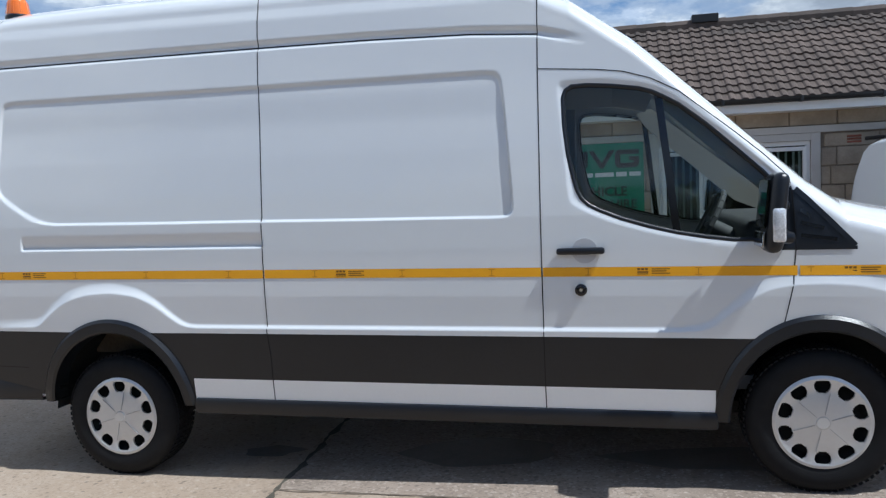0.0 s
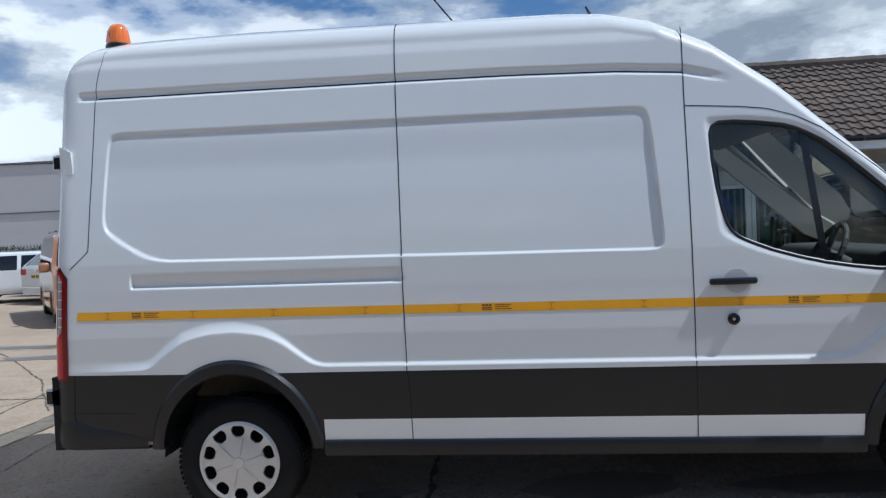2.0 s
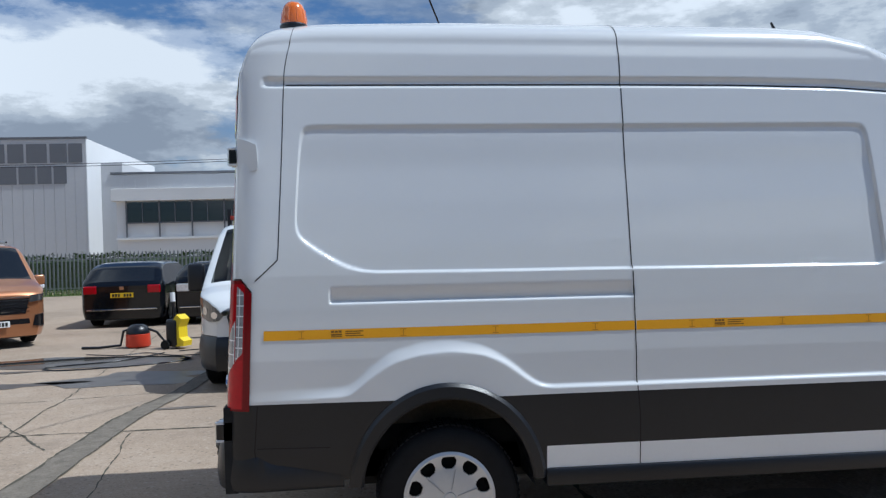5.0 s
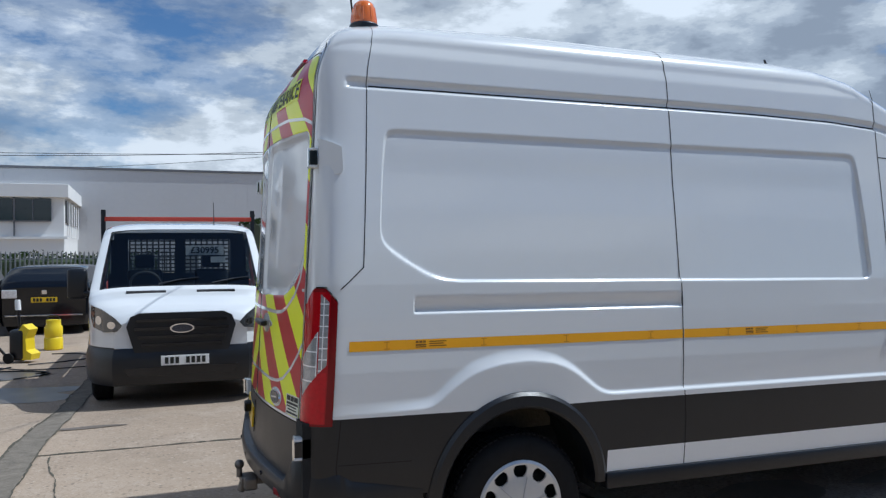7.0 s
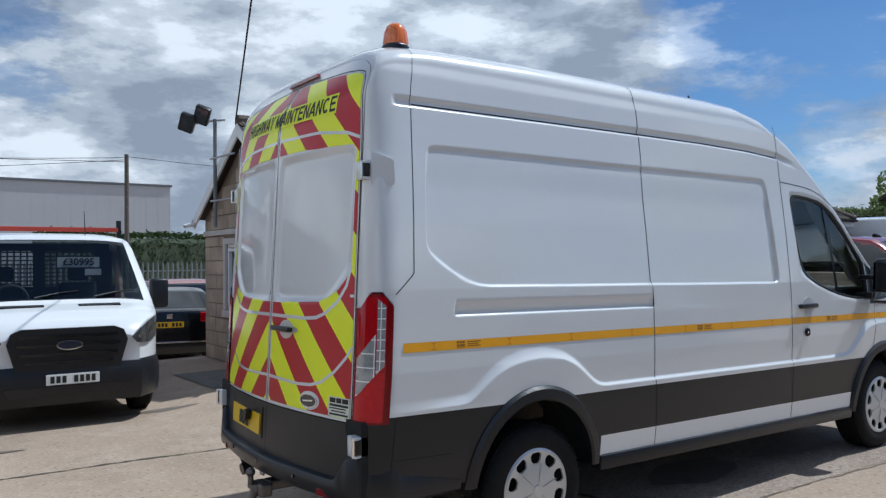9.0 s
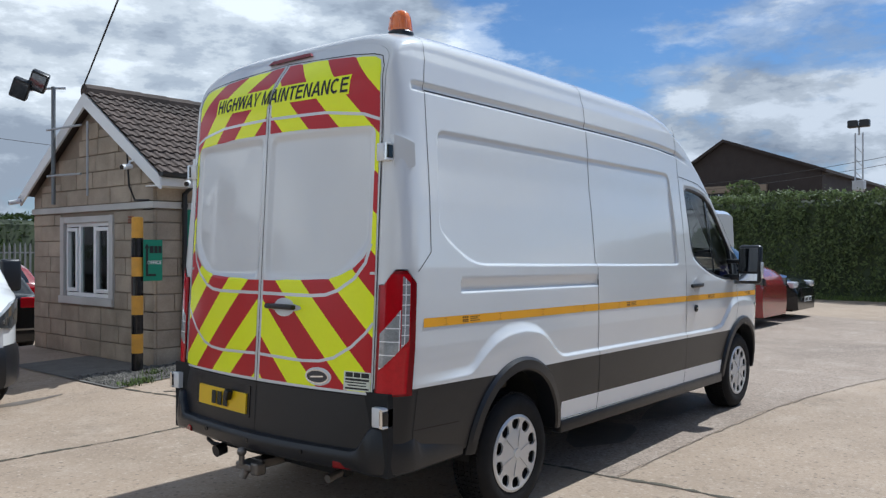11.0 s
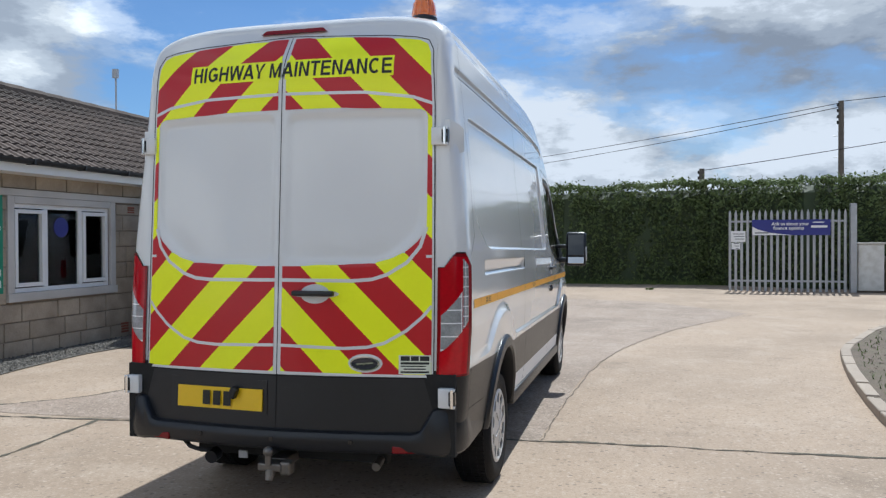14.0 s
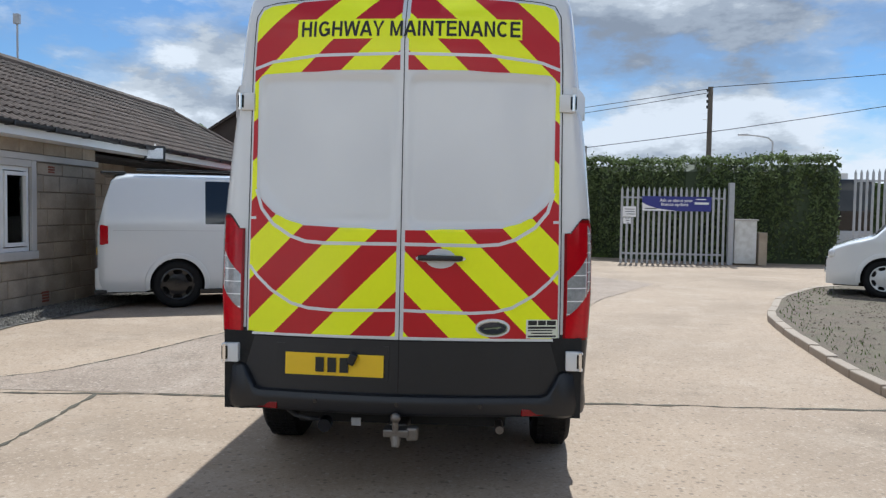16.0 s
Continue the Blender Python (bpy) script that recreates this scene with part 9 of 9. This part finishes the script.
part("trailer", box(bmesh.new(), 2.6, 13.0, -1.25, 1.25, 1.0, 3.5, 0.03), "cladding_light", lorry)
for xx in (0.9, 4.0, 10.5):
    for s in (-1, 1):
        bm = bmesh.new()
        cyl(bm, (xx, s * 0.9, 0.5), (xx, s * 1.2, 0.5), 0.5, seg=24)
        part("wheel", bm, "rubber", lorry)

# ---- cleaning gear on the yard ----
pw = thing("pressure_washer", (-6.45, 14.5, gz_at(-6.4, 14.5)), "yellow and black pressure washer standing on wet concrete", "pressure washer", rz=-25)
bm = bmesh.new()
box(bm, -0.13, 0.11, -0.14, 0.14, 0.04, 0.52, 0.05, seg=3)
part("body", bm, "black_plastic", pw, smooth=True)
bm = bmesh.new()
prism(bm, [(0.06, 0.05), (0.22, 0.05), (0.24, 0.14), (0.15, 0.2), (0.14, 0.38), (0.20, 0.52), (0.10, 0.60), (0.02, 0.5), (0.08, 0.34)], "y", -0.12, 0.12)
part("cover", bm, "machine_yellow", pw)
bm = bmesh.new()
tube(bm, [(-0.02, 0.0, 0.5), (-0.05, 0.0, 0.82)], 0.022, 8)
part("handle", bm, "black_plastic", pw)
bm = bmesh.new()
cyl(bm, (-0.05, 0.0, 0.82), (-0.06, 0.0, 0.98), 0.045, 0.04, 14)
part("foam_bottle", bm, "sign_white", pw, smooth=True)
for s in (-1, 1):
    bm = bmesh.new()
    cyl(bm, (-0.1, s * 0.15, 0.08), (-0.1, s * 0.20, 0.08), 0.08, seg=20)
    part("wheel", bm, "rubber", pw)
ct_ = thing("yellow_canister", (-6.15, 16.1, gz_at(-6.1, 16.1)), "yellow plastic water canister standing on the yard", "canister")
bm = bmesh.new()
lathe(bm, [(0.0, 0.0), (0.14, 0.0), (0.155, 0.02), (0.155, 0.20), (0.14, 0.225), (0.15, 0.25), (0.15, 0.40), (0.12, 0.45), (0.12, 0.53), (0.0, 0.54)], (0, 0, 0), "z", 26)
part("drum", bm, "machine_yellow", ct_, smooth=True)
bm = bmesh.new()
tube(bm, [(-0.09, 0, 0.53), (-0.08, 0, 0.60), (0.08, 0, 0.60), (0.09, 0, 0.53)], 0.012, 8)
part("handle", bm, "black_plastic", ct_)
vc = thing("vacuum_cleaner", (-7.2, 14.9, gz_at(-7.2, 14.9)), "red and black tub vacuum cleaner with its hose", "vacuum cleaner")
bm = bmesh.new()
lathe(bm, [(0.0, 0.02), (0.20, 0.02), (0.215, 0.05), (0.205, 0.24), (0.19, 0.25), (0.0, 0.25)], (0, 0, 0), "z", 28)
part("tub", bm, "machine_red", vc, smooth=True)
bm = bmesh.new()
lathe(bm, [(0.20, 0.25), (0.20, 0.28), (0.17, 0.36), (0.10, 0.41), (0.0, 0.42)], (0, 0, 0), "z", 28)
part("lid", bm, "black_plastic", vc, smooth=True)
bm = bmesh.new()
tube(bm, [(0.15, 0, 0.34), (0.32, 0.02, 0.26), (0.45, 0.05, 0.08), (0.55, 0.05, 0.03)], 0.022, 8)
tube(bm, [(-0.15, 0, 0.33), (-0.25, 0.0, 0.30), (-0.30, -0.02, 0.05), (-0.65, -0.10, 0.03), (-0.95, -0.05, 0.03)], 0.024, 8)
part("hose", bm, "black_plastic", vc, smooth=True)


def hose(pts, r, label):
    line = smooth_line(pts, 10)
    bm = bmesh.new()
    tube(bm, [(x, y, gz_at(x, y) + r + 0.006) for x, y in line], r, 6)
    return tagged(part("hose", bm, "black_plastic", None, label, smooth=True), category="hose")


hose([(-6.5, 13.8), (-7.0, 13.0), (-7.9, 12.6), (-7.6, 12.2), (-6.5, 12.4), (-5.9, 12.9), (-6.3, 13.3), (-7.6, 13.5), (-9.2, 13.1)], 0.011, "black hose lying in loops on the concrete")
hose([(-6.3, 14.0), (-5.8, 14.2), (-5.4, 14.6), (-5.7, 15.2), (-6.1, 15.3)], 0.010, "thin black hose between the cleaning machines")
hose([(-7.8, 14.0), (-7.2, 13.7), (-6.8, 13.9), (-6.2, 13.4), (-5.3, 13.5)], 0.009, "thin black cable lying across the concrete")
